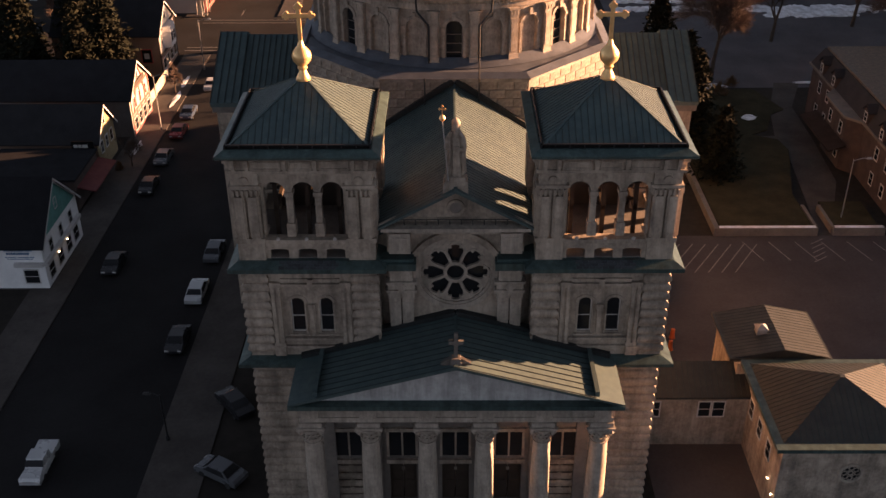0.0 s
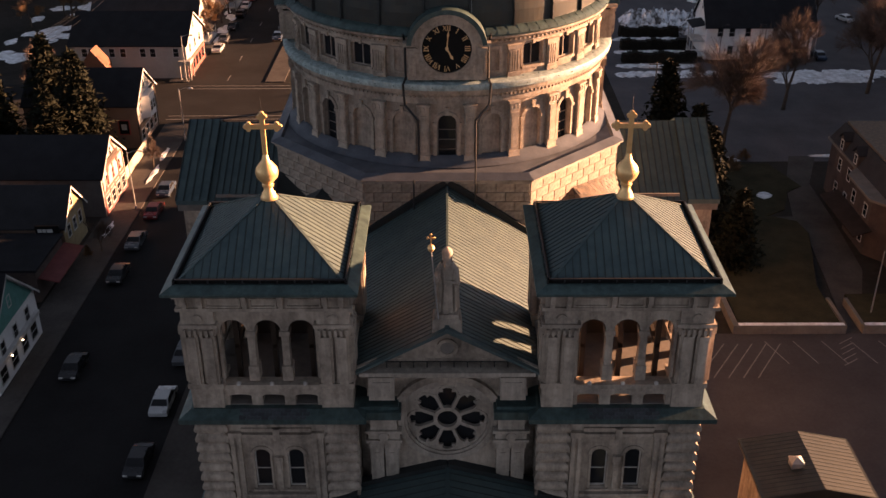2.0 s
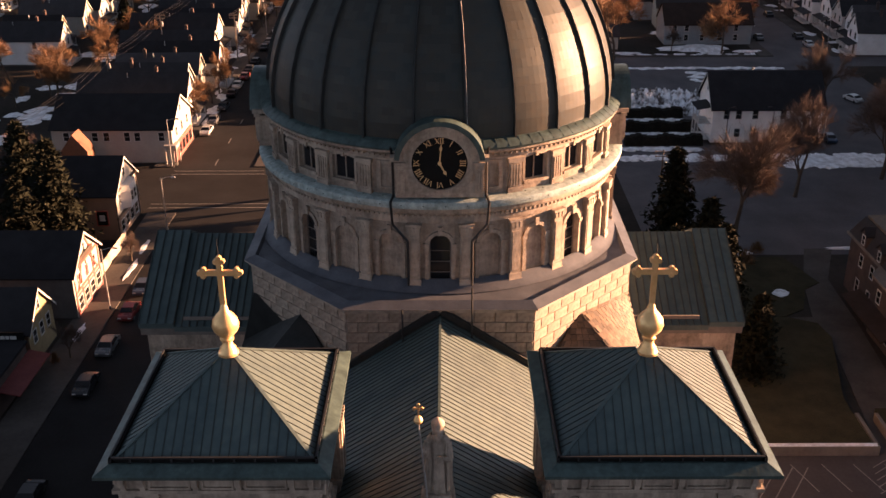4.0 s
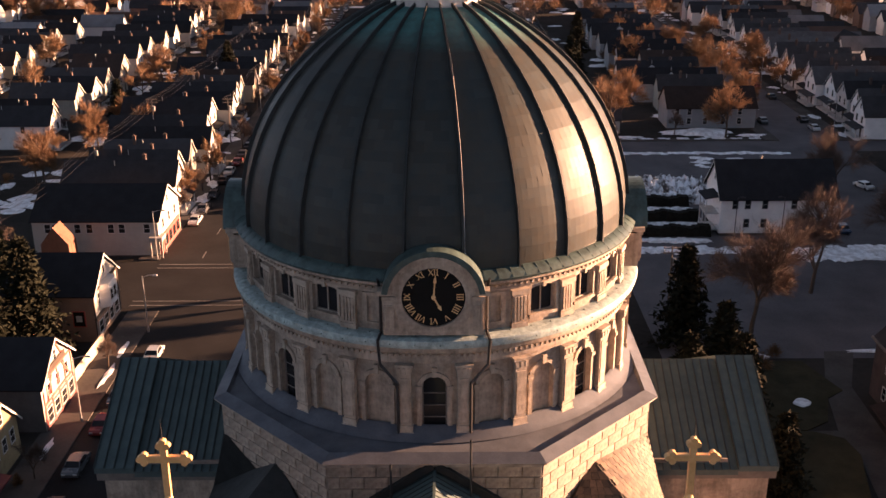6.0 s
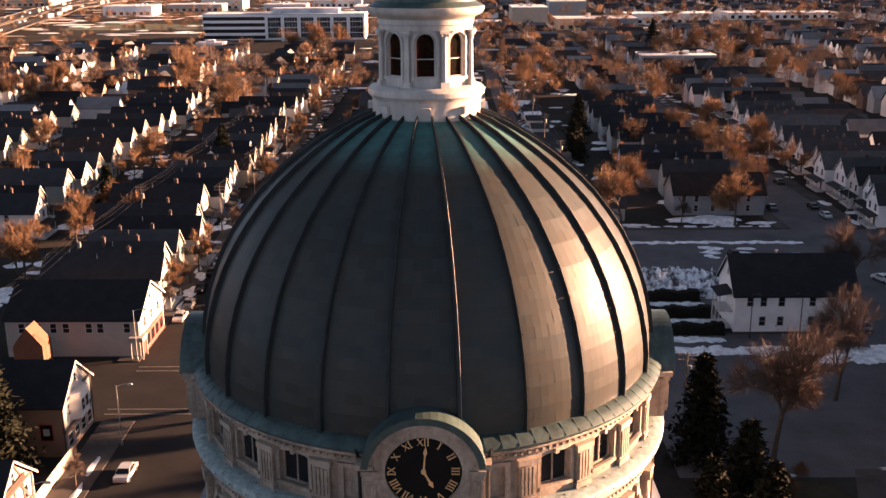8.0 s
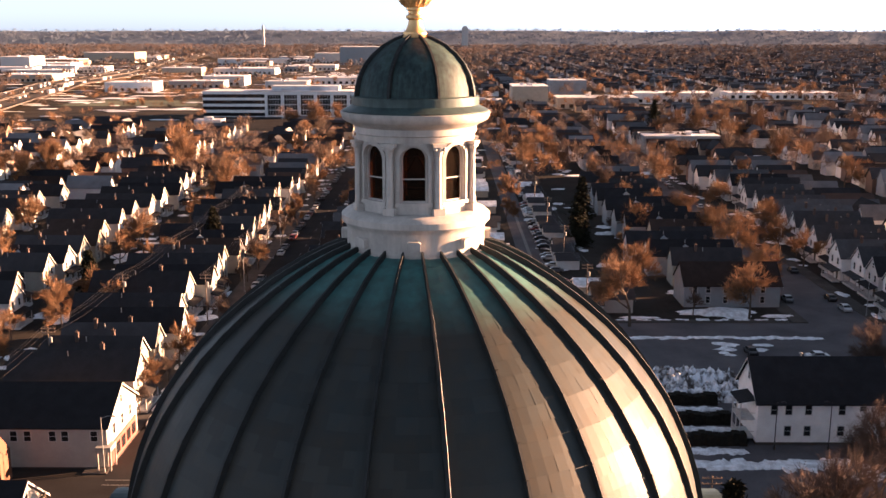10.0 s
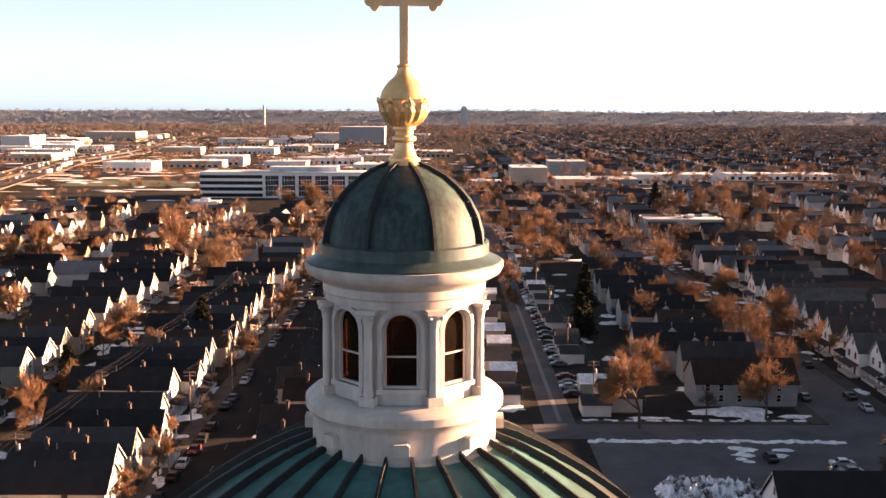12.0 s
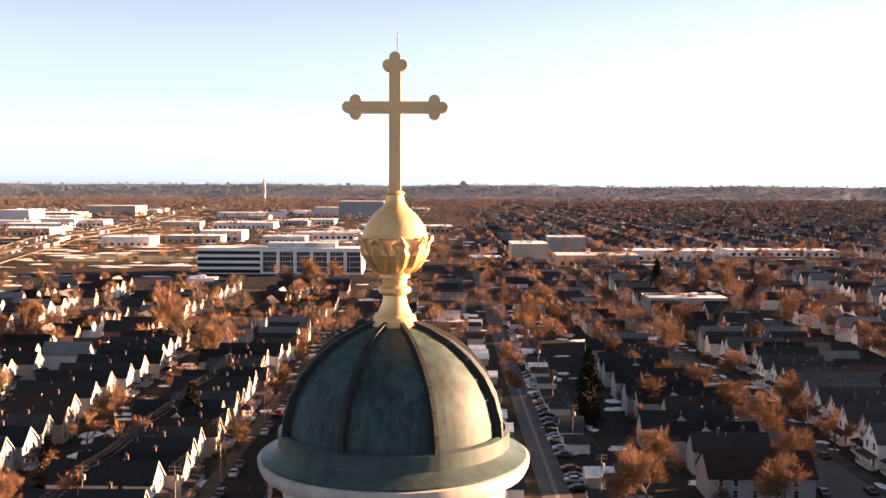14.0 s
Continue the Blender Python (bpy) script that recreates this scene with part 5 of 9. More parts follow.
q = Geo(); lan_bay(q); q.wrap(C3, LB); lbm = mesh_of("lantern_bay", q, CREAM)
q = Geo(); lan_pil(q); q.wrap(C3, LB); lpm = mesh_of("lantern_column", q, CREAM, True)
fr, pn = window_arched("window", 0, 1.14, 55.0, 56.78, 0.57, 0.16, Matrix(), None, bars=1)
lfm = mesh_of("window_frame", fr.wrap(C3, LB), CREAM)
lgm = mesh_of("pane", pn.wrap(C3, LB), TINTED)


def about3(deg):
    return turn(deg, (LX, LY, 0)) @ turn(0, (-LX, -LY, 0))


for k in range(8):
    b = piece("lantern_bay", lbm, church, about3(45 * k), "arched cream lantern bay")
    o = new("window_frame", lfm)
    o.parent = b
    tagged(o, "slim window frame")
    o = new("pane", lgm)
    o.parent = b
    tagged(o, "lantern glass tinted to darken the interior")
    piece("lantern_column", lpm, church, about3(45 * k + 22.5), "slim cream column with a small capital")
g = Geo()
for k in range(8):
    a = radians(45 * k + 22.5)
    g.tube((LX + 1.3 * math.sin(a), LY - 1.3 * math.cos(a), 54.4), (LX + 1.3 * math.sin(a), LY - 1.3 * math.cos(a), 57.8), 0.07)
for z in (55.4, 56.8):
    for k in range(8):
        a, b = radians(45 * k + 22.5), radians(45 * k + 67.5)
        g.tube((LX + 1.3 * math.sin(a), LY - 1.3 * math.cos(a), z), (LX + 1.3 * math.sin(b), LY - 1.3 * math.cos(b), z), 0.04)
for k in range(4):
    a, b = radians(90 * k + 22.5), radians(90 * k + 112.5)
    g.tube((LX + 1.3 * math.sin(a), LY - 1.3 * math.cos(a), 54.5), (LX + 1.3 * math.sin(b), LY - 1.3 * math.cos(b), 57.6), 0.05)
part("lantern_frame", g, DARKWOOD, lan, "dark inner framework")
g = Geo()
g.lathe([(2.4, 54.4), (0.0, 54.42)], 32, C3, caps=False)
part("lantern_floor", g, DARKWOOD, lan)
g = Geo()
g.lathe([(2.2, 57.45), (2.52, 57.45), (2.56, 57.7), (2.62, 57.75), (2.62, 58.0), (2.72, 58.1), (2.95, 58.2), (3.1, 58.3), (3.18, 58.48), (3.2, 58.62), (2.6, 58.7), (0.0, 58.72)], 64, C3, caps=False)
part("lantern_cornice", g, CREAM, church, "cream moulded lantern cornice", smooth=True)
g = Geo()
g.lathe([(3.1, 58.6), (3.12, 58.68), (2.85, 58.8), (2.72, 58.9), (2.72, 59.25), (2.62, 59.3)], 64, C3, caps=False)
part("lantern_flashing", g, VERDIGRIS_DARK, church, "green copper flashing", smooth=True)
LD = [(2.62, 59.2), (2.58, 59.6), (2.44, 60.1), (2.2, 60.55), (1.85, 60.95), (1.4, 61.3), (0.9, 61.55), (0.55, 61.68), (0.3, 61.75)]
q = Geo()
a = radians(22.5)
pts = []
for r, z in LD:
    for j in range(7):
        f = -1 + j / 3
        rr = r * (0.965 + 0.035 * (1 - abs(f)) * 0.6 + 0.0)
        pts.append((LX + rr * math.sin(a * f), LY - rr * math.cos(a * f), z))
q.add(pts, [(k * 7 + j, k * 7 + j + 1, (k + 1) * 7 + j + 1, (k + 1) * 7 + j) for k in range(len(LD) - 1) for j in range(6)])
ldm = mesh_of("lantern_dome_panel", q, LANTERN_COPPER)
for p in ldm.polygons:
    p.use_smooth = True
q = Geo()
for (r0, z0), (r1, z1) in zip(LD[:-1], LD[1:]):
    d = Vector((r1 - r0, z1 - z0)).normalized()
    h = 0.1
    q.add([(LX - 0.07, LY - r0 + 0.12, z0), (LX + 0.07, LY - r0 + 0.12, z0), (LX + 0.05, LY - r0 - d.y * h, z0 - d.x * h), (LX - 0.05, LY - r0 - d.y * h, z0 - d.x * h),
           (LX - 0.07, LY - r1 + 0.12, z1), (LX + 0.07, LY - r1 + 0.12, z1), (LX + 0.05, LY - r1 - d.y * h, z1 - d.x * h), (LX - 0.05, LY - r1 - d.y * h, z1 - d.x * h)],
          [(0, 1, 5, 4), (1, 2, 6, 5), (2, 3, 7, 6), (3, 0, 4, 7)])
lrm = mesh_of("lantern_rib", q, COPPER_RIB)
for k in range(8):
    piece("lantern_dome_panel", ldm, church, about3(45 * k), "dark green copper panel of the lantern dome")
    piece("lantern_rib", lrm, church, about3(45 * k + 22.5), "dark rib")
top = finial("dome_cross", (LX, LY, 61.6), 1.0, [(0.56, 0.0), (0.58, 0.1), (0.50, 0.2), (0.50, 0.28), (0.40, 0.36), (0.30, 0.6), (0.27, 0.78), (0.38, 0.86), (0.38, 0.96), (0.28, 1.02), (0.29, 1.16), (0.36, 1.2), (0.36, 1.28),
                                                     (0.55, 1.45), (0.72, 1.7), (0.77, 2.0), (0.77, 2.1), (0.80, 2.13), (0.77, 2.16), (0.70, 2.4), (0.50, 2.68), (0.30, 2.85), (0.22, 3.0), (0.20, 3.12), (0.24, 3.16), (0.18, 3.22)],
             "tall gilded cross on a leafed orb above the lantern")
g = Geo(Matrix.Translation((LX, LY, 61.6)))
LEAF = ((1.30, 0.40, 0.02), (1.45, 0.57, 0.15), (1.60, 0.67, 0.20), (1.75, 0.745, 0.24), (1.88, 0.775, 0.17), (1.98, 0.79, 0.22), (2.08, 0.80, 0.11), (2.20, 0.80, 0.01))
for k in range(9):
    a = 2 * math.pi * (k + 0.3) / 9
    rows = []
    for z, r, w in LEAF:
        for f, out in ((-1, 0.005), (-0.5, 0.045), (0, 0.02), (0.5, 0.045), (1, 0.005)):
            t, q = a + f * w / r, r + out + (0.05 if z > 2.0 else 0.0)
            rows.append((q * math.sin(t), -q * math.cos(t), z))
    g.add(rows, [(i * 5 + j, i * 5 + j + 1, i * 5 + j + 6, i * 5 + j + 5) for i in range(len(LEAF) - 1) for j in range(4)])
part("leaf", g, GOLD, top, "gilded leaves round the orb")
g = Geo(Matrix.Translation((LX, LY, 61.6)))
cross_arms(g, 0.27, 0.27, 0.24, 3.1, 5.15, 6.15, 0.95, 0.25)
part("cross", g, GOLD_PAINT, top, "tall gilded cross with trefoil ends")
g = Geo()
g.tube((LX + 0.05, LY, 67.9), (LX + 0.05, LY, 68.5), 0.015, 0.008)
part("lightning_rod", g, IRON, top)

# transepts and corner chapels
for s in (-1, 1):
    g = Geo(Matrix.Translation((CX, CY, 0)))
    x0, x1 = sorted((s * 13.0, s * 22.6))
    g.box(x0, x1, -7.4, 7.4, 0, 22.6)
    g.m = Matrix.Translation((CX, CY, 0)) @ Matrix.Rotation(radians(90), 4, "Z")
    g.prism([(-7.4, 22.6), (7.4, 22.6), (0, 26.6)], *sorted((-x0, -x1)))
    tr = part("transept_wall", g, STONE, church, "limestone transept")
    for sy in (-1, 1):
        for xa, xb, lift in ((s * 13.0, s * 20.3, 0.0), (s * 20.3, s * 23.0, 0.28)):
            g = Geo(Matrix.Translation((CX, CY, 0)))
            pts = [(xa, 0, 27.2 + lift), (xb, 0, 27.2 + lift), (xb, sy * 8.0, 22.9 + lift), (xa, sy * 8.0, 22.9 + lift)]
            g.add(pts + [(x, y, z - 0.4) for x, y, z in pts], [(0, 1, 2, 3), (7, 6, 5, 4), (0, 4, 5, 1), (1, 5, 6, 2), (2, 6, 7, 3), (3, 7, 4, 0)])
            roof = part("transept_roof", g, ROOF, church, "green standing-seam transept roof")
            if sy < 0:
                k = int(abs(xb - xa) / 0.56)
                lay_seams(roof, [((CX + xa + (xb - xa) * i / k, CY - 8.0, 22.9 + lift), (CX + xa + (xb - xa) * i / k, CY - 0.05, 27.2 + lift)) for i in range(k + 1)], 0.06, 0.11)
    g = Geo(Matrix.Translation((CX, CY, 0)))
    g.box(*sorted((s * 13.6, s * 19.6)), -7.75, -7.6, 23.35, 23.6)
    g.box(*sorted((s * 13.6, s * 22.9)), -7.95, -7.4, 22.2, 22.75)
    part("eave", g, STONE_DARK, tr, "dark eaves and snow guard")
    # corner roof in brown tiles against the diagonal face
    for sy in (-1,):
        g = Geo(Matrix.Translation((CX, CY, 0)))
        g.slab([(s * 6.0, sy * 18.3), (s * 14.6, sy * 18.3), (s * 14.6, sy * 8), (s * 6.0, sy * 8)], 0, 21.6)
        part("chapel_wall", g, STONE, church, "limestone corner chapel")
        g = Geo(Matrix.Translation((CX, CY, 0)))
        apex, far, bx, by, lo = (s * 9.75, sy * 12.0, 26.4), (s * 13.9, sy * 8.3, 26.0), 15.1, 18.8, 21.7
        g.add([apex, (s * 5.6, sy * by, lo), (s * bx, sy * by, lo), (s * bx, sy * 7.9, lo), (s * 5.6, sy * 8, lo), far], [(0, 1, 2), (0, 2, 3, 5), (0, 5, 3, 4), (0, 4, 1), (1, 2, 3, 4)])
        # the left corner roof is plain dark, without tiles
        cr = part("chapel_roof", g, TILE_BED if s > 0 else COPPER_RIB, church, "brown tiled corner roof" if s > 0 else "dark untiled corner roof")
        if s < 0:
            continue
        g = Geo(Matrix.Translation((CX, CY, 0)))
        r = random.Random(12)
        for a, b, ta, tb in (((s * 5.6, sy * by, lo), (s * bx, sy * by, lo), apex, apex), ((s * bx, sy * by, lo), (s * bx, sy * 7.9, lo), apex, far)):
            a, b, ta, tb = Vector(a), Vector(b), Vector(ta), Vector(tb)
            nrm = (b - a).cross(ta - a).normalized()
            nrm = nrm if nrm.z > 0 else -nrm
            for i in range(17):
                f0, f1 = i / 17, min((i + 1.15) / 17, 1)
                p0, p1, q0, q1 = a.lerp(ta, f0), b.lerp(tb, f0), a.lerp(ta, f1), b.lerp(tb, f1)
                n = max(1, int((p1 - p0).length / 0.42))
                for k in range(n):
                    u0 = (k + (0.5 if i % 2 else 0.04)) / n
                    u1 = u0 + 0.92 / n
                    if u1 > 1:
                        continue
                    lift = nrm * r.uniform(0.045, 0.075)
                    g.add([p0.lerp(p1, u0) + lift, p0.lerp(p1, u1) + lift, q0.lerp(q1, u1) + nrm * 0.02, q0.lerp(q1, u0) + nrm * 0.02, p0.lerp(p1, u0), p0.lerp(p1, u1)], [(0, 1, 2, 3), (4, 5, 1, 0)])
        tagged(part("roof_tile", g, TILE, cr), "lapped brown roof tiles", kind="stuff")

# choir behind the dome
g = Geo(Matrix.Translation((CX, CY, 0)))
g.box(-9, 9, 14, 34, 0, 22.0)
g.prism([(-9, 22.0), (9, 22.0), (0, 26.5)], 14, 34)
part("choir_wall", g, ROOF, church, "choir behind the dome")
# unseen block, added and sized for the shadow edge on the street
g = Geo(Matrix.Translation((CX, CY, 0)))
g.box(-9, 9, 34, 45.6, 0, 11.2)
part("apse_wall", g, STONE, church, "unseen low block behind the choir, added for its shadow")
g = Geo(Matrix.Translation((CX, CY, 0)))
g.frustum((9.4, 6.2), (7.0, 4.0), 11.2, 11.9, (0, 39.8))
part("apse_roof", g, ROOF, church, "low metal roof of the unseen shadow block")


# ---- the town: materials ----
EARTH = material("winter_ground", (0.044, 0.039, 0.034), (0.024, 0.022, 0.020), 0.95, scale=0.05, fine=1.0, bump=0.4, contrast=1.3, spec=0.03)
ASPHALT = material("asphalt", (0.075, 0.072, 0.077), (0.050, 0.048, 0.052), 0.95, scale=0.12, fine=3.0, bump=0.2, spec=0.03)
HALL_ROOF = material("dark_hall_roof", (0.048, 0.048, 0.042), (0.030, 0.032, 0.030), 0.52, metal=0.35, scale=0.5, fine=2.0, bump=0.08)
STREET = material("street_asphalt", (0.028, 0.027, 0.0275), (0.019, 0.018, 0.0185), 0.95, scale=0.12, fine=3.0, bump=0.2, spec=0.03)
# lighter than ASPHALT, tuned to lift the deeply shaded yard
LOT = material("grey_lot_asphalt", (0.125, 0.119, 0.125), (0.078, 0.074, 0.079), 0.95, scale=0.1, fine=3.0, bump=0.2, spec=0.03)
CONCRETE = material("pavement_concrete", (0.088, 0.08, 0.074), (0.055, 0.05, 0.047), 0.9, scale=0.25, fine=3.0, spec=0.03)
LAWN = material("winter_lawn", (0.055, 0.048, 0.028), (0.03, 0.028, 0.018), 0.95, scale=0.4, fine=6.0, bump=0.5, spec=0.03)
SNOW = material("old_snow", (0.84, 0.86, 0.90), (0.50, 0.50, 0.52), 0.8, scale=0.8, fine=5.0, bump=0.5, contrast=1.6)
DIRTY_SNOW = material("dirty_ploughed_snow", (0.80, 0.83, 0.88), (0.07, 0.06, 0.055), 0.85, scale=0.35, fine=1.5, bump=0.6, contrast=2.2)
HEDGE = material("dark_hedge", (0.022, 0.020, 0.016), (0.010, 0.010, 0.009), 0.95, scale=1.5, fine=8.0, bump=1.0, spec=0.03)
PAINT = material("road_paint", (0.20, 0.195, 0.19), (0.10, 0.098, 0.095), 0.8, scale=2.0)
BRICK = material("red_brown_brick", (0.072, 0.050, 0.043), (0.040, 0.030, 0.027), 0.9, scale=0.6, fine=6.0)
SHINGLES = [material("dark_shingle_roof", c, None, 0.9, scale=0.5, fine=7.0, rand=0.3, bump=0.3, spec=0.08) for c in ((0.026, 0.0255, 0.028), (0.044, 0.043, 0.046), (0.040, 0.029, 0.025), (0.068, 0.067, 0.071), (0.021, 0.021, 0.024))]
SIDINGS = [material("house_siding", c, tuple(q * 0.82 for q in c), 0.75, scale=0.5, fine=5.0, rand=0.1, bump=0.1) for c in
           ((0.52, 0.51, 0.50), (0.34, 0.32, 0.29), (0.24, 0.26, 0.28), (0.38, 0.33, 0.26), (0.20, 0.13, 0.09), (0.27, 0.28, 0.26), (0.32, 0.305, 0.285))]
TRIM = material("white_trim", (0.50, 0.49, 0.475), None, 0.7)
PALE_SIDING = material("pale_grey_siding", (0.74, 0.74, 0.74), (0.60, 0.60, 0.60), 0.75, scale=0.5, fine=5.0)
BARK = material("bark", (0.085, 0.062, 0.045), (0.05, 0.036, 0.027), 0.95, scale=2.0)
TWIG = material("bare_twigs", (0.215, 0.130, 0.070), (0.120, 0.072, 0.040), 0.9, scale=0.4, fine=1.0, rand=0.25, bump=0, spec=0.08)
TWIG_GREY = material("grey_bare_twigs", (0.125, 0.092, 0.075), (0.075, 0.057, 0.048), 0.9, scale=0.4, fine=1.0, rand=0.2, bump=0, spec=0.08)
# blue-grey in place of bark brown: distance haze put into the colour
TWIG_HILL = material("haze_coloured_twigs", (0.118, 0.150, 0.200), (0.090, 0.114, 0.152), 0.9, scale=0.02, fine=0.2, bump=0, spec=0.05)
TWIG_MID = material("street_twigs", (0.145, 0.104, 0.076), (0.085, 0.063, 0.048), 0.9, scale=0.05, fine=0.3, bump=0, spec=0.05)
# greyed towards blue, so the colour carries the far haze
TWIG_FAR = material("haze_grey_twigs", (0.094, 0.094, 0.108), (0.058, 0.058, 0.068), 0.9, scale=0.02, fine=0.2, rand=0.1, bump=0, spec=0.05)
NEEDLE = material("conifer_needles", (0.016, 0.017, 0.010), (0.008, 0.009, 0.006), 0.9, scale=0.8, fine=3.0, rand=0.2, bump=0, spec=0.08)
TYRE = material("tyre_rubber", (0.015, 0.015, 0.015), None, 0.9)
CARS = [material("car_paint", c, tuple(q * 0.9 for q in c), 0.3, metal=0.3, bump=0, spec=0.6) for c in ((0.45, 0.46, 0.47), (0.02, 0.02, 0.023), (0.10, 0.105, 0.115), (0.16, 0.02, 0.02), (0.04, 0.06, 0.10))]
WOOD_POLE = material("weathered_pole", (0.13, 0.105, 0.085), None, 0.9)
FLAT_ROOF = material("pale_flat_roof", (0.70, 0.71, 0.74), (0.36, 0.37, 0.40), 0.8, scale=0.06, contrast=1.6, rand=0.2)
PANEL = material("pale_wall_panel", (0.60, 0.60, 0.60), (0.45, 0.45, 0.45), 0.7, scale=0.1, rand=0.2)
ORANGE = material("orange_plastic", (0.55, 0.13, 0.03), None, 0.6)
AWNING = material("red_awning", (0.12, 0.02, 0.02), None, 0.7)
TEAL_PAINT = material("teal_paint", (0.10, 0.26, 0.24), None, 0.7)
RED_PAINT = material("red_paint", (0.35, 0.07, 0.05), None, 0.7)


def setting(name, g, mat, label, category="ground"):
    return tagged(part(name, g, mat), label, category, kind="structure")


# ---- ground, streets, pavements ----
g = Geo()
g.box(-7000, 7000, -1500, 4900, -1.0, 0.0)
setting("ground", g, EARTH, "brown winter ground reaching to the horizon")
g = Geo()
g.box(-41, -25.5, -200, 167, 0, 0.02)
g.box(-46.5, -32.5, 186, 1500, 0, 0.02)
g.box(-500, -22, 167, 186, 0, 0.021)
setting("road_1", g, STREET, "dark asphalt street beside the basilica", "road")
g = Geo()
g.box(20, 520, 255, 264.5, 0, 0.02)
g.box(81, 95, 264.5, 1500, 0, 0.02)
g.box(22.5, 29, 264.5, 1500, 0, 0.02)
g.box(81, 95, 60, 255, 0, 0.02)
setting("road_2", g, LOT, "dark asphalt side streets and alley", "road")
g = Geo()
g.box(-125, -115, 186, 1500, 0, 0.02)
setting("road_3", g, ASPHALT, "asphalt street between house rows", "road")
g = Geo()
for x0, x1, y0, y1 in ((-45.5, -41, -200, 166), (-25.5, -20.5, -200, 166), (-50, -46.5, 187, 700), (-32.5, -29, 187, 700), (77.5, 81, 265, 700), (95, 98.5, 265, 700), (29, 77, 264.5, 267), (-115, -112.5, 187, 700)):
    g.box(x0, x1, y0, y1, 0, 0.15)
setting("pavement_1", g, CONCRETE, "grey concrete pavements with kerbs", "pavement")
g = Geo()
for y in (168.2, 185.0):
    for k in range(2):
        g.box(-46, -26, y + 0.0 + k * (1.6 if y < 170 else -1.6), y + 0.16 + k * (1.6 if y < 170 else -1.6), 0.02, 0.026)
for k in range(24):
    g.box(-39.6, -39.45, 188 + k * 12, 191 + k * 12, 0.02, 0.026)
g.box(25.4, 26.3, 266, 420, 0.02, 0.03)
setting("road_marking", g, PAINT, "worn white road markings", "road")
# car park beside the church
g = Geo()
g.box(17, 81, 44, 103, 0, 0.015)
setting("car_park_1", g, ASPHALT, "asphalt car park beside the church", "road")
g = Geo()
g.box(30, 81, 150, 255, 0, 0.012)
setting("car_park_2", g, LOT, "lighter grey asphalt yard behind the rectory", "road")
g = Geo()
for k in range(20):
    x = 33.4 + k * 3.05
    if k not in (0,):
        g.beam((x - 0.6, 97.3, 0.016), (x - 2.0, 101.5, 0.016), 0.12, 0.006)
for k in range(7):
    g.beam((23.0 + k * 1.5, 94.8, 0.016), (27.0 + k * 1.5, 101.0, 0.016), 0.12, 0.006)
for k in range(5):
    g.beam((41.5 + 0.2 * k, 97.0 + k, 0.016), (43.2 + 0.2 * k, 98.2 + k, 0.016), 0.12, 0.006)
setting("parking_line", g, PAINT, "faded white parking lines", "road")
# raised lawns with retaining walls, and the path
g = Geo()
g.slab([(32.2, 103.6), (43.2, 103.6), (43.2, 112), (46.5, 125), (46, 128.5), (43, 130), (32.2, 130)], 0, 0.85)
g.slab([(32.2, 131.5), (43, 131.5), (46, 133.5), (48, 139), (50.5, 141), (48, 149), (32.2, 149)], 0, 0.12)
g.slab([(45.6, 103.6), (51, 103.6), (51, 110), (45.8, 110)], 0, 0.85)
setting("lawn", g, LAWN, "dull brown winter lawns", "lawn")
g = Geo()
g.box(31.4, 43.6, 102.9, 103.5, 0, 1.05)
g.box(31.4, 32.0, 103.5, 132, 0, 1.05)
g.box(45.4, 51.5, 102.9, 103.5, 0, 1.05)
g.box(43.3, 43.7, 103.5, 109, 0, 0.95)
g.box(45.3, 45.7, 103.5, 109, 0, 0.95)
setting("retaining_wall", g, STONE_DARK, "low brown brick retaining wall", "wall")
g = Geo()
g.box(32.0, 43.4, 103.0, 103.5, 1.05, 1.09)
g.box(45.6, 51.3, 103.0, 103.5, 1.05, 1.09)
setting("wall_snow", g, SNOW, "strip of snow on the wall", "snow")
g = Geo()
g.slab([(43.8, 103), (45.3, 103), (50.5, 117), (51.5, 130), (52, 142), (56, 152), (52, 152), (48.4, 141), (46.5, 131.5), (33, 131.2), (33, 130.2), (43.3, 130.2), (46.8, 127), (45.5, 116)], 0, 0.03)
setting("path", g, CONCRETE, "pale concrete garden path", "path")


# ---- snow ----
def blob(g, x, y, rx, ry, h, n=14, seed=0):
    r = random.Random(seed)
    ring = [1 + r.uniform(-0.3, 0.3) for _ in range(n)]
    pts = [(x + rx * ring[i] * math.cos(2 * math.pi * i / n), y + ry * ring[i] * math.sin(2 * math.pi * i / n), 0.0) for i in range(n)]
    pts += [(x + rx * 0.75 * ring[i] * math.cos(2 * math.pi * i / n), y + ry * 0.75 * ring[i] * math.sin(2 * math.pi * i / n), h * r.uniform(0.7, 1.1)) for i in range(n)]
    pts.append((x, y, h))
    g.add(pts, [(i, (i + 1) % n, (i + 1) % n + n, i + n) for i in range(n)] + [(i + n, (i + 1) % n + n, 2 * n) for i in range(n)])


g = Geo()
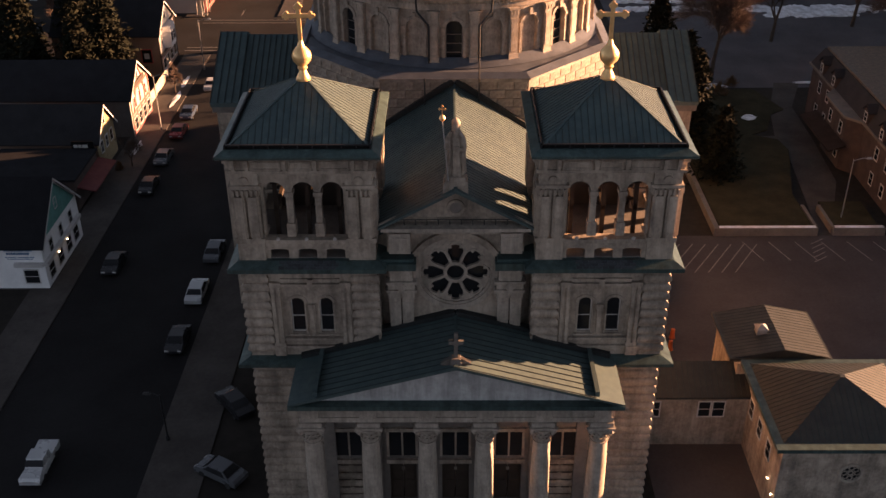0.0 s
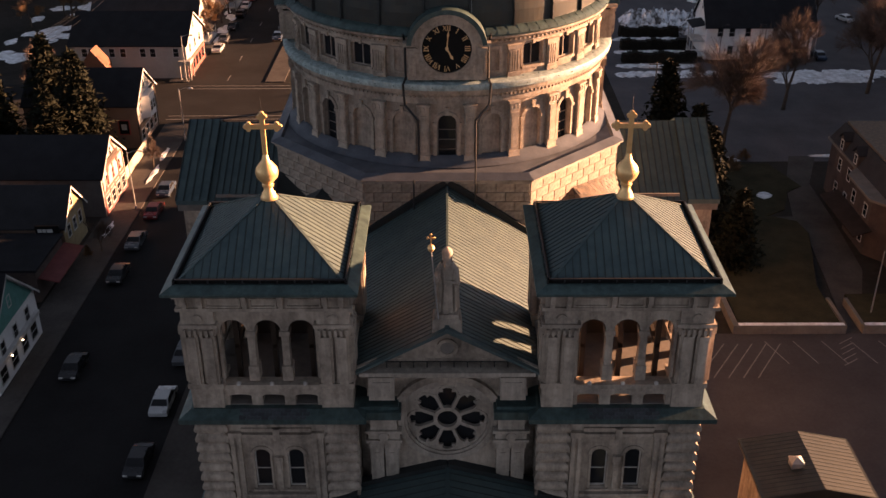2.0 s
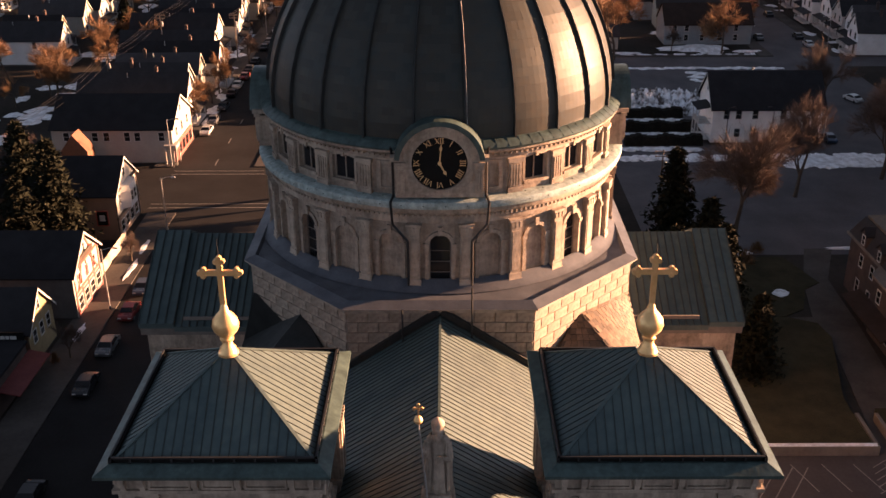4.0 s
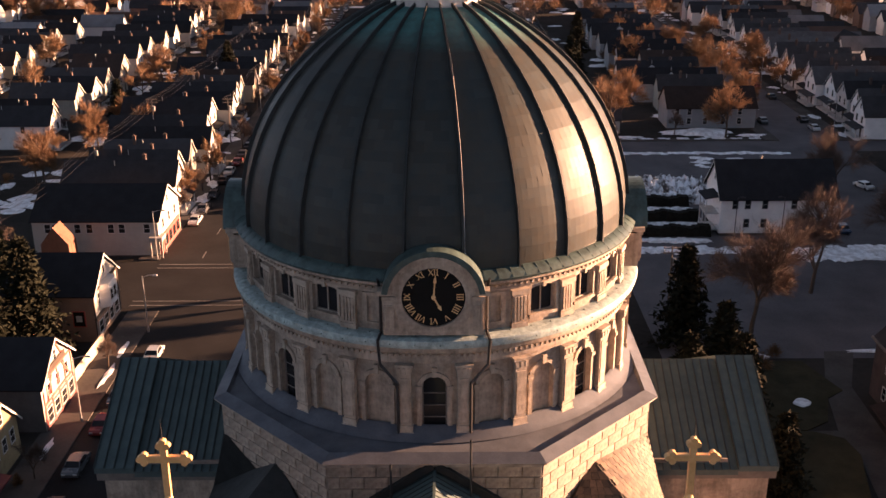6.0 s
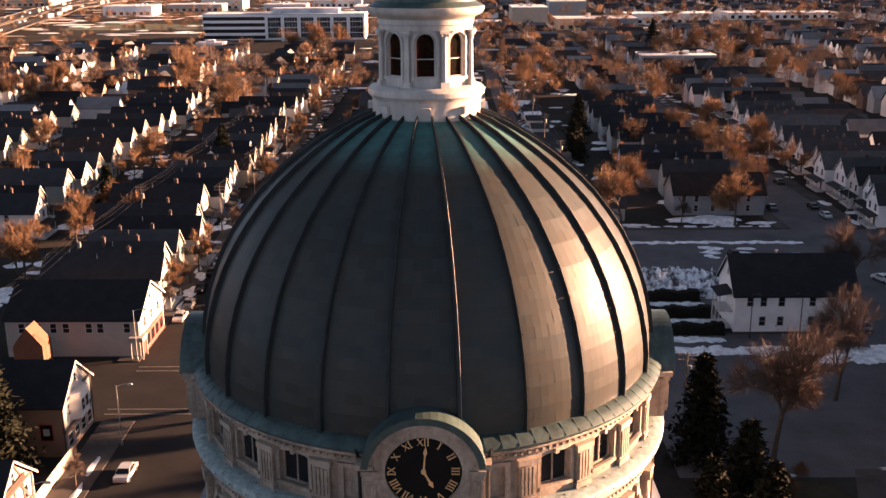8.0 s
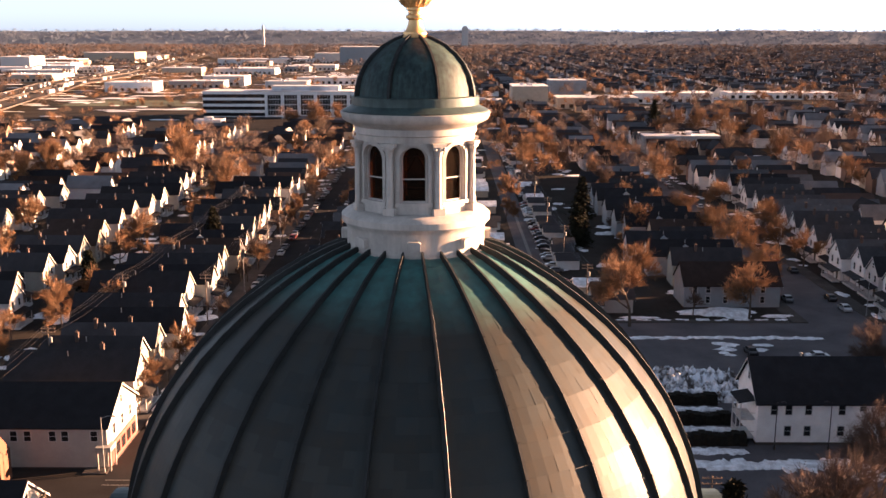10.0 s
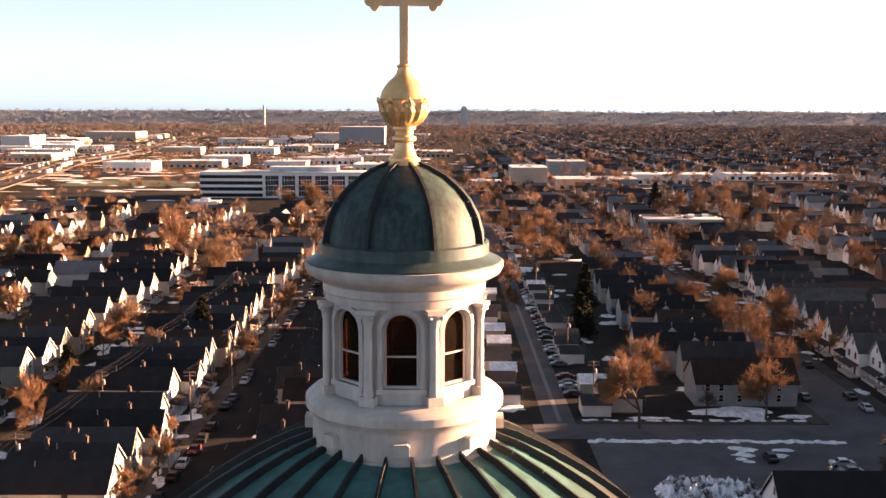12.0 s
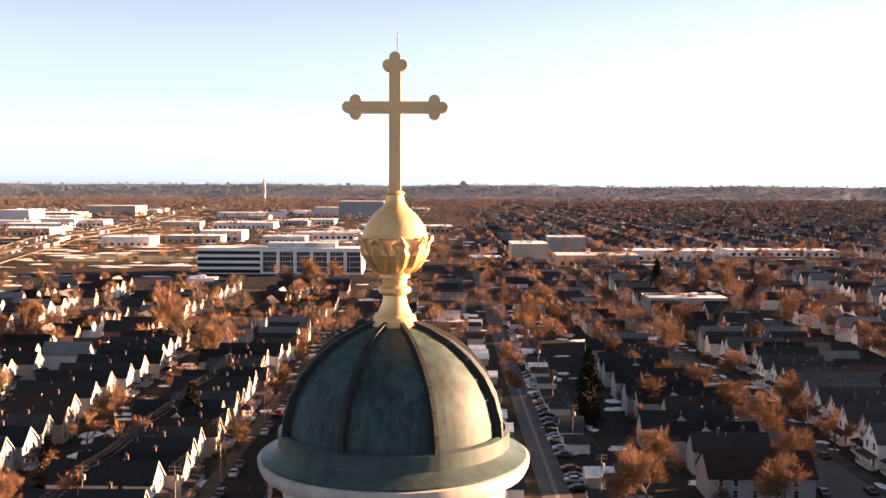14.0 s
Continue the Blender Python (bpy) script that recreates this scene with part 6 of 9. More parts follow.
for k in range(48):
    blob(g, 33 + k * 1.1, 190.6 + rng.uniform(-0.5, 0.5), 1.5, rng.uniform(1.0, 2.4), 0.3, seed=k)
    if k < 14:
        blob(g, 33.5 + k * 1.0, 195.6 + rng.uniform(-0.3, 0.3), 1.2, rng.uniform(0.7, 1.3), 0.25, seed=k + 50)
        blob(g, 34.5 + k * 0.95, 204.2 + rng.uniform(-0.3, 0.3), 1.2, rng.uniform(0.8, 1.3), 0.3, seed=k + 70)
        blob(g, 35.5 + k * 0.9, 213.0 + rng.uniform(-0.3, 0.3), 1.1, rng.uniform(0.6, 1.1), 0.3, seed=k + 90)
    if k < 20:
        blob(g, 61 + k * 0.8, 187.5 + rng.uniform(-1.2, 1.2), 1.6, rng.uniform(0.8, 2.0), 0.25, seed=k + 110)
for x, y, rx, ry in ((44.5, 138, 1.6, 1.2), (45.5, 127.5, 0.9, 1.6), (42.2, 150.5, 2.2, 1.0), (60, 152, 5, 0.6), (66, 152.5, 3, 0.7), (-43.5, 128, 0.5, 2.5), (-42.3, 146, 0.5, 4.0), (-42.5, 153, 0.5, 3.0), (-46, 213, 1.4, 3), (-46.8, 221, 1.4, 3.5), (-47, 231, 1.5, 3)):
    blob(g, x, y, rx, ry, 0.22, seed=int(x * 7 + y))
for k in range(34):
    blob(g, 31 + k * 1.45, 253.6 + rng.uniform(-0.5, 0.5), 1.2, rng.uniform(0.4, 1.1), 0.25, 10, seed=k + 300)
    if k % 3:
        blob(g, 30 + k * 1.45, 266.6 + rng.uniform(-0.4, 0.4), 1.1, rng.uniform(0.4, 0.9), 0.25, 10, seed=k + 350)
for k in range(26):
    blob(g, rng.uniform(56, 80), rng.uniform(214, 252), rng.uniform(0.6, 2.6), rng.uniform(0.5, 1.6), 0.2, 10, seed=k + 400)
for k in range(430):
    side = rng.choice((0, 0, 0, 0, 1, 1, 2, 2, 3, 4))
    x = {0: rng.uniform(-91, -70), 1: rng.uniform(-30, 21), 2: rng.uniform(30, 77), 3: rng.uniform(97, 104), 4: rng.uniform(-52, -48)}[side]
    y = rng.uniform(200, 620)
    if side in (2, 3, 1) and y < 268:
        continue
    blob(g, x, y, rng.uniform(0.7, 3.4), rng.uniform(0.6, 3.4), rng.uniform(0.1, 0.3), 13, seed=k + 500)
for k in range(330):
    y = rng.uniform(470, 1700)
    blob(g, rng.uniform(-0.46, 0.40) * y, y, rng.uniform(2, 9), rng.uniform(1.5, 6), 0.3, 10, seed=k + 2000)
for k in range(300):
    y = rng.uniform(850, 2500)
    blob(g, rng.uniform(-0.45, -0.02) * y, y, rng.uniform(6, 24), rng.uniform(2.5, 8), 0.3, 12, seed=k + 3000)
part_snow = part("snow_patch", g, SNOW)
tagged(part_snow, "patches of old grey-white snow on the ground", "snow", kind="stuff")
# snow heap behind the white house
g = Geo()
NX, NYY = 60, 48
pts = []
for i in range(NX + 1):
    for j in range(NYY + 1):
        u, v = i / NX * 2 - 1, j / NYY * 2 - 1
        e = max(0.0, 1 - (u * u * u * u + v * v * v * v))
        pts.append((46.5 + 9.0 * u, 224 + 8.0 * v, 2.4 * e ** 0.6 * max(0.0, 0.5 + 0.75 * noise.noise((u * 3, v * 3, 1.0)) + 0.9 * noise.noise((u * 7, v * 7, 4.0)) + 0.5 * noise.noise((u * 15, v * 15, 7.0)))))
g.add(pts, [(i * (NYY + 1) + j, (i + 1) * (NYY + 1) + j, (i + 1) * (NYY + 1) + j + 1, i * (NYY + 1) + j + 1) for i in range(NX) for j in range(NYY)])
tagged(part("snow_mound", g, DIRTY_SNOW), "lumpy heap of dirty ploughed snow", "snow")


for yy, x0, x1 in ((198.6, 34.0, 47.5), (207.0, 35.0, 47.5), (215.8, 36.0, 48.0)):
    g = Geo()
    x = x0
    while x < x1:
        g.frustum((0.62, 1.1), (0.5, 0.8), 0, 1.7 + 0.25 * math.sin(x * 5.1), (x + 0.5, yy + 0.12 * math.sin(x * 3.7)))
        x += 1.0
    tagged(part("hedge", g, HEDGE), "dark clipped hedge between strips of snow", "hedge", "hedges behind the car park")


# ---- houses ----
def win_mesh(w, h):
    f, p = Geo(), Geo()
    f.box(-w / 2 - 0.1, -w / 2, -0.06, 0.02, -0.1, h + 0.12)
    f.box(w / 2, w / 2 + 0.1, -0.06, 0.02, -0.1, h + 0.12)
    f.box(-w / 2, w / 2, -0.06, 0.02, h, h + 0.12)
    f.box(-w / 2, w / 2, -0.1, 0.02, -0.1, 0)
    f.box(-w / 2, w / 2, -0.04, 0.015, h / 2 - 0.03, h / 2 + 0.03)
    p.box(-w / 2, w / 2, -0.02, 0.012, 0, h)
    return mesh_of("window", f, TRIM), mesh_of("pane", p, GLASS)


WINS = {k: win_mesh(*k) for k in ((0.95, 1.5), (0.7, 1.1), (1.5, 1.6), (0.9, 0.7))}


def put_window(house, key, m):
    a, b = WINS[key]
    w = new("window", a)
    hang(w, house)
    w.matrix_basis = m
    p = new("pane", b)
    p.parent = w


def gable_house(label, L, W, he, hr, siding, roof, front=3, porch=True, chimneys=1, sides=2, category="house", dormer=False, group="wooden houses of the rows"):
    """A wooden house whose gable looks towards +x; its front stands at x = 0, its ridge runs along x."""
    h = thing("house", label, category, (0, 0, 0), group)
    r90 = Matrix.Rotation(radians(90), 4, "Z")
    w = W / 2
    g = Geo(r90)
    g.prism([(-w, 0.4), (w, 0.4), (w, he), (0, hr), (-w, he)], 0, L)
    part("wall", g, siding, h)
    g = Geo()
    g.box(-L + 0.05, -0.05, -w + 0.05, w - 0.05, 0, 0.45)
    part("foundation", g, CONCRETE, h)
    g = Geo(r90)
    k = (hr - he) / w
    for s in (-1, 1):
        o = 0.4
        pts = [(0, hr + 0.16), (s * (w + o), he - k * o + 0.16), (s * (w + o), he - k * o + 0.02), (0, hr + 0.01)]
        g.prism(pts, -0.4, L + 0.3)
    part("roof", g, roof, h, "dark shingle gable roof")
    g = Geo(r90)
    for s in (-1, 1):
        o = 0.42
        g.prism([(0, hr + 0.02), (s * (w + o), he - k * o + 0.02), (s * (w + o), he - k * o - 0.2), (0, hr - 0.24)], -0.43, -0.36)
    part("bargeboard", g, TRIM, h, "white bargeboard")
    for c in range(chimneys):
        g = Geo(Matrix.Translation((-L * (0.3 + 0.35 * c), 0.7 - 1.4 * (c % 2), hr - 0.9)))
        g.box(-0.3, 0.3, -0.3, 0.3, 0, 1.9)
        g.box(-0.36, 0.36, -0.36, 0.36, 1.75, 1.9)
        g.lathe([(0.13, 1.9), (0.12, 2.2)], 8)
        part("chimney", g, BRICK, h, "brick chimney")
    g = Geo(Matrix.Translation((-L * 0.55, -0.9, hr - 0.7)))
    g.lathe([(0.09, 0), (0.09, 0.95)], 8)
    part("vent_pipe", g, GREY_METAL, h)
    # front windows, facing +x
    fm = lambda y, z: Matrix.Translation((0, y, z)) @ Matrix.Rotation(radians(90), 4, "Z")
    if front >= 1:
        put_window(h, (0.7, 1.1), fm(0, he + (hr - he) * 0.28))
    if front >= 2:
        for y in (-w * 0.45, w * 0.45):
            put_window(h, (0.95, 1.5), fm(y, he - 2.1))
    if front >= 3:
        put_window(h, (1.5, 1.6), fm(-w * 0.4, 1.3))
        g = Geo(fm(w * 0.45, 0.45))
        g.box(-0.5, 0.5, -0.06, 0.02, 0, 2.1)
        part("door", g, DARKWOOD, h, "dark front door")
    if porch:
        g = Geo()
        g.box(0.02, 1.9, -w + 0.2, w - 0.2, 0, 0.5)
        for y in (-w + 0.35, 0, w - 0.35):
            g.box(1.65, 1.8, y - 0.08, y + 0.08, 0.5, 2.75)
        g.box(1.68, 1.76, -w + 0.35, w - 0.35, 1.2, 1.28)
        p = part("porch", g, TRIM, h, "white-railed front porch")
        g = Geo()
        g.add([(0.02, -w, 3.35), (2.15, -w, 2.8), (2.15, w, 2.8), (0.02, w, 3.35), (0.02, -w, 3.15), (2.15, -w, 2.66), (2.15, w, 2.66), (0.02, w, 3.15)], [(0, 1, 2, 3), (7, 6, 5, 4), (0, 4, 5, 1), (1, 5, 6, 2), (2, 6, 7, 3)])
        part("porch_roof", g, roof, h)
    for i in range(sides):
        x = -L * (i + 0.7) / (sides + 0.4)
        for z in (1.3, he - 2.0) if he > 5 else (1.3,):
            put_window(h, (0.95, 1.5) if i % 2 == 0 else (0.7, 1.1), Matrix.Translation((x, -w, z)))
    if dormer:
        g = Geo(Matrix.Translation((-L * 0.55, 0, 0)))
        g.prism([(-1.1, he + 0.3), (1.1, he + 0.3), (1.1, he + 1.7), (0, he + 2.5), (-1.1, he + 1.7)], -w * 0.62, 0)
        part("dormer", g, siding, h, "small gabled dormer")
    return h


MODELS = []
for i, (lab, sid, roof, L, W, he, hr, porch, dormer, nch) in enumerate((
        ("narrow white clapboard house with a dark shingle roof", 0, 0, 21, 7.6, 6.2, 9.8, True, False, 1),
        ("narrow cream house with a steep dark roof and porch", 6, 1, 19, 7.4, 6.0, 9.9, True, False, 2),
        ("grey-blue clapboard house with a black roof", 2, 4, 22, 7.8, 5.8, 9.2, True, True, 1),
        ("tan house with a brown shingle roof", 3, 2, 15, 7.2, 5.6, 9.0, False, False, 1),
        ("white two-storey house with a grey roof and chimney", 0, 3, 20, 8.2, 6.4, 10.2, True, True, 1),
        ("brown-sided house with a dark roof", 4, 0, 14, 6.8, 5.2, 8.6, True, False, 1),
        ("pale green house with a dark shingle roof", 5, 1, 17, 7.0, 6.0, 9.4, False, False, 2))):
    MODELS.append(gable_house(lab, L, W, he, hr, PALE_SIDING if i in (1, 4) else SIDINGS[sid], SHINGLES[roof], porch=porch, dormer=dormer, chimneys=nch))
used = set()


def place_house(i, x, y, deg):
    i %= len(MODELS)
    m = Matrix.Translation((x, y, 0)) @ Matrix.Rotation(radians(deg), 4, "Z")
    if i not in used:
        used.add(i)
        MODELS[i].matrix_basis = m
        return MODELS[i]
    return copy_thing(MODELS[i], m)


r2 = random.Random(21)


def row(x, y0, y1, deg, step=(8.6, 11.4), drift=0.0, pick=(0, 1, 2, 3, 4, 5, 6), skip=()):
    y = y0
    while y < y1:
        if not any(a < y < b for a, b in skip):
            if r2.random() < 0.9:
                place_house(r2.choice(pick), x + drift * (y - y0) + r2.choice((-1, 0, 0, 1)) * r2.uniform(0.5, 3.2), y, deg + r2.uniform(-2, 2))
        y += r2.uniform(*step)


row(-51.5, 214, 440, 0, drift=-0.02, pick=(0, 3, 5, 2, 6, 0))
row(-30.5, 215, 440, 180, pick=(2, 3, 5, 6, 4))
row(76, 299, 445, 0, pick=(2, 3, 5, 2, 6))
row(103, 268, 440, 180, drift=0.03, pick=(1, 4, 1, 0, 4))
row(-129, 262, 420, 0, step=(10, 17), drift=-0.03, pick=(0, 3, 6, 5, 2))
row(-92.5, 262, 480, 0, step=(10, 17), drift=-0.02, pick=(3, 5, 2, 0, 6))


def apartment_block(y0, y1, h, wall, x0=98):
    """Flat-roofed brick block out of view, added east of the car park to shade it."""
    t = thing("apartment_block", "long unseen brick block added to shade the car park", "apartment block", (x0 + 7, (y0 + y1) / 2, 0), "blocks beyond the car park")
    g = Geo()
    g.box(x0, x0 + 14, y0, y1, 0, h)
    part("wall", g, wall, t)
    g = Geo()
    g.box(x0 - 0.3, x0 + 14.3, y0 - 0.3, y1 + 0.3, h, h + 0.6)
    part("roof", g, FLAT_ROOF, t)
    n = int((y1 - y0) / 4)
    for i in range(n):
        for z in (1.4, 7.4, 13.2):
            put_window(t, (1.5, 1.6), Matrix.Translation((x0, y0 + 2 + i * 4, z)) @ Matrix.Rotation(radians(-90), 4, "Z"))


for y0, y1, hh in ((44, 80, 17.0), (84, 122, 17.0), (125, 160, 18.0), (163, 200, 17.0), (203, 238, 15.0)):
    apartment_block(y0, y1, hh, BRICK)
apartment_block(236, 300, 15.0, BRICK, 121)


# garages along the alleys
def garage_model(label, roof, siding):
    h = thing("garage", label, "garage", (0, 0, 0), "alley garages")
    g = Geo()
    g.box(-3.2, 3.2, -3, 3, 0, 2.6)
    g.prism([(-3.2, 2.6), (3.2, 2.6), (0, 3.9)], -3, 3)
    part("wall", g, siding, h)
    g = Geo()
    for s in (-1, 1):
        g.prism([(0, 4.05), (s * 3.6, 2.58), (s * 3.6, 2.46), (0, 3.92)], -3.3, 3.3)
    part("roof", g, roof, h)
    g = Geo()
    g.box(-2.4, 2.4, -3.06, -2.98, 0.05, 2.2)
    for z in (0.6, 1.15, 1.7):
        g.box(-2.4, 2.4, -3.08, -3.05, z, z + 0.05)
    part("garage_door", g, TRIM, h, "white panelled garage door")
    return h


ga = garage_model("small white garage with a dark roof", SHINGLES[1], SIDINGS[0])
gb = garage_model("small tan garage with a snow-dusted roof", SNOW, SIDINGS[3])
ga.matrix_basis = Matrix.Translation((34.5, 318, 0)) @ Matrix.Rotation(radians(-90), 4, "Z")
gb.matrix_basis = Matrix.Translation((16.5, 330, 0)) @ Matrix.Rotation(radians(90), 4, "Z")
y = 272
while y < 560:
    for x, d in ((35, -90), (15.5, 90)):
        if r2.random() < 0.62 and not (x == 35 and 308 < y < 326):
            copy_thing(r2.choice((ga, ga, gb)), Matrix.Translation((x + r2.uniform(-1, 1), y + r2.uniform(-1.5, 1.5), 0)) @ Matrix.Rotation(radians(d), 4, "Z"))
    y += 9.3


# named buildings near the basilica
def face_windows(h, items):
    for key, x, y, z, deg in items:
        put_window(h, key, Matrix.Translation((x, y, z)) @ Matrix.Rotation(radians(deg), 4, "Z"))


def big_house():
    """The pale two-storey house with its ridge along x."""
    x0, x1, y0, y1 = 49.5, 69.5, 198.0, 208.5
    h = thing("apartment_house", "large pale grey two-storey house with a black gable roof", "house", (59.5, 203, 0))
    ym, hr, he = (y0 + y1) / 2, 12.4, 7.2
    g = Geo(Matrix.Translation((0, 0, 0)) @ Matrix.Rotation(radians(90), 4, "Z"))
    g.prism([(y0, 0.5), (y1, 0.5), (y1, he), (ym, hr), (y0, he)], -x1, -x0)
    part("wall", g, PALE_SIDING, h)
    g = Geo()
    g.box(x0 + 0.05, x1 - 0.05, y0 + 0.05, y1 - 0.05, 0, 0.55)
    part("foundation", g, CONCRETE, h)
    g = Geo(Matrix.Rotation(radians(90), 4, "Z"))
    k = (hr - he) / (ym - y0)
    for s in (-1, 1):
        e = ym + s * (ym - y0 + 0.6)
        g.prism([(ym, hr + 0.2), (e, he - 0.6 * k + 0.2), (e, he - 0.6 * k), (ym, hr)], -x1 - 0.5, -x0 + 0.5)
    part("roof", g, SHINGLES[4], h, "black shingle gable roof")
    g = Geo(Matrix.Rotation(radians(90), 4, "Z"))
    for s in (-1, 1):
        e = ym + s * (ym - y0 + 0.62)
        g.prism([(ym, hr + 0.02), (e, he - 0.62 * k + 0.02), (e, he - 0.62 * k - 0.22), (ym, hr - 0.25)], -x0 + 0.46, -x0 + 0.53)
    part("bargeboard", g, TRIM, h)
    for i, x in enumerate((52.0, 54.2, 57.2, 62.3, 65.5, 68.4)):
        put_window(h, (0.9, 0.7) if i > 3 else (0.95, 1.5), Matrix.Translation((x, y0, 5.0 if i < 4 else 5.6)))
        if i:
            put_window(h, (0.9, 0.7) if i > 3 else (0.95, 1.5), Matrix.Translation((x, y0, 1.6 if i < 4 else 2.2)))
    put_window(h, (0.7, 1.1), Matrix.Translation((x0, ym, 9.0)) @ Matrix.Rotation(radians(-90), 4, "Z"))
    for k, z in enumerate((0.9, 3.9)):
        g = Geo()
        g.box(x0 - 2.4, x0 - 0.02, y0 + 1.0, y0 + 5.5, z - 0.2, z)
        for y in (y0 + 1.1, y0 + 3.2, y0 + 5.4):
            g.box(x0 - 2.35, x0 - 2.2, y - 0.07, y + 0.07, z, z + 2.7)
        g.box(x0 - 2.33, x0 - 2.25, y0 + 1.1, y0 + 5.4, z + 0.85, z + 0.95)
        g.box(x0 - 2.33, x0 - 0.05, y0 + 1.05, y0 + 1.15, z + 0.85, z + 0.95)
        for q in range(10):
            g.box(x0 - 2.32, x0 - 2.26, y0 + 1.3 + q * 0.42, y0 + 1.36 + q * 0.42, z, z + 0.9)
        part("balcony", g, TRIM, h, "white wooden porch with rails")
    g = Geo()
    g.add([(x0 - 2.7, y0 + 0.8, 6.6), (x0, y0 + 0.8, 7.1), (x0, y0 + 5.8, 7.1), (x0 - 2.7, y0 + 5.8, 6.6), (x0 - 2.7, y0 + 0.8, 6.45), (x0, y0 + 0.8, 6.9), (x0, y0 + 5.8, 6.9), (x0 - 2.7, y0 + 5.8, 6.45)], [(0, 1, 2, 3), (7, 6, 5, 4), (0, 4, 5, 1), (2, 6, 7, 3), (3, 7, 4, 0)])
    part("porch_roof", g, SHINGLES[4], h)
    g = Geo()
    g.box(x1, x1 + 1.6, y0 + 2, y0 + 5, 4.4, 4.6)
    g.box(x1, x1 + 1.6, y0 + 2, y0 + 5, 6.0, 6.15)
    g.box(x1 + 1.45, x1 + 1.55, y0 + 2, y0 + 2.1, 0, 6)
    g.box(x1 + 1.45, x1 + 1.55, y0 + 4.9, y0 + 5, 0, 6)
    part("balcony", g, TRIM, h, "small side balcony")
    g = Geo(Matrix.Translation((57.5, ym + 0.6, hr - 0.4)))
    g.lathe([(0.12, 0), (0.12, 0.8), (0.3, 0.8), (0.3, 0.95), (0.1, 1.05)], 10)
    part("roof_vent", g, GREY_METAL, h)


big_house()


def street_house(name, label, x1, L, y0, y1, he, hr, siding, roof, gable=None, front=None):
    """A building on the west side of the street: gable towards the street at x1."""
    h = thing(name, label, "house", (x1 - L / 2, (y0 + y1) / 2, 0))
    M = Matrix.Rotation(radians(90), 4, "Z")
    ym, w = (y0 + y1) / 2, (y1 - y0) / 2
    g = Geo(M)
    g.prism([(y0, 0.2), (y1, 0.2), (y1, he), (ym, hr), (y0, he)], -x1, -x1 + L)
    part("wall", g, siding, h)
    g = Geo()
    g.box(x1 - L + 0.04, x1 - 0.04, y0 + 0.04, y1 - 0.04, 0, 0.25)
    part("foundation", g, CONCRETE, h)
    g = Geo(M)
    k = (hr - he) / w
    for s in (-1, 1):
        e = ym + s * (w + 0.45)
        g.prism([(ym, hr + 0.18), (e, he - 0.45 * k + 0.18), (e, he - 0.45 * k + 0.02), (ym, hr + 0.02)], -x1 - 0.45, -x1 + L + 0.3)
    part("roof", g, roof, h, "dark shingle gable roof")
    g = Geo(M)
    for s in (-1, 1):
        e = ym + s * (w + 0.47)
        g.prism([(ym, hr + 0.03), (e, he - 0.47 * k + 0.03), (e, he - 0.47 * k - 0.24), (ym, hr - 0.24)], -x1 - 0.48, -x1 - 0.40)
    part("bargeboard", g, TRIM, h)
    if front:
        # street front in another colour than the side walls
        g = Geo(M)
        g.prism([(y0, 0.25), (y1, 0.25), (y1, he), (ym, hr - 0.05), (y0, he)], -x1 - 0.04, -x1 + 0.02)
        part("front_cladding", g, front, h, "pale front layer")
    if gable:
        g = Geo(M)
        g.prism([(y0 + 0.4, he + 0.1), (y1 - 0.4, he + 0.1), (ym, hr - 0.35)], -x1 - 0.08, -x1 - 0.04)
        part("gable_panel", g, gable, h, "painted gable panel")
    F = lambda y, z: Matrix.Translation((x1 + (0.05 if front else 0), y, z)) @ Matrix.Rotation(radians(90), 4, "Z")
    put_window(h, (0.7, 1.1), F(ym, he + (hr - he) * 0.3))
    for f in (-0.55, 0, 0.55):
        put_window(h, (0.95, 1.5), F(ym + f * w, he - 2.2))
    return h, F


# white shop with a teal gable
h, F = street_house("shop", "white corner shop with a teal gable and dark roof", -43.4, 14, 91.6, 103.2, 5.6, 10.7, PALE_SIDING, SHINGLES[4], TEAL_PAINT, front=PALE_SIDING)
g = Geo()
g.box(-43.5, -42.9, 91.4, 102.6, 3.1, 3.5)
g.box(-46.5, -43.4, 91.1, 91.6, 3.1, 3.5)
part("fascia", g, TRIM, h, "white shop fascia")
for y in (93.2, 96.0, 98.8, 101.3):
    put_window(h, (1.5, 1.6), F(y, 0.9))
put_window(h, (1.5, 1.6), Matrix.Translation((-45.0, 91.6, 0.9)))
for z, x0, x1, w in ((4.85, -47.4, -44.4, 0.26), (4.45, -47.2, -44.6, 0.26), (4.05, -47.4, -46.2, 0.1), (4.05, -46.0, -44.3, 0.1), (3.85, -47.2, -44.5, 0.08)):
    g = Geo()
    x = x0
    while x < x1 - 0.12:
        ww = 0.14 + 0.1 * ((x * 7.3) % 1)
        g.box(x, min(x + ww, x1), 91.56, 91.6, z, z + w)
        x += ww + 0.06
    part("lettering", g, material("blue_lettering", (0.05, 0.12, 0.25)) if "blue_lettering" not in bpy.data.materials else bpy.data.materials["blue_lettering"], h, "row of illegible blue letters")
g = Geo()
for y in (94.6, 97.4):
    g.lathe([(0.06, 3.0), (0.08, 3.05), (0.03, 3.12)], 10, (-42.8, y))
lamp_mat = bpy.data.materials.new("lamp_glow")
lamp_mat.use_nodes = True
lamp_mat.node_tree.nodes["Principled BSDF"].inputs["Emission Color"].default_value = (1.0, 0.62, 0.30, 1)
lamp_mat.node_tree.nodes["Principled BSDF"].inputs["Emission Strength"].default_value = 3.0
part("wall_lamp", g, lamp_mat, h, "small lit wall lamps")

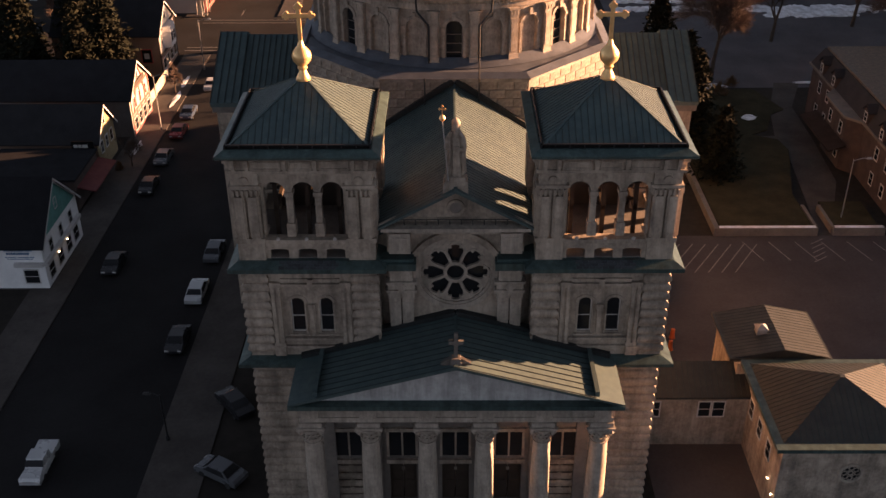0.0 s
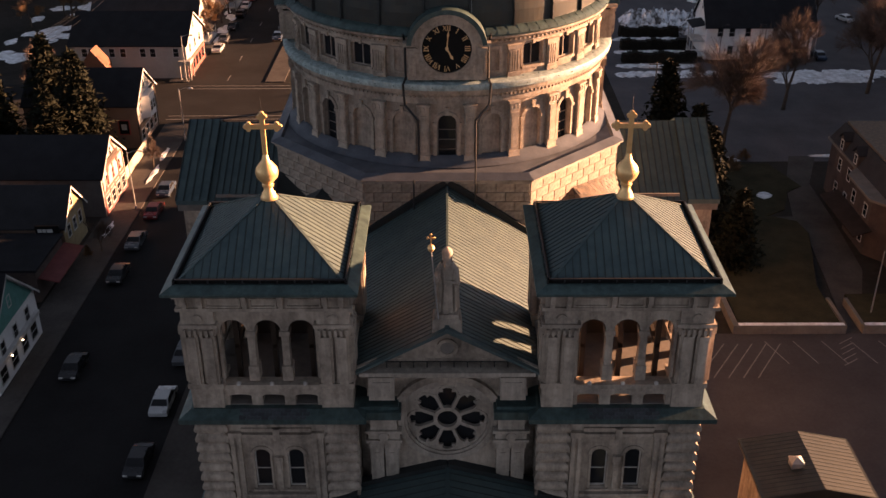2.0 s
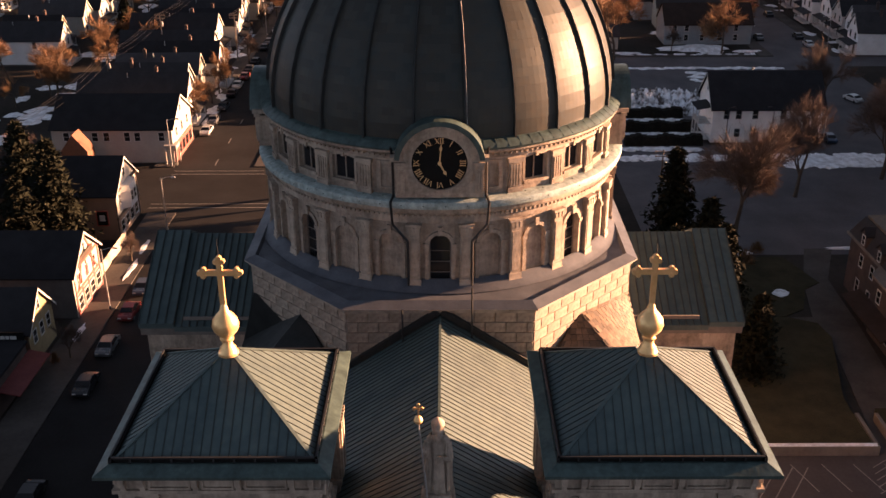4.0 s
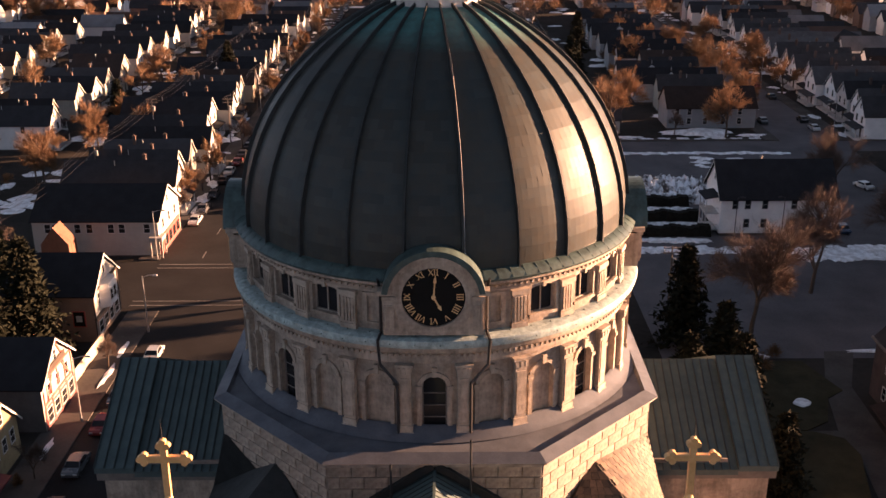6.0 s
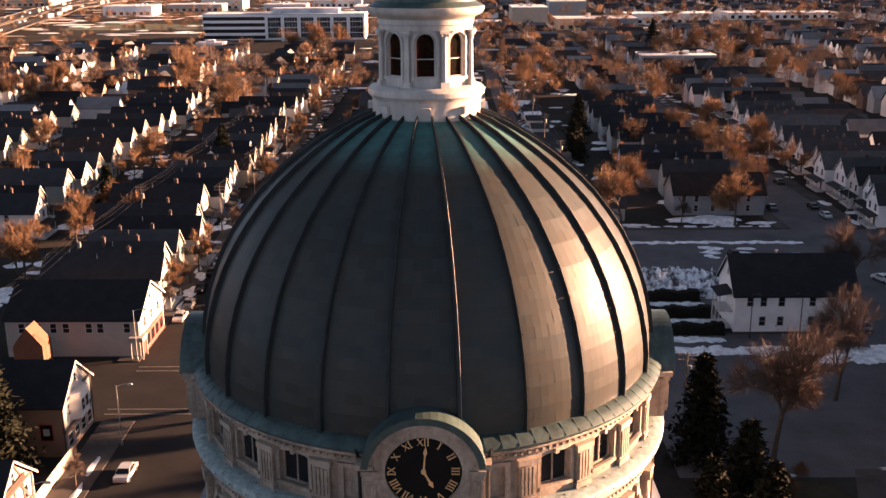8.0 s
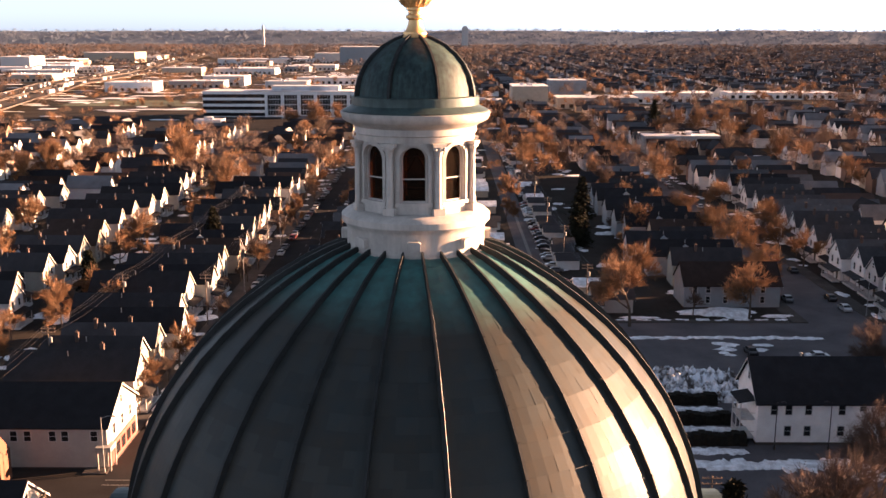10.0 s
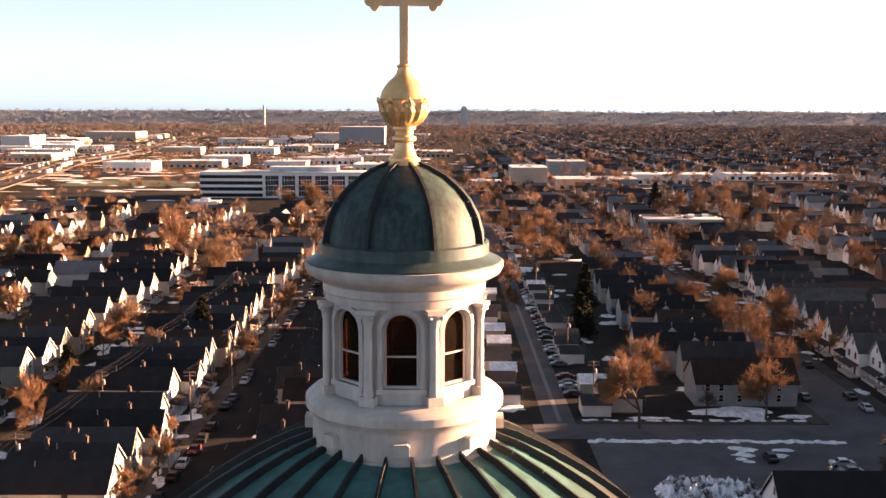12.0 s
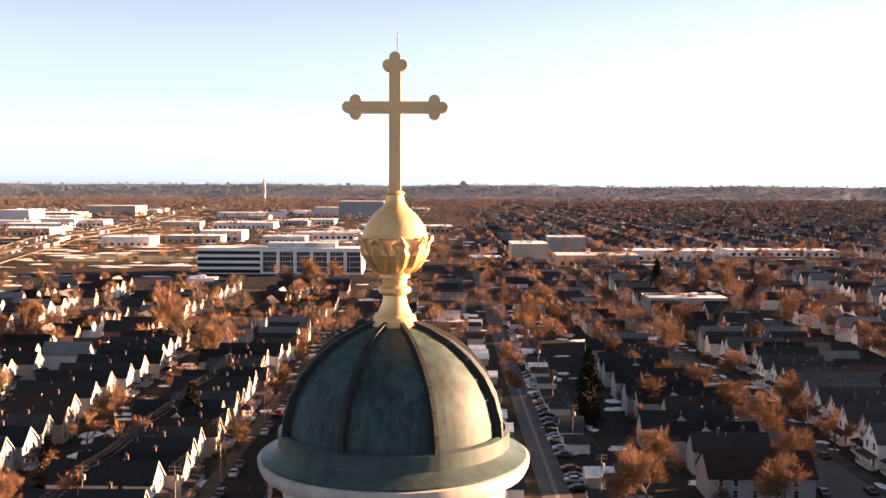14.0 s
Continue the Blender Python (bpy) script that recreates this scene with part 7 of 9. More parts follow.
# yellow gabled house with a sign, timbered inn, corner house, tan corner building
h, F = street_house("yellow_house", "dark-sided house with a yellow street gable", -46.0, 15, 119.8, 127.2, 4.8, 8.4, SIDINGS[4], SHINGLES[0], front=material("yellow_siding", (0.27, 0.21, 0.11), None, 0.8))
g = Geo()
g.box(-49.0, -46.1, 118.9, 119.1, 3.0, 5.2)
g.box(-47.7, -47.5, 118.92, 119.08, 0, 3.0)
sg = part("sign_board", g, BLACK, h, "black roadside sign board")
g = Geo()
for z, t, runs in ((4.35, 0.42, ((-48.7, -48.2), (-48.1, -47.7), (-47.6, -46.9))), (3.75, 0.12, ((-48.7, -48.0), (-47.9, -46.5))), (3.4, 0.12, ((-48.4, -47.6), (-47.5, -46.8)))):
    for x0, x1 in runs:
        g.box(x0, x1, 118.87, 118.9, z, z + t)
part("lettering", g, TRIM, sg, "illegible white lettering")
g = Geo()
g.add([(-45.9, 110.4, 2.9), (-43.6, 110.4, 2.4), (-43.6, 119.2, 2.4), (-45.9, 119.2, 2.9), (-45.9, 110.4, 2.75), (-43.6, 110.4, 2.25), (-43.6, 119.2, 2.25), (-45.9, 119.2, 2.75)], [(0, 1, 2, 3), (7, 6, 5, 4), (0, 4, 5, 1), (1, 5, 6, 2), (2, 6, 7, 3)])
low = thing("low_shop", "low dark shop with a dull red awning", "shop", (-52, 114, 0))
part("awning", g, AWNING, low, "dull red sloping awning")
g = Geo()
g.box(-58, -45.9, 109.8, 118.6, 0, 4.0)
part("wall", g, BRICK, low)
g = Geo()
g.box(-58.2, -45.7, 109.6, 118.8, 4.0, 4.3)
part("roof", g, SHINGLES[4], low)
h, F = street_house("timbered_inn", "brown inn with red timbering on its white street gable", -44.8, 20, 131.5, 141.5, 6.0, 9.8, material("dark_inn_wall", (0.13, 0.12, 0.115), (0.09, 0.083, 0.08), 0.9), SHINGLES[4], front=SIDINGS[1])
g = Geo()
for a, b in (((132, 6.0), (141, 6.0)), ((132, 3.2), (141, 3.2)), ((134, 6.1), (136.4, 9.2)), ((139, 6.1), (136.6, 9.2)), ((133, 3.3), (135, 5.9)), ((140, 3.3), (138, 5.9))):
    g.beam((-44.7, a[0], a[1]), (-44.7, b[0], b[1]), 0.1, 0.28)
for y in (132.0, 134.3, 136.5, 138.7, 141.0):
    g.box(-44.8, -44.66, y - 0.13, y + 0.13, 0.2, 6.0)
part("timbering", g, RED_PAINT, h, "red painted timbers")
g = Geo()
g.box(-44.76, -44.70, 131.7, 141.3, 0.3, 2.9)
part("lower_front", g, material("plum_paint", (0.20, 0.07, 0.075), None, 0.7), h, "plum painted lower front")
for k in range(4):
    put_window(h, (1.5, 1.6), Matrix.Translation((-44.70, 133.0 + k * 2.3, 0.9)) @ Matrix.Rotation(radians(90), 4, "Z"))
g = Geo()
g.box(-44.6, -44.5, 133.5, 139.0, 6.5, 7.2)
sg = part("sign_board", g, DARKWOOD, h, "dark sign board")
h, F = street_house("corner_house", "tall brown-sided corner house with a cream bay front", -46.6, 17, 155.5, 166.0, 7.2, 11.2, SIDINGS[4], SHINGLES[4], front=SIDINGS[6])
g = Geo()
g.slab([(-46.6, 158.0), (-45.4, 159.0), (-45.4, 162.0), (-46.6, 163.0)], 4.0, 7.4)
bay_w = part("bay_window", g, SIDINGS[0], h, "white bay window")
for y in (159.8, 161.2):
    put_window(h, (0.95, 1.5), Matrix.Translation((-45.4, y, 4.8)) @ Matrix.Rotation(radians(90), 4, "Z"))
g = Geo()
for z in (3.4, 7.1):
    g.box(-46.6, -46.3, 155.4, 166.1, z, z + 0.28)
for y in (155.5, 165.8):
    g.box(-46.58, -46.42, y - 0.02, y + 0.22, 0.2, 7.1)
part("trim_board", g, DARKWOOD, h, "dark brown trim boards")
g = Geo()
g.box(-46.58, -46.5, 156.2, 165.4, 0.3, 3.2)
part("shopfront", g, SIDINGS[4], h, "brown panelled shopfront")
for k in range(4):
    put_window(h, (1.5, 1.6), Matrix.Translation((-46.5, 157.4 + k * 2.3, 1.0)) @ Matrix.Rotation(radians(90), 4, "Z"))
g = Geo()
g.box(-49.6, -47.8, 155.42, 155.5, 2.4, 4.8)
sg = part("sign_board", g, RED_PAINT, h, "framed sign on the side wall")
g = Geo()
g.box(-49.45, -47.95, 155.40, 155.42, 2.55, 4.65)
part("sign_face", g, BLACK, sg)
g = Geo()
g.box(-49.1, -48.3, 155.38, 155.40, 3.2, 4.1)
part("lettering", g, TRIM, sg, "illegible white mark")
h, F = street_house("corner_tavern", "tan two-storey corner building with a red shopfront", -46.8, 21, 189.0, 203.0, 6.4, 10.6, SIDINGS[1], SHINGLES[0], front=SIDINGS[6])
for x in (-65.2, -63.9, -62.6, -60.2, -58.2, -54.6, -52.8, -48.6):
    put_window(h, (0.95, 1.5), Matrix.Translation((x, 189.0, 4.2)))
g = Geo()
g.box(-46.85, -46.55, 189.2, 202, 0.2, 3.2)
part("shopfront", g, RED_PAINT, h, "red painted shopfront")
g = Geo()
g.slab([(-48.2, 188.0), (-46.0, 188.0), (-46.0, 190.6), (-48.2, 190.6)], 2.9, 3.6)
for x, y in ((-46.15, 188.15), (-46.15, 190.4), (-48.0, 188.15)):
    g.box(x - 0.1, x + 0.1, y - 0.1, y + 0.1, 0, 2.9)
part("entrance_porch", g, SIDINGS[6], h, "corner entrance porch")
g = Geo()
for y in (192, 194.5, 197, 199.5):
    g.box(-46.5, -46.45, y, y + 1.6, 0.9, 2.6)
part("shop_window", g, GLASS, h)
h, F = street_house("back_house", "white outbuilding with a dark lean-to roof", -64.5, 6, 199.0, 206.0, 6.2, 8.2, SIDINGS[0], SHINGLES[0])
g = Geo()
g.prism([(-64.0, 4.5), (-59.5, 4.5), (-61.75, 7.4)], 182.5, 186.0)
g.box(-64, -59.5, 182.5, 186, 0, 4.5)
tagged(part("orange_gable_shed", g, material("orange_shingle", (0.15, 0.066, 0.034))), "small shed with an orange-brown gable", "shed")
# sunlit fence
fence = thing("fence", "pale wooden board fence along the pavement", "fence", (-45.6, 148, 0))
g = Geo()
for k in range(54):
    g.box(-45.65, -45.6, 142.2 + k * 0.245, 142.2 + k * 0.245 + 0.21, 0.05, 1.85)
part("board", g, SIDINGS[3], fence)
g = Geo()
g.box(-45.75, -45.66, 142.2, 155.4, 0.5, 0.6)
g.box(-45.75, -45.66, 142.2, 155.4, 1.4, 1.5)
part("rail", g, WOOD_POLE, fence)

# brick rectory
h = thing("rectory", "dark red brick rectory with a mansard roof and bay window", "house", (60, 124, 0))
g = Geo()
g.slab([(53.5, 104.5), (70, 104.5), (70, 140.5), (53.5, 140.5), (53.5, 130), (51.8, 128), (51.8, 121), (53.5, 119)], 0, 7.4)
part("wall", g, BRICK, h)
g = Geo()
g.frustum((8.6, 18.4), (7.3, 17.0), 7.4, 10.2, (61.7, 122.5))
part("roof", g, SHINGLES[1], h, "dark mansard roof")
g = Geo()
g.box(54.6, 68.8, 105.7, 139.3, 10.2, 10.5)
part("flat_roof", g, TILE, h, "flat brown roof")
g = Geo()
g.slab([(53.0, 104.0), (70.4, 104.0), (70.4, 141), (53.0, 141), (53.0, 130.3), (51.3, 128.2), (51.3, 120.8), (53.0, 118.8)], 7.3, 7.6)
part("cornice", g, STONE_DARK, h)
for y in (107, 110.5, 114, 133, 136.5):
    for z in (1.2, 4.6):
        put_window(h, (0.95, 1.5), Matrix.Translation((53.5, y, z)) @ Matrix.Rotation(radians(-90), 4, "Z"))
for y in (122.5, 126.5):
    for z in (1.2, 4.6):
        put_window(h, (0.95, 1.5), Matrix.Translation((51.8, y, z)) @ Matrix.Rotation(radians(-90), 4, "Z"))
for y in (108, 113, 118.5, 131, 136):
    g = Geo(Matrix.Translation((53.4, y, 7.7)) @ Matrix.Rotation(radians(-90), 4, "Z"))
    g.prism([(-0.8, 0), (0.8, 0), (0.8, 1.6), (0, 2.3), (-0.8, 1.6)], -0.3, 1.8)
    dm = part("dormer", g, BRICK, h, "small mansard dormer")
    g = Geo(Matrix.Translation((53.4, y, 7.7)) @ Matrix.Rotation(radians(-90), 4, "Z"))
    for sx in (-1, 1):
        g.prism([(0, 2.55), (sx * 1.05, 1.62), (sx * 1.05, 1.46), (0, 2.38)], -0.5, 1.8)
    part("dormer_roof", g, SHINGLES[0], dm, "small dark gable roof")
    put_window(h, (0.7, 1.1), Matrix.Translation((53.1, y, 7.95)) @ Matrix.Rotation(radians(-90), 4, "Z"))
g = Geo()
g.add([(49.6, 119.5, 3.3), (51.8, 119.5, 4.0), (51.8, 131.5, 4.0), (49.6, 131.5, 3.3), (49.6, 119.5, 3.1), (51.8, 119.5, 3.8), (51.8, 131.5, 3.8), (49.6, 131.5, 3.1)], [(0, 1, 2, 3), (7, 6, 5, 4), (0, 4, 5, 1), (2, 6, 7, 3), (3, 7, 4, 0)])
part("porch_roof", g, SHINGLES[2], h)
g = Geo()
g.box(60, 61.2, 111, 112, 10, 12.4)
part("chimney", g, BRICK, h)

# parish hall and linking wing beside the church
hall = thing("parish_hall", "limestone parish hall with green hipped metal roofs", "hall", (31, 64, 0))
g = Geo()
g.box(25.6, 36.6, 57.6, 67.4, 0, 7.6)
g.box(25.3, 36.9, 57.3, 67.7, 7.2, 7.6)
g.box(24.6, 32.2, 68.0, 75.0, 0, 7.6)
g.box(16.5, 25.6, 66.5, 70.0, 0, 5.4)
part("wall", g, STONE, hall)
g = Geo()
g.frustum((6.25, 5.65), (6.25, 5.65), 7.6, 7.95, (31.1, 62.5))
part("eave", g, VERDIGRIS_DARK, hall)
g = Geo()
runs = hip_roof(g, 5.6, 5.0, 0.2, 0.2, 7.95, 10.5, (31.1, 62.6), 0.45)
lay_seams(part("roof", g, HALL_ROOF, hall, "dark brown-green hipped metal roof"), runs)
g = Geo()
g.box(24.0, 32.7, 68.3, 75.4, 7.6, 7.9)
for s, xa, xb in ((1, 32.5, 28.6), (-1, 24.2, 28.6)):
    g.add([(xa, 68.4, 7.9), (xa, 75.3, 7.9), (xb, 75.3, 8.75), (xb, 68.4, 8.75)], [(0, 1, 2, 3)])
g.add([(24.2, 68.4, 7.9), (32.5, 68.4, 7.9), (28.6, 68.4, 8.75)], [(0, 1, 2)])
g.add([(24.2, 75.3, 7.9), (32.5, 75.3, 7.9), (28.6, 75.3, 8.75)], [(0, 1, 2)])
lay_seams(part("roof", g, HALL_ROOF, hall, "low metal gable roof"), [((xa, 68.5 + k * 0.45, 7.9), (28.6, 68.5 + k * 0.45, 8.75)) for xa in (32.5, 24.2) for k in range(16)], 0.05, 0.025)
g = Geo()
g.add([(16.0, 66.1, 5.5), (25.6, 66.1, 5.5), (25.6, 69.1, 7.1), (16.0, 69.1, 7.1), (16.0, 66.1, 5.3), (25.6, 66.1, 5.3), (25.6, 69.1, 5.3), (16.0, 69.1, 5.3)], [(0, 1, 2, 3), (7, 6, 5, 4), (0, 4, 5, 1), (2, 6, 7, 3), (0, 3, 7, 4), (1, 5, 6, 2)])
lay_seams(part("roof", g, HALL_ROOF, hall, "lean-to metal roof"), [((16.2 + k * 0.48, 66.1, 5.51), (16.2 + k * 0.48, 69.1, 7.11)) for k in range(20)], 0.05, 0.04)
for x in (17.6, 21.9, 23.1):
    put_window(hall, (0.95, 1.5), Matrix.Translation((x, 66.5, 3.2)))
for y in (60.5, 63.0, 65.5):
    put_window(hall, (0.95, 1.5), Matrix.Translation((25.6, y, 4.0)) @ Matrix.Rotation(radians(-90), 4, "Z"))
g = Geo()
ring_piece(g, 31.1, 5.0, 0.75, 0.95, 57.45, 57.6, n=16)
ring_piece(g, 31.1, 5.0, 0.15, 0.25, 57.5, 57.6, n=10)
for k in range(8):
    a = math.pi * k / 4
    ring_piece(g, 31.1 + 0.5 * math.cos(a), 5.0 + 0.5 * math.sin(a), 0.17, 0.22, 57.5, 57.6, n=8)
rw = part("round_window", g, STONE_PALE, hall, "small round tracery window")
g = Geo()
g.prism([(31.1 + 0.75 * math.cos(math.pi * i / 8), 5.0 + 0.75 * math.sin(math.pi * i / 8)) for i in range(16)], 57.56, 57.59)
part("pane", g, GLASS, rw)
g = Geo()
for x, y, z in ((25.45, 59.2, 2.9), (25.45, 57.9, 2.4)):
    g.lathe([(0.05, z), (0.07, z + 0.05), (0.03, z + 0.12)], 8, (x, y))
part("wall_lamp", g, lamp_mat, hall, "small lit wall lamps")
for x, y, z, w in ((27.3, 71.4, 8.6, 0.42),):
    g = Geo(Matrix.Translation((x, y, z - 0.4)))
    g.box(-w, w, -w, w, 0, 0.8)
    g.frustum((w + 0.1, w + 0.1), (0.1, 0.1), 0.8, 1.1)
    part("roof_vent", g, GREY_METAL, hall, "square metal roof vent")
# bright barrels and scaffold behind the tower
for k, (x, y) in enumerate(((21.3, 79.0), (22.0, 80.4), (21.0, 81.6), (22.6, 82.4))):
    g = Geo(Matrix.Translation((x, y, 0)))
    g.lathe([(0.32, 0), (0.32, 0.12), (0.26, 0.14), (0.2, 1.0), (0.22, 1.02), (0.15, 1.1)], 12)
    tagged(part("traffic_drum", g, ORANGE), "orange plastic traffic drum", "traffic drum", "traffic drums")
g = Geo()
for k in range(9):
    g.box(17.0, 20.2, 76.5 + k * 0.55, 76.8 + k * 0.55, 3.0 + k * 0.02, 3.2 + k * 0.02)
for x in (17.1, 20.1):
    for y in (76.6, 81.2):
        g.box(x - 0.06, x + 0.06, y - 0.06, y + 0.06, 0, 3.05)
tagged(part("slatted_canopy", g, WOOD_POLE), "slatted timber canopy beside the church", "canopy")

# more of the plan on the right: house with brown roof north of the street
h, F = street_house("brown_roof_house", "grey house with a brown shingle roof behind snowy yard", 78.5, 22, 277.0, 287.5, 5.4, 9.6, SIDINGS[2], SHINGLES[2])
for x in (59.0, 62.0, 66.0, 70.5, 74.5):
    for z in (1.2, 3.6):
        put_window(h, (0.95, 1.5), Matrix.Translation((x, 277.0, z)))
g = Geo()
blob(g, 63.5, 272.6, 8.0, 3.2, 0.7, 18, 5)
blob(g, 76.0, 270.0, 3.5, 1.2, 0.3, 14, 6)
blob(g, 45.0, 268.5, 4, 0.8, 0.3, 14, 8)
tagged(part("yard_snow", g, SNOW), "snow-covered front yard", "snow")
h, F = street_house("small_cottage", "small white cottage with a dark roof beside the alley", 44.0, 9, 272.0, 279.5, 3.6, 6.4, SIDINGS[6], SHINGLES[1])


# ---- trees ----
def bare_tree(seed, h, spread, mat, label, twigs=1500, tw=0.035, forks=6):
    """Tapered trunk and forking limbs, and a crown of long thin twigs with an uneven outline."""
    r = random.Random(seed)
    t = thing("tree", label, "tree", (0, 0, 0), "bare winter trees")
    g, ends = Geo(), []

    def limb(p, q, r0, r1, n):
        d = (q - p).normalized()
        u = d.orthogonal().normalized()
        w = d.cross(u)
        o = len(g.v)
        for c, rad in ((p, r0), (q, r1)):
            g.v += [tuple(c + (u * math.cos(2 * math.pi * i / n) + w * math.sin(2 * math.pi * i / n)) * rad) for i in range(n)]
        g.f += [(o + i, o + (i + 1) % n, o + (i + 1) % n + n, o + i + n) for i in range(n)]

    def grow(p, d, L, rad, depth):
        q = p + d * L
        limb(p, q, rad, rad * 0.72, 7 if depth < 2 else 3)
        if depth >= 3:
            ends.append((p, q, d))
        if depth == forks:
            return
        for k in range(3 if depth < 4 else 2):
            a = r.uniform(0, 2 * math.pi)
            tilt = r.uniform(0.1, 0.35) if k == 0 else r.uniform(0.45, 0.95) * spread
            u = d.orthogonal().normalized()
            s = (u * math.cos(a) + d.cross(u) * math.sin(a)) * math.sin(tilt) + d * math.cos(tilt)
            s = (s + Vector((0, 0, 0.10))).normalized()
            grow(q, s, L * (r.uniform(0.76, 0.9) if k == 0 else r.uniform(0.55, 0.82)), rad * (0.72 if k == 0 else 0.56), depth + 1)

    grow(Vector((0, 0, 0)), Vector((r.uniform(-0.05, 0.05), r.uniform(-0.05, 0.05), 1)).normalized(), h * 0.185, h * 0.018, 0)
    part("trunk", g, BARK, t)
    c = Geo()
    k = len(ends)
    mid = sum((e[1] for e in ends), Vector()) / k
    for i in range(twigs):
        pa, pb, d = ends[r.randrange(k)]
        p = pa.lerp(pb, r.random()) + Vector((r.gauss(0, 1), r.gauss(0, 1), r.gauss(0, 1))) * h * 0.008
        s = (d * 0.8 + (p - mid).normalized() * 0.6 + Vector((r.gauss(0, 0.45), r.gauss(0, 0.45), r.gauss(0.3, 0.35)))).normalized()
        L = h * r.uniform(0.04, 0.10)
        q = p + s * L
        w = s.cross(Vector((r.gauss(0, 1), r.gauss(0, 1), r.gauss(0, 1)))).normalized() * tw * 0.55
        o = len(c.v)
        c.v += [tuple(p - w), tuple(p + w), tuple(q)]
        c.f.append((o, o + 1, o + 2))
        for f in (0.3, 0.6):
            m = p.lerp(q, f)
            side = (s + Vector((r.gauss(0, 0.6), r.gauss(0, 0.6), r.gauss(0.15, 0.6)))).normalized() * L * 0.65
            o = len(c.v)
            c.v += [tuple(m - w * 0.8), tuple(m + w * 0.8), tuple(m + side)]
            c.f.append((o, o + 1, o + 2))
    me = bpy.data.meshes.new("crown")
    me.from_pydata(c.v, [], c.f)
    me.materials.append(mat)
    hang(new("crown", me), t)
    return t


def conifer(seed, h, label):
    r = random.Random(seed)
    t = thing("conifer", label, "tree", (0, 0, 0), "dark conifers")
    g = Geo()
    g.tube((0, 0, 0), (0, 0, h * 0.96), h * 0.016, 0.03, 6)
    part("trunk", g, BARK, t)
    c = Geo()
    n = int(h * 46)
    for i in range(n):
        z = h * (0.06 + 0.92 * (i / n))
        reach = (h - z) ** 0.8 * h ** 0.2 * 0.36 * r.uniform(0.5, 1.15) + 0.3
        a = r.uniform(0, 2 * math.pi)
        d = Vector((math.cos(a), math.sin(a), -0.22 + r.uniform(-0.1, 0.12)))
        for k in range(7):
            f = (k + r.random()) / 7
            p = Vector((0, 0, z)) + d * reach * f
            s = Vector((r.gauss(0, 1), r.gauss(0, 1), r.gauss(-0.1, 0.5))).normalized() * r.uniform(0.45, 1.0)
            w = s.cross(Vector((r.gauss(0, 1), r.gauss(0, 1), 1))).normalized() * 0.24
            o = len(c.v)
            c.v += [tuple(p - w), tuple(p + w), tuple(p + s)]
            c.f.append((o, o + 1, o + 2))
    me = bpy.data.meshes.new("crown")
    me.from_pydata(c.v, [], c.f)
    me.materials.append(NEEDLE)
    hang(new("crown", me), t)
    return t


TREES = [bare_tree(3, 17, 1.0, TWIG, "tall bare tree with orange-brown twigs", 4000, 0.05), bare_tree(8, 14, 1.1, TWIG, "spreading bare tree with russet twigs", 4000, 0.045),
         bare_tree(15, 18, 0.8, TWIG_GREY, "large bare tree with grey-brown twigs", 6000, 0.042), bare_tree(22, 9, 0.9, TWIG_GREY, "small bare tree beside the street", 1500, 0.026, 5),
         bare_tree(29, 12, 1.2, TWIG, "broad bare tree with reddish twigs", 4000, 0.045),
         bare_tree(41, 15, 1.05, TWIG, "bare garden tree with orange-brown twigs", 1500, 0.085, 5), bare_tree(52, 12, 1.1, TWIG_GREY, "bare garden tree with grey-brown twigs", 1400, 0.07, 5)]
CONES = [conifer(4, 16, "tall dark evergreen conifer tree"), conifer(9, 12, "broad dark evergreen conifer tree")]
first = set()


def plant(model, x, y, s=1.0, deg=0.0):
    m = Matrix.Translation((x, y, -0.05)) @ Matrix.Rotation(radians(deg), 4, "Z")
    ob = model if id(model) not in first else copy_thing(model, m)
    first.add(id(model))
    ob.matrix_basis = m @ Matrix.Scale(s, 4)
    return ob


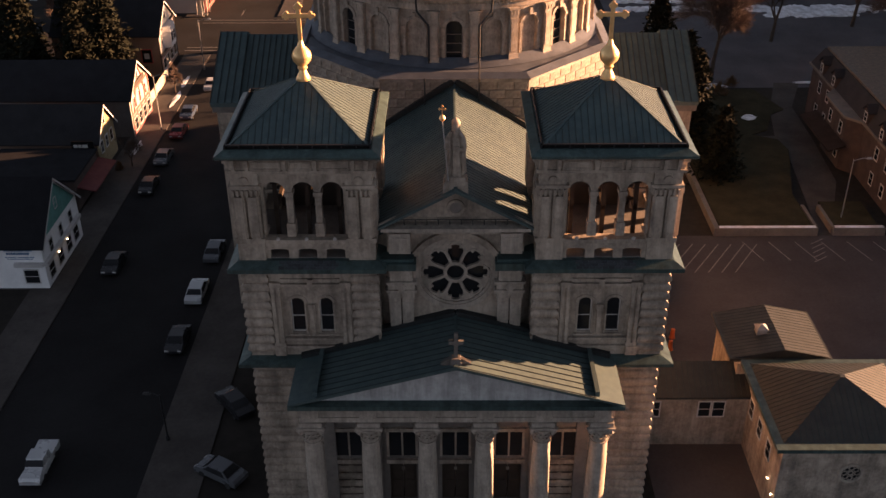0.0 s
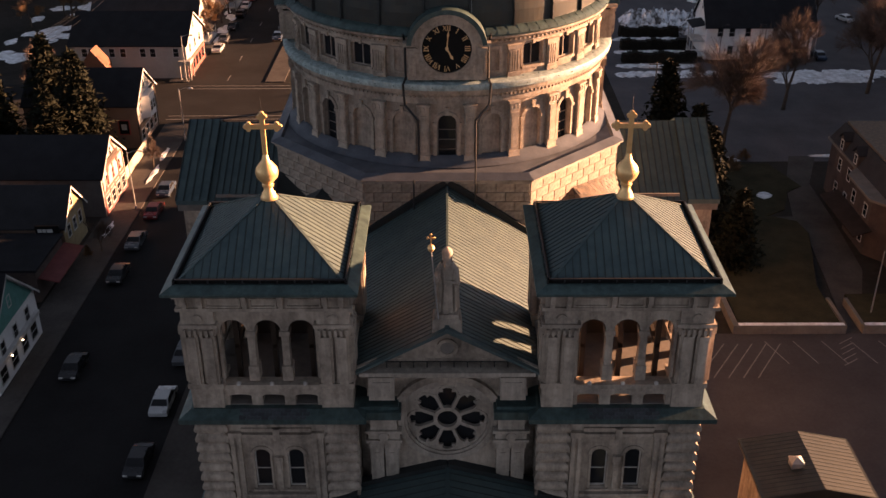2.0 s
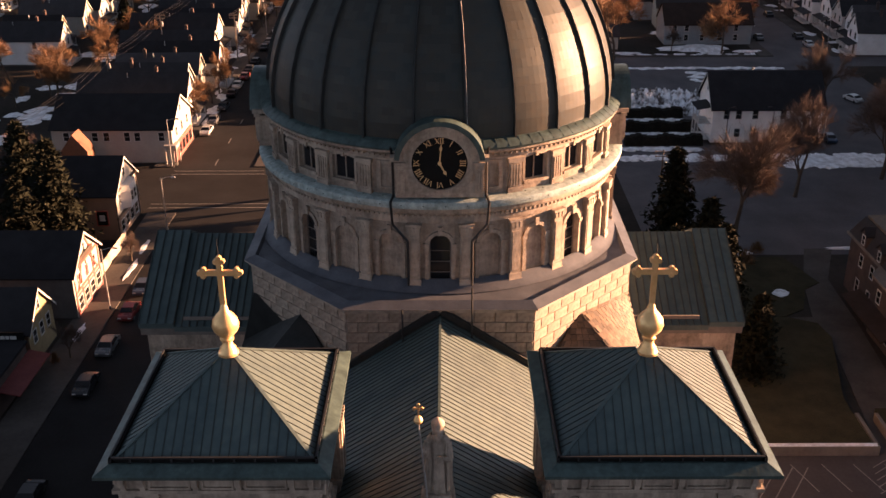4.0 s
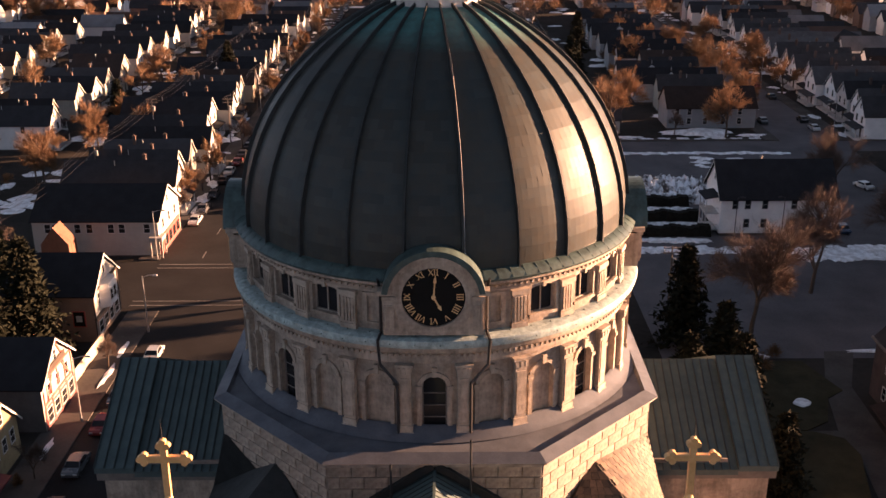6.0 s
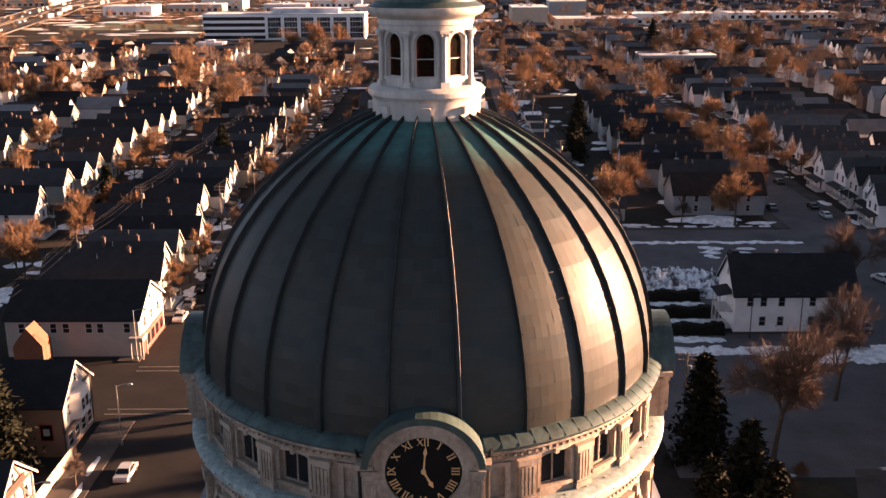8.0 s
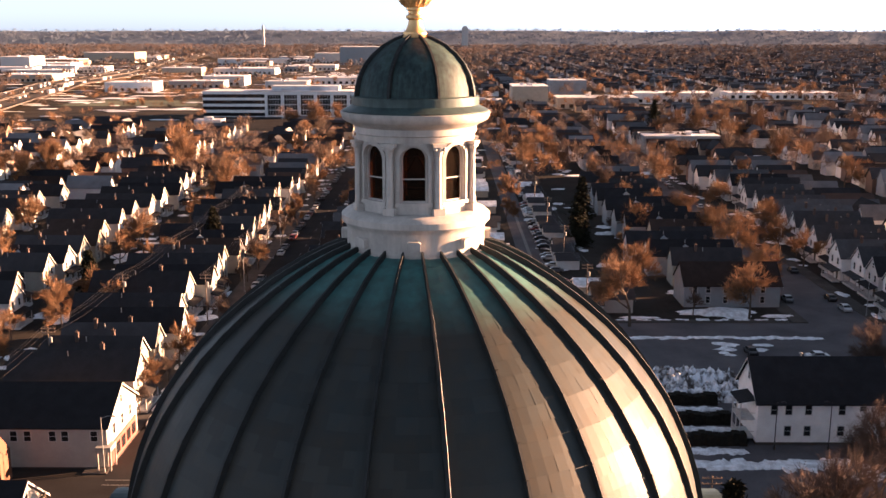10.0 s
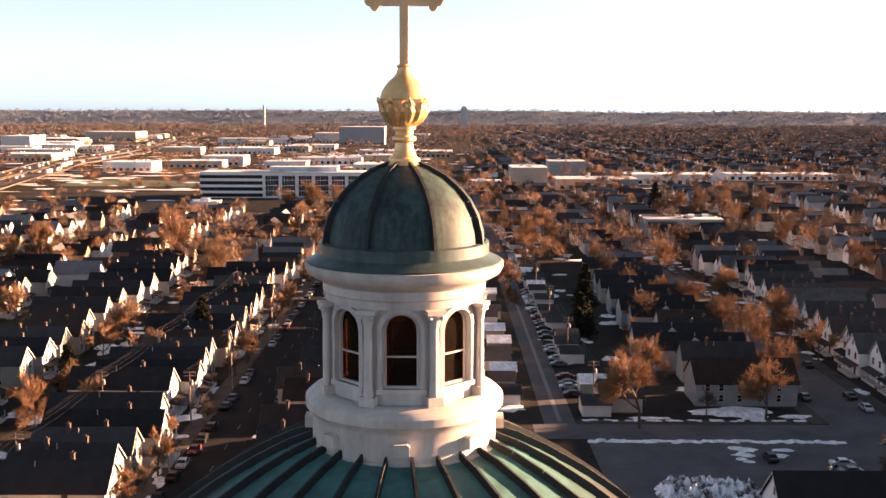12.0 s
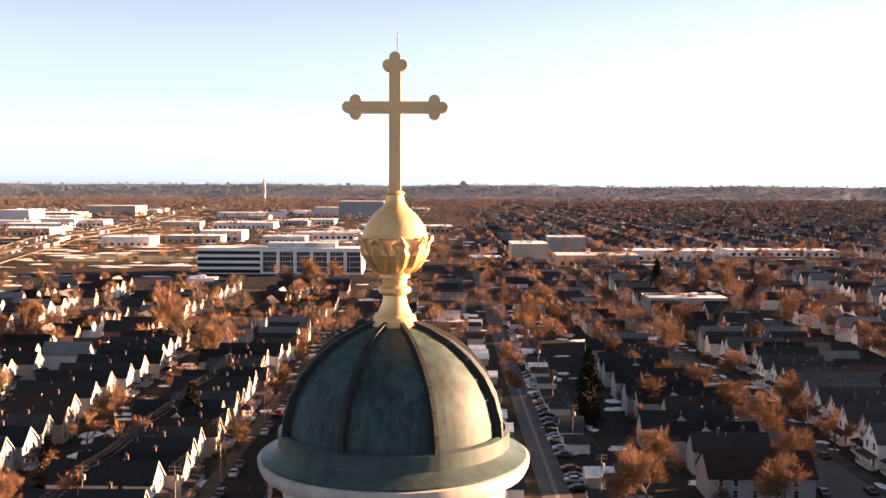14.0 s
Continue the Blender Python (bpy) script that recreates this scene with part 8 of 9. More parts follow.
# the last three stand unseen behind the dome, added to shade the street
for k, x, y, s in ((0, -105, 459, 1.9), (4, -83, 330, 1.45), (1, -82, 231, 1.2), (1, -98, 244, 1.0), (4, -163, 444, 1.8), (4, -150, 452, 1.5), (1, 41.5, 262, 1.5), (4, 69, 268, 1.4), (0, -78, 418, 1.25), (4, -72, 292, 1.0), (0, 46, 284, 1.05), (0, 79, 290, 0.95), (1, 102, 368, 1.1), (2, 41.8, 152, 1.3), (2, 57, 172, 1.1), (2, 71, 152, 1.4), (0, 80.5, 318, 1.15), (4, 97, 336, 1.2), (1, 79, 372, 1.2), (0, 60, 352, 0.9), (4, 64, 402, 1.2), (1, 98, 398, 1.2), (0, 84, 446, 1.2), (4, -110, 300, 1.3), (1, -122, 352, 1.3), (2, 74, 180, 1.2),
                   (2, 75, 214, 1.0), (3, 57, 270, 1.0), (3, -42.6, 122, 0.75), (3, -42.8, 148, 0.75), (3, -48.5, 210, 0.9), (3, -48, 226, 0.9), (2, -70, 180, 0.6), (0, 24, 415, 0.9), (4, 22, 385, 0.9), (1, 105, 520, 1.3), (1, 79, 342, 1.35), (0, 140, 662, 1.3), (4, 130, 660, 1.4), (0, 155, 516, 1.25), (4, 164, 461, 1.5), (4, 98, 356, 1.2), (0, 52, 584, 1.1), (1, 38, 512, 1.2), (4, -171, 486, 1.6), (4, -80, 260, 1.1), (1, -49, 245, 0.8), (4, 73, 392, 1.1), (0, 148, 640, 1.4), (0, 165, 655, 1.3), (0, 185, 645, 1.4),
                   (4, 172, 640, 1.3), (0, 40, 517, 1.2), (1, 52, 530, 1.2), (0, -80, 675, 1.6), (1, -95, 680, 1.4), (0, -66, 690, 1.4), (0, -170, 490, 1.3), (1, -186, 480, 1.3), (4, -158, 505, 1.2), (2, 62, 430, 0.9), (4, 38, 480, 1.0), (1, 112, 430, 1.0), (2, -8, 173, 1.1), (2, 2, 181, 1.2), (2, 13, 176, 1.1)):
    plant(TREES[k], x, y, s, (x * 37 + y * 11) % 360)
r3 = random.Random(33)
for x0, y0, y1, step in ((-48.3, 232, 600, 15), (-66, 230, 600, 16), (-31, 230, 600, 24), (79.3, 300, 600, 20), (96.8, 290, 700, 24), (-86, 214, 600, 12), (-78, 200, 600, 14), (-50.5, 216, 600, 26), (-70.5, 232, 600, 15), (55, 320, 700, 24), (0, 290, 700, 26), (130, 270, 700, 26), (-125, 300, 600, 24), (12, 430, 800, 28), (36, 440, 900, 20)):
    y = y0 + r3.uniform(0, 15)
    while y < y1:
        if r3.random() < 0.6:
            plant(TREES[r3.choice((5, 5, 6, 3, 5, 6))], x0 + r3.uniform(-3, 3), y, r3.uniform(0.55, 1.0), r3.uniform(0, 360))
        y += step * r3.uniform(0.6, 1.4)
for k, x, y, s in ((0, -53, 150, 1.1), (0, -60, 158, 1.1), (1, -56, 145, 1.15), (0, -67, 152, 1.1), (1, -63, 146, 1.1), (0, -72, 160, 1.0), (1, 33.5, 155, 1.2), (1, 34.5, 139, 1.1), (0, 33.0, 126, 0.95), (1, 35, 117, 0.9), (1, 48, 392, 1.2), (1, 40.5, 345, 1.1), (1, 43, 352, 0.9), (0, 132, 690, 1.3), (1, -82, 284, 1.0), (0, -63, 330, 0.9), (1, 29, 133, 1.0)):
    plant(CONES[k], x, y, s, (x * 53 + y * 17) % 360)
# rusty shrubs by the car park
g = Geo()
rr = random.Random(5)
for cx, cy, R, H in ((42, 147, 2.2, 2.6), (39, 150, 1.8, 2.0), (45, 151, 1.6, 1.8), (60, 148, 1.5, 1.6), (-44, 121, 0.8, 1.6)):
    for i in range(420):
        a, b = rr.uniform(0, 2 * math.pi), rr.uniform(0.1, 1.5)
        p = Vector((cx + R * 0.3 * rr.gauss(0, 0.5), cy + R * 0.3 * rr.gauss(0, 0.5), 0.1))
        q = Vector((cx + R * math.cos(a) * math.cos(b) * rr.uniform(0.5, 1.1), cy + R * math.sin(a) * math.cos(b) * rr.uniform(0.5, 1.1), H * math.sin(b) * rr.uniform(0.6, 1.1)))
        w = (q - p).cross(Vector((rr.gauss(0, 1), rr.gauss(0, 1), 1))).normalized() * 0.04
        o = len(g.v)
        g.v += [tuple(p.lerp(q, 0.4) - w), tuple(p.lerp(q, 0.4) + w), tuple(q)]
        g.f.append((o, o + 1, o + 2))
me = bpy.data.meshes.new("shrub")
me.from_pydata(g.v, [], g.f)
me.materials.append(TWIG)
tagged(new("shrub", me), "rusty bare shrubs beside the car park", "shrub", kind="stuff")


# ---- cars, lamps, poles ----
def car_model(paint, label, pickup=False):
    t = thing("car", label, "car", (0, 0, 0), "parked cars")
    side = [(-2.2, 0.35), (-2.25, 0.8), (-1.95, 0.95), (-1.5, 1.0), (-0.8, 1.45), (0.7, 1.48), (1.35, 1.02), (2.05, 0.92), (2.25, 0.7), (2.22, 0.35)]
    if pickup:
        side = [(-2.5, 0.4), (-2.55, 1.0), (-0.7, 1.02), (-0.6, 1.7), (0.65, 1.72), (1.15, 1.1), (2.3, 1.02), (2.45, 0.8), (2.45, 0.4)]
    g = Geo(Matrix.Rotation(radians(90), 4, "Z"))
    n = len(side)
    inset = [0.0 if z < 1.05 else 0.16 for x, z in side]
    pts = [(x, -0.88 + i, z) for (x, z), i in zip(side, inset)] + [(x, 0.88 - i, z) for (x, z), i in zip(side, inset)]
    g.add(pts, [tuple(range(n)), tuple(range(2 * n - 1, n - 1, -1))] + [(i, i + n, (i + 1) % n + n, (i + 1) % n) for i in range(n)])
    part("body", g, paint, t, smooth=False)
    g = Geo(Matrix.Rotation(radians(90), 4, "Z"))
    if pickup:
        g.add([(0.68, -0.7, 1.66), (1.1, -0.8, 1.16), (1.1, 0.8, 1.16), (0.68, 0.7, 1.66)], [(0, 1, 2, 3)])
        g.v = [(x, y, z + 0.02) for x, y, z in g.v]
    else:
        for a, b in (((0.74, 1.44), (1.30, 1.07)), ((-0.86, 1.42), (-1.44, 1.05))):
            s = 1 if a[0] > 0 else -1
            g.add([(a[0] + 0.03 * s, -0.66, a[1] + 0.02), (b[0] + 0.03 * s, -0.8, b[1] + 0.02), (b[0] + 0.03 * s, 0.8, b[1] + 0.02), (a[0] + 0.03 * s, 0.66, a[1] + 0.02)], [(0, 1, 2, 3)])
        for s in (-1, 1):
            g.add([(-1.2, s * 0.9, 1.04), (1.15, s * 0.9, 1.04), (0.62, s * 0.74, 1.42), (-0.75, s * 0.74, 1.42)], [(0, 1, 2, 3)])
    part("window", g, GLASS, t, "dark car windows")
    for x in (-0.8, 0.8):
        for y in (-1.4, 1.4):
            g = Geo(Matrix.Translation((x, y, 0.32)) @ Matrix.Rotation(radians(90), 4, "Y"))
            g.lathe([(0.2, -0.1), (0.32, -0.1), (0.32, 0.1), (0.2, 0.1)], 14)
            part("wheel", g, TYRE, t)
    g = Geo(Matrix.Rotation(radians(90), 4, "Z"))
    for y in (-0.62, 0.62):
        g.box(2.2 if not pickup else 2.42, 2.27 if not pickup else 2.48, y - 0.2, y + 0.2, 0.62, 0.76)
    part("headlight", g, TRIM, t)
    return t


AUTO = [car_model(CARS[0], "silver saloon car parked on asphalt"), car_model(CARS[1], "black saloon car parked on asphalt"), car_model(CARS[2], "dark grey car parked on asphalt"), car_model(CARS[3], "dark red car parked on asphalt"), car_model(CARS[4], "dark blue car parked on asphalt"), car_model(CARS[0], "silver pickup truck on the street", True)]


def park(k, x, y, deg=0.0):
    ob = AUTO[k]
    m = Matrix.Translation((x, y, 0.02)) @ Matrix.Rotation(radians(deg), 4, "Z")
    if k in parked:
        return copy_thing(ob, m)
    parked.add(k)
    ob.matrix_basis = m


parked = set()
for k, x, y, d in ((5, -34.6, 63.5, 180), (0, -27.0, 90.3, 0), (1, -27.0, 81.5, 180), (2, -26.8, 98.8, 0), (1, -37.6, 96.2, 180), (1, -38.6, 115.5, 180), (2, -38.8, 124, 180), (3, -38.7, 132.6, 180), (4, -38.8, 139.5, 180), (0, -37.6, 150.8, 180),
                   (1, -19.5, 71.5, 40), (2, -19.0, 62.5, 60), (0, -44.8, 206, 180), (2, -44.9, 213, 180), (1, -44.8, 222, 180), (0, 92.7, 275.0, 0), (1, 92.8, 284, 0), (2, 82.3, 283, 0), (0, 82.4, 300, 0), (4, 72, 200, 0), (1, 74, 232, 90), (2, 74, 236, 90), (0, 74, 240, 90), (1, 62, 243, 0), (3, 66, 221, 90), (0, 86, 226, 20)):
    park(k, x, y, d)
r4 = random.Random(44)
for x, y0, y1 in ((-44.8, 232, 560), (-34.0, 200, 560), (82.6, 310, 520), (93.3, 292, 520), (30.8, 285, 420), (31.8, 430, 620)):
    y = y0
    while y < y1:
        if r4.random() < 0.60:
            park(r4.choice((0, 1, 2, 2, 1, 0, 3, 4)), x + r4.uniform(-0.2, 0.2), y, (90 if 30 < x < 32 else 0) + r4.choice((0, 180)))
        y += 3.0 if 30 < x < 32 else r4.uniform(6, 8)


def lamp_post(label, h=8.5, arm=1.6, paint=GREY_METAL):
    t = thing("street_lamp", label, "street lamp", (0, 0, 0), "street lamps")
    g = Geo()
    g.lathe([(0.16, 0), (0.16, 0.6), (0.09, 0.7), (0.06, h)], 10)
    part("pole", g, paint, t)
    g = Geo()
    g.tube((0, 0, h - 0.2), (arm * 0.6, 0, h + 0.15), 0.045)
    g.tube((arm * 0.6, 0, h + 0.15), (arm, 0, h + 0.15), 0.045)
    part("arm", g, paint, t)
    g = Geo()
    g.frustum((0.35, 0.14), (0.22, 0.08), h + 0.05, h + 0.25, (arm + 0.2, 0))
    part("lamp_head", g, paint, t)
    return t


lp = lamp_post("grey metal street lamp with a curved arm")
lp.matrix_basis = Matrix.Translation((-40.6, 159, 0))
lp3 = lamp_post("tall black car-park lamp column", 7.6, 0.7, IRON)
lp3.matrix_basis = Matrix.Translation((51.8, 196.3, 0)) @ Matrix.Rotation(radians(-20), 4, "Z")
for x, d in ((60.0, 185), (68.3, -15)):
    copy_thing(lp3, Matrix.Translation((x, 196.3, 0)) @ Matrix.Rotation(radians(d), 4, "Z"))
lp2 = lamp_post("short dark street lamp beside the church", 5.2, 0.9, IRON)
lp2.matrix_basis = Matrix.Translation((-24.6, 67, 0)) @ Matrix.Rotation(radians(180), 4, "Z")
for x, y, d in ((-41.6, 134, 0), (-46.9, 187.5, 0), (-46.8, 236, 0), (-46.8, 290, 0), (-46.9, 345, 0), (47.3, 106.0, 0), (95.6, 270, 180), (95.6, 330, 180)):
    copy_thing(lp, Matrix.Translation((x, y, 0)) @ Matrix.Rotation(radians(d), 4, "Z"))


def utility_pole(label):
    t = thing("utility_pole", label, "utility pole", (0, 0, 0), "utility poles")
    g = Geo()
    g.tube((0, 0, 0), (0, 0, 11.5), 0.16, 0.1, 8)
    part("pole", g, WOOD_POLE, t)
    for z in (10.4, 11.1):
        g = Geo()
        g.box(-1.2, 1.2, -0.06, 0.06, z, z + 0.13)
        for x in (-1.1, -0.5, 0.5, 1.1):
            g.lathe([(0.05, z + 0.13), (0.06, z + 0.3)], 6, (x, 0))
        part("crossarm", g, WOOD_POLE, t)
    g = Geo()
    g.lathe([(0.24, 8.6), (0.26, 8.7), (0.26, 9.6), (0.2, 9.7)], 12, (0.4, 0))
    part("transformer", g, GREY_METAL, t)
    return t


up1 = utility_pole("weathered wooden utility pole with crossarms")
up1.matrix_basis = Matrix.Translation((33.0, 162, 0))
poles = {"a": [(-68.0, 176), (-67.5, 222), (-67, 262), (-66.5, 300), (-66, 345), (-65.5, 390)], "b": [(33.5, 272), (33.6, 318), (33.7, 365), (33.8, 412), (34.0, 460), (34, 510)], "c": [(-49.3, 262), (-49.6, 300), (-49.8, 340), (-50.2, 385), (-50.5, 430)]}
for key, ps in poles.items():
    for x, y in ps:
        copy_thing(up1, Matrix.Translation((x, y, 0)) @ Matrix.Rotation(radians((x * 3) % 4), 4, "Z"))
    g = Geo()
    for (xa, ya), (xb, yb) in zip(ps[:-1], ps[1:]):
        for dx, z in ((-1.1, 11.4), (-0.5, 11.4), (0.5, 11.4), (1.1, 10.7)):
            prev = None
            for i in range(7):
                f = i / 6
                p = (xa + dx + (xb - xa) * f, ya + (yb - ya) * f, z - 1.1 * 4 * f * (1 - f))
                if prev:
                    g.tube(prev, p, 0.022, n=3)
                prev = p
    tagged(part("power_line", g, IRON), "sagging overhead power lines", "cable")


# ---- commercial buildings and the motorway ----
def office():
    t = thing("office_building", "white four-storey office building with window bands", "office building", (-118, 820, 0))
    x0, x1, y0, y1, H = -178.0, -58.0, 806.0, 835.0, 18.5
    # very pale wall colour makes up for the haze of distance
    g = Geo()
    g.box(x0, x1, y0 + 0.6, y1, 0, H)
    part("wall", g, PALE_SIDING, t)
    for k in range(4):
        z = 0.8 + k * 4.5
        g = Geo()
        g.box(x0 - 0.1, x0 + 46, y0 - 0.1, y0 + 0.6, z + 2.5, z + 4.5)
        part("spandrel", g, PALE_SIDING, t)
        g = Geo()
        g.box(x0, x0 + 46, y0 + 0.2, y0 + 0.58, z, z + 2.5)
        part("window", g, GLASS, t, "dark window band")
    for b in range(6):
        xa = x0 + 47 + b * 12.2
        g = Geo()
        g.box(xa + 0.8, xa + 10.6, y0 + 0.2, y0 + 0.58, 1.5, H - 2.2)
        part("glazing", g, GLASS, t, "tall dark glazing")
        g = Geo()
        for i in range(6):
            g.box(xa + 0.8 + i * 1.96, xa + 0.95 + i * 1.96, y0 + 0.05, y0 + 0.4, 1.5, H - 2.2)
        for z in (5, 9, 13):
            g.box(xa + 0.8, xa + 10.6, y0 + 0.1, y0 + 0.4, z, z + 0.4)
        g.box(xa - 1.2, xa + 0.6, y0 - 0.1, y0 + 0.6, 0, H)
        part("pier", g, PALE_SIDING, t)
    g = Geo()
    g.box(x0 - 0.3, x1 + 0.3, y0 - 0.2, y1 + 0.3, H, H + 0.5)
    g.box(x0 + 50, x1 - 20, y0 + 8, y1 - 6, H + 0.5, H + 4)
    part("roof", g, FLAT_ROOF, t)


office()
r5 = random.Random(55)


def warehouse(x, y, w, d, h, wall, label="flat-roofed commercial building with pale roof"):
    t = thing("warehouse", label, "warehouse", (x, y, 0), "commercial buildings")
    g = Geo()
    g.box(x - w / 2, x + w / 2, y - d / 2, y + d / 2, 0, h)
    part("wall", g, wall, t)
    g = Geo()
    g.box(x - w / 2 - 0.2, x + w / 2 + 0.2, y - d / 2 - 0.2, y + d / 2 + 0.2, h, h + 0.5)
    for i in range(3):
        a, b = x + w * r5.uniform(-0.35, 0.35), y + d * r5.uniform(-0.3, 0.3)
        g.box(a - 1.5, a + 1.5, b - 1.2, b + 1.2, h + 0.5, h + 2.0)
    part("roof", g, FLAT_ROOF, t)
    g = Geo()
    for i in range(int(w / 7)):
        xx = x - w / 2 + 3 + i * 7
        g.box(xx, xx + 3.4, y - d / 2 - 0.06, y - d / 2 + 0.02, 1.0, min(h - 1, 4.0))
    part("window", g, GLASS, t, "dark windows and loading doors")


for x0, x1, y, d, h, m in ((-679, -634, 1620, 60, 24, SIDINGS[0]), (-705, -632, 1813, 60, 15, SIDINGS[4]), (-733, -629, 2136, 80, 20, SIDINGS[3]), (-426, -296, 1975, 50, 12, PANEL), (-281, -233, 1243, 40, 11, SIDINGS[0]), (-307, -246, 1190, 30, 8, SIDINGS[2]),
                           (-198, -152, 1182, 35, 8, PANEL), (-178, -98, 1278, 40, 8, PANEL), (-201, -115, 2011, 60, 34, SIDINGS[2]), (-260, -205, 2100, 50, 20, PANEL), (54, 82, 855, 40, 20, SIDINGS[3]), (100, 135, 1024, 30, 17, SIDINGS[2]), (93, 160, 890, 34, 9, SIDINGS[2]),
                           (162, 238, 955, 30, 9, PANEL), (267, 370, 1014, 30, 6, PANEL), (105, 144, 578, 22, 9, SIDINGS[2]), (-148, -132, 656, 12, 10, SIDINGS[0]), (-560, -490, 1330, 50, 9, SIDINGS[3]), (-600, -520, 1450, 40, 10, PANEL), (20, 48, 880, 30, 7, PANEL), (-340, -250, 1560, 50, 9, PANEL), (-120, -40, 1480, 40, 9, SIDINGS[0])):
    warehouse((x0 + x1) / 2, y + d / 2, x1 - x0, d, h, m)
r8 = random.Random(88)
for k in range(30):
    y = r8.uniform(1080, 2500)
    x = r8.uniform(-0.42, -0.02) * y
    mx = -396 - (y - 1050) * 0.13
    if abs(x - mx) < 75:
        continue
    warehouse(x, y, r8.uniform(40, 95), r8.uniform(25, 55), r8.uniform(6, 12), r8.choice((PANEL, PALE_SIDING, SIDINGS[3], SIDINGS[2])))
for x, y, w, h, lab in ((72, 3950, 24, 78, "distant high-rise tower on the horizon"), (-690, 3950, 8, 82, "distant slender chimney on the horizon")):
    t = thing("distant_tower", lab, "tower", (x, y, 0))
    g = Geo()
    g.box(x - w / 2, x + w / 2, y, y + w, 0, h)
    g.box(x - w * 0.3, x + w * 0.3, y + w * 0.2, y + w * 0.8, h, h + 6)
    part("wall", g, SIDINGS[0], t)
# motorway on its bank
g = Geo()
way = [(-320, 640), (-378, 935), (-396, 1050), (-424, 1175), (-430, 1295), (-443, 1500), (-507, 1905), (-592, 2453), (-620, 2700), (-700, 3600)]
for (xa, ya), (xb, yb) in zip(way[:-1], way[1:]):
    for off in (-14, 14):
        g.beam((xa + off, ya, 4.4), (xb + off, yb, 4.4), 22, 0.6)
    for off in (-26, -2, 2, 26):
        g.beam((xa + off, ya, 5.0), (xb + off, yb, 5.0), 0.5, 1.0)
setting("motorway", g, CONCRETE, "pale concrete motorway on a low bank", "road")
g = Geo()
for k in range(70):
    f = r5.random() * (len(way) - 1.01)
    i = int(f)
    (xa, ya), (xb, yb) = way[i], way[i + 1]
    u = f - i
    x, y = xa + (xb - xa) * u + r5.choice((-20, -15, -9, 9, 15, 20)), ya + (yb - ya) * u
    L = r5.choice((4.5, 4.5, 4.5, 14))
    g.box(x - 1, x + 1, y - L / 2, y + L / 2, 5.0, 6.5 if L < 5 else 8.8)
tagged(part("motorway_traffic", g, CARS[0]), "distant cars and lorries on the motorway", "traffic", kind="stuff")


# ---- the far town, joined ----
def far_houses(name, items, he, hr, wallmat, roofmat):
    wv, rv = Geo(), Geo()
    for x, y, L, W, along in items:
        a, b = (L / 2, W / 2) if along else (W / 2, L / 2)
        o = len(wv.v)
        if along:
            wv.v += [(x - a, y - b, 0), (x + a, y - b, 0), (x + a, y + b, 0), (x - a, y + b, 0), (x - a, y - b, he), (x + a, y - b, he), (x + a, y + b, he), (x - a, y + b, he), (x - a, y, hr), (x + a, y, hr)]
            wv.f += [(o, o + 1, o + 5, o + 4), (o + 2, o + 3, o + 7, o + 6), (o + 1, o + 2, o + 6, o + 9, o + 5), (o + 3, o, o + 4, o + 8, o + 7)]
        else:
            wv.v += [(x - a, y - b, 0), (x + a, y - b, 0), (x + a, y + b, 0), (x - a, y + b, 0), (x - a, y - b, he), (x + a, y - b, he), (x + a, y + b, he), (x - a, y + b, he), (x, y - b, hr), (x, y + b, hr)]
            wv.f += [(o, o + 1, o + 5, o + 8, o + 4), (o + 2, o + 3, o + 7, o + 9, o + 6), (o + 1, o + 2, o + 6, o + 5), (o + 3, o, o + 4, o + 7)]
        e = 0.5
        q = len(rv.v)
        if along:
            rv.v += [(x - a - e, y - b - e, he - 0.3), (x + a + e, y - b - e, he - 0.3), (x + a + e, y, hr + 0.25), (x - a - e, y, hr + 0.25), (x + a + e, y + b + e, he - 0.3), (x - a - e, y + b + e, he - 0.3)]
        else:
            rv.v += [(x - a - e, y - b - e, he - 0.3), (x - a - e, y + b + e, he - 0.3), (x, y + b + e, hr + 0.25), (x, y - b - e, hr + 0.25), (x + a + e, y + b + e, he - 0.3), (x + a + e, y - b - e, he - 0.3)]
        rv.f += [(q, q + 1, q + 2, q + 3), (q + 3, q + 2, q + 4, q + 5)]
    for nm, gg, mt in ((name + "_walls", wv, wallmat), (name + "_roofs", rv, roofmat)):
        me = bpy.data.meshes.new(nm)
        me.from_pydata(gg.v, [], gg.f)
        me.materials.append(mt)
        tagged(new(nm, me), "rows of distant gabled houses", "houses", kind="stuff")


FAR_WALLS = [material("far_siding", c, tuple(q * 0.8 for q in c), 0.8, scale=0.3, fine=2.0, bump=0, island=0.3) for c in ((0.72, 0.71, 0.70), (0.42, 0.36, 0.29), (0.36, 0.38, 0.41), (0.17, 0.11, 0.085))]
FAR_ROOFS = [material("far_shingle_roof", c, None, 0.9, scale=0.3, fine=3.0, bump=0, spec=0.08, island=0.45) for c in ((0.030, 0.030, 0.034), (0.060, 0.060, 0.065), (0.050, 0.034, 0.028), (0.13, 0.13, 0.14))]
r6 = random.Random(66)
ROW_END = ((-75, -50, 438), (-32, -8, 438), (58, 80, 443), (100, 124, 438), (-108, -76, 478), (-150, -118, 418), (-8, 58, 556))   # where the single houses of each row stop
lots = []
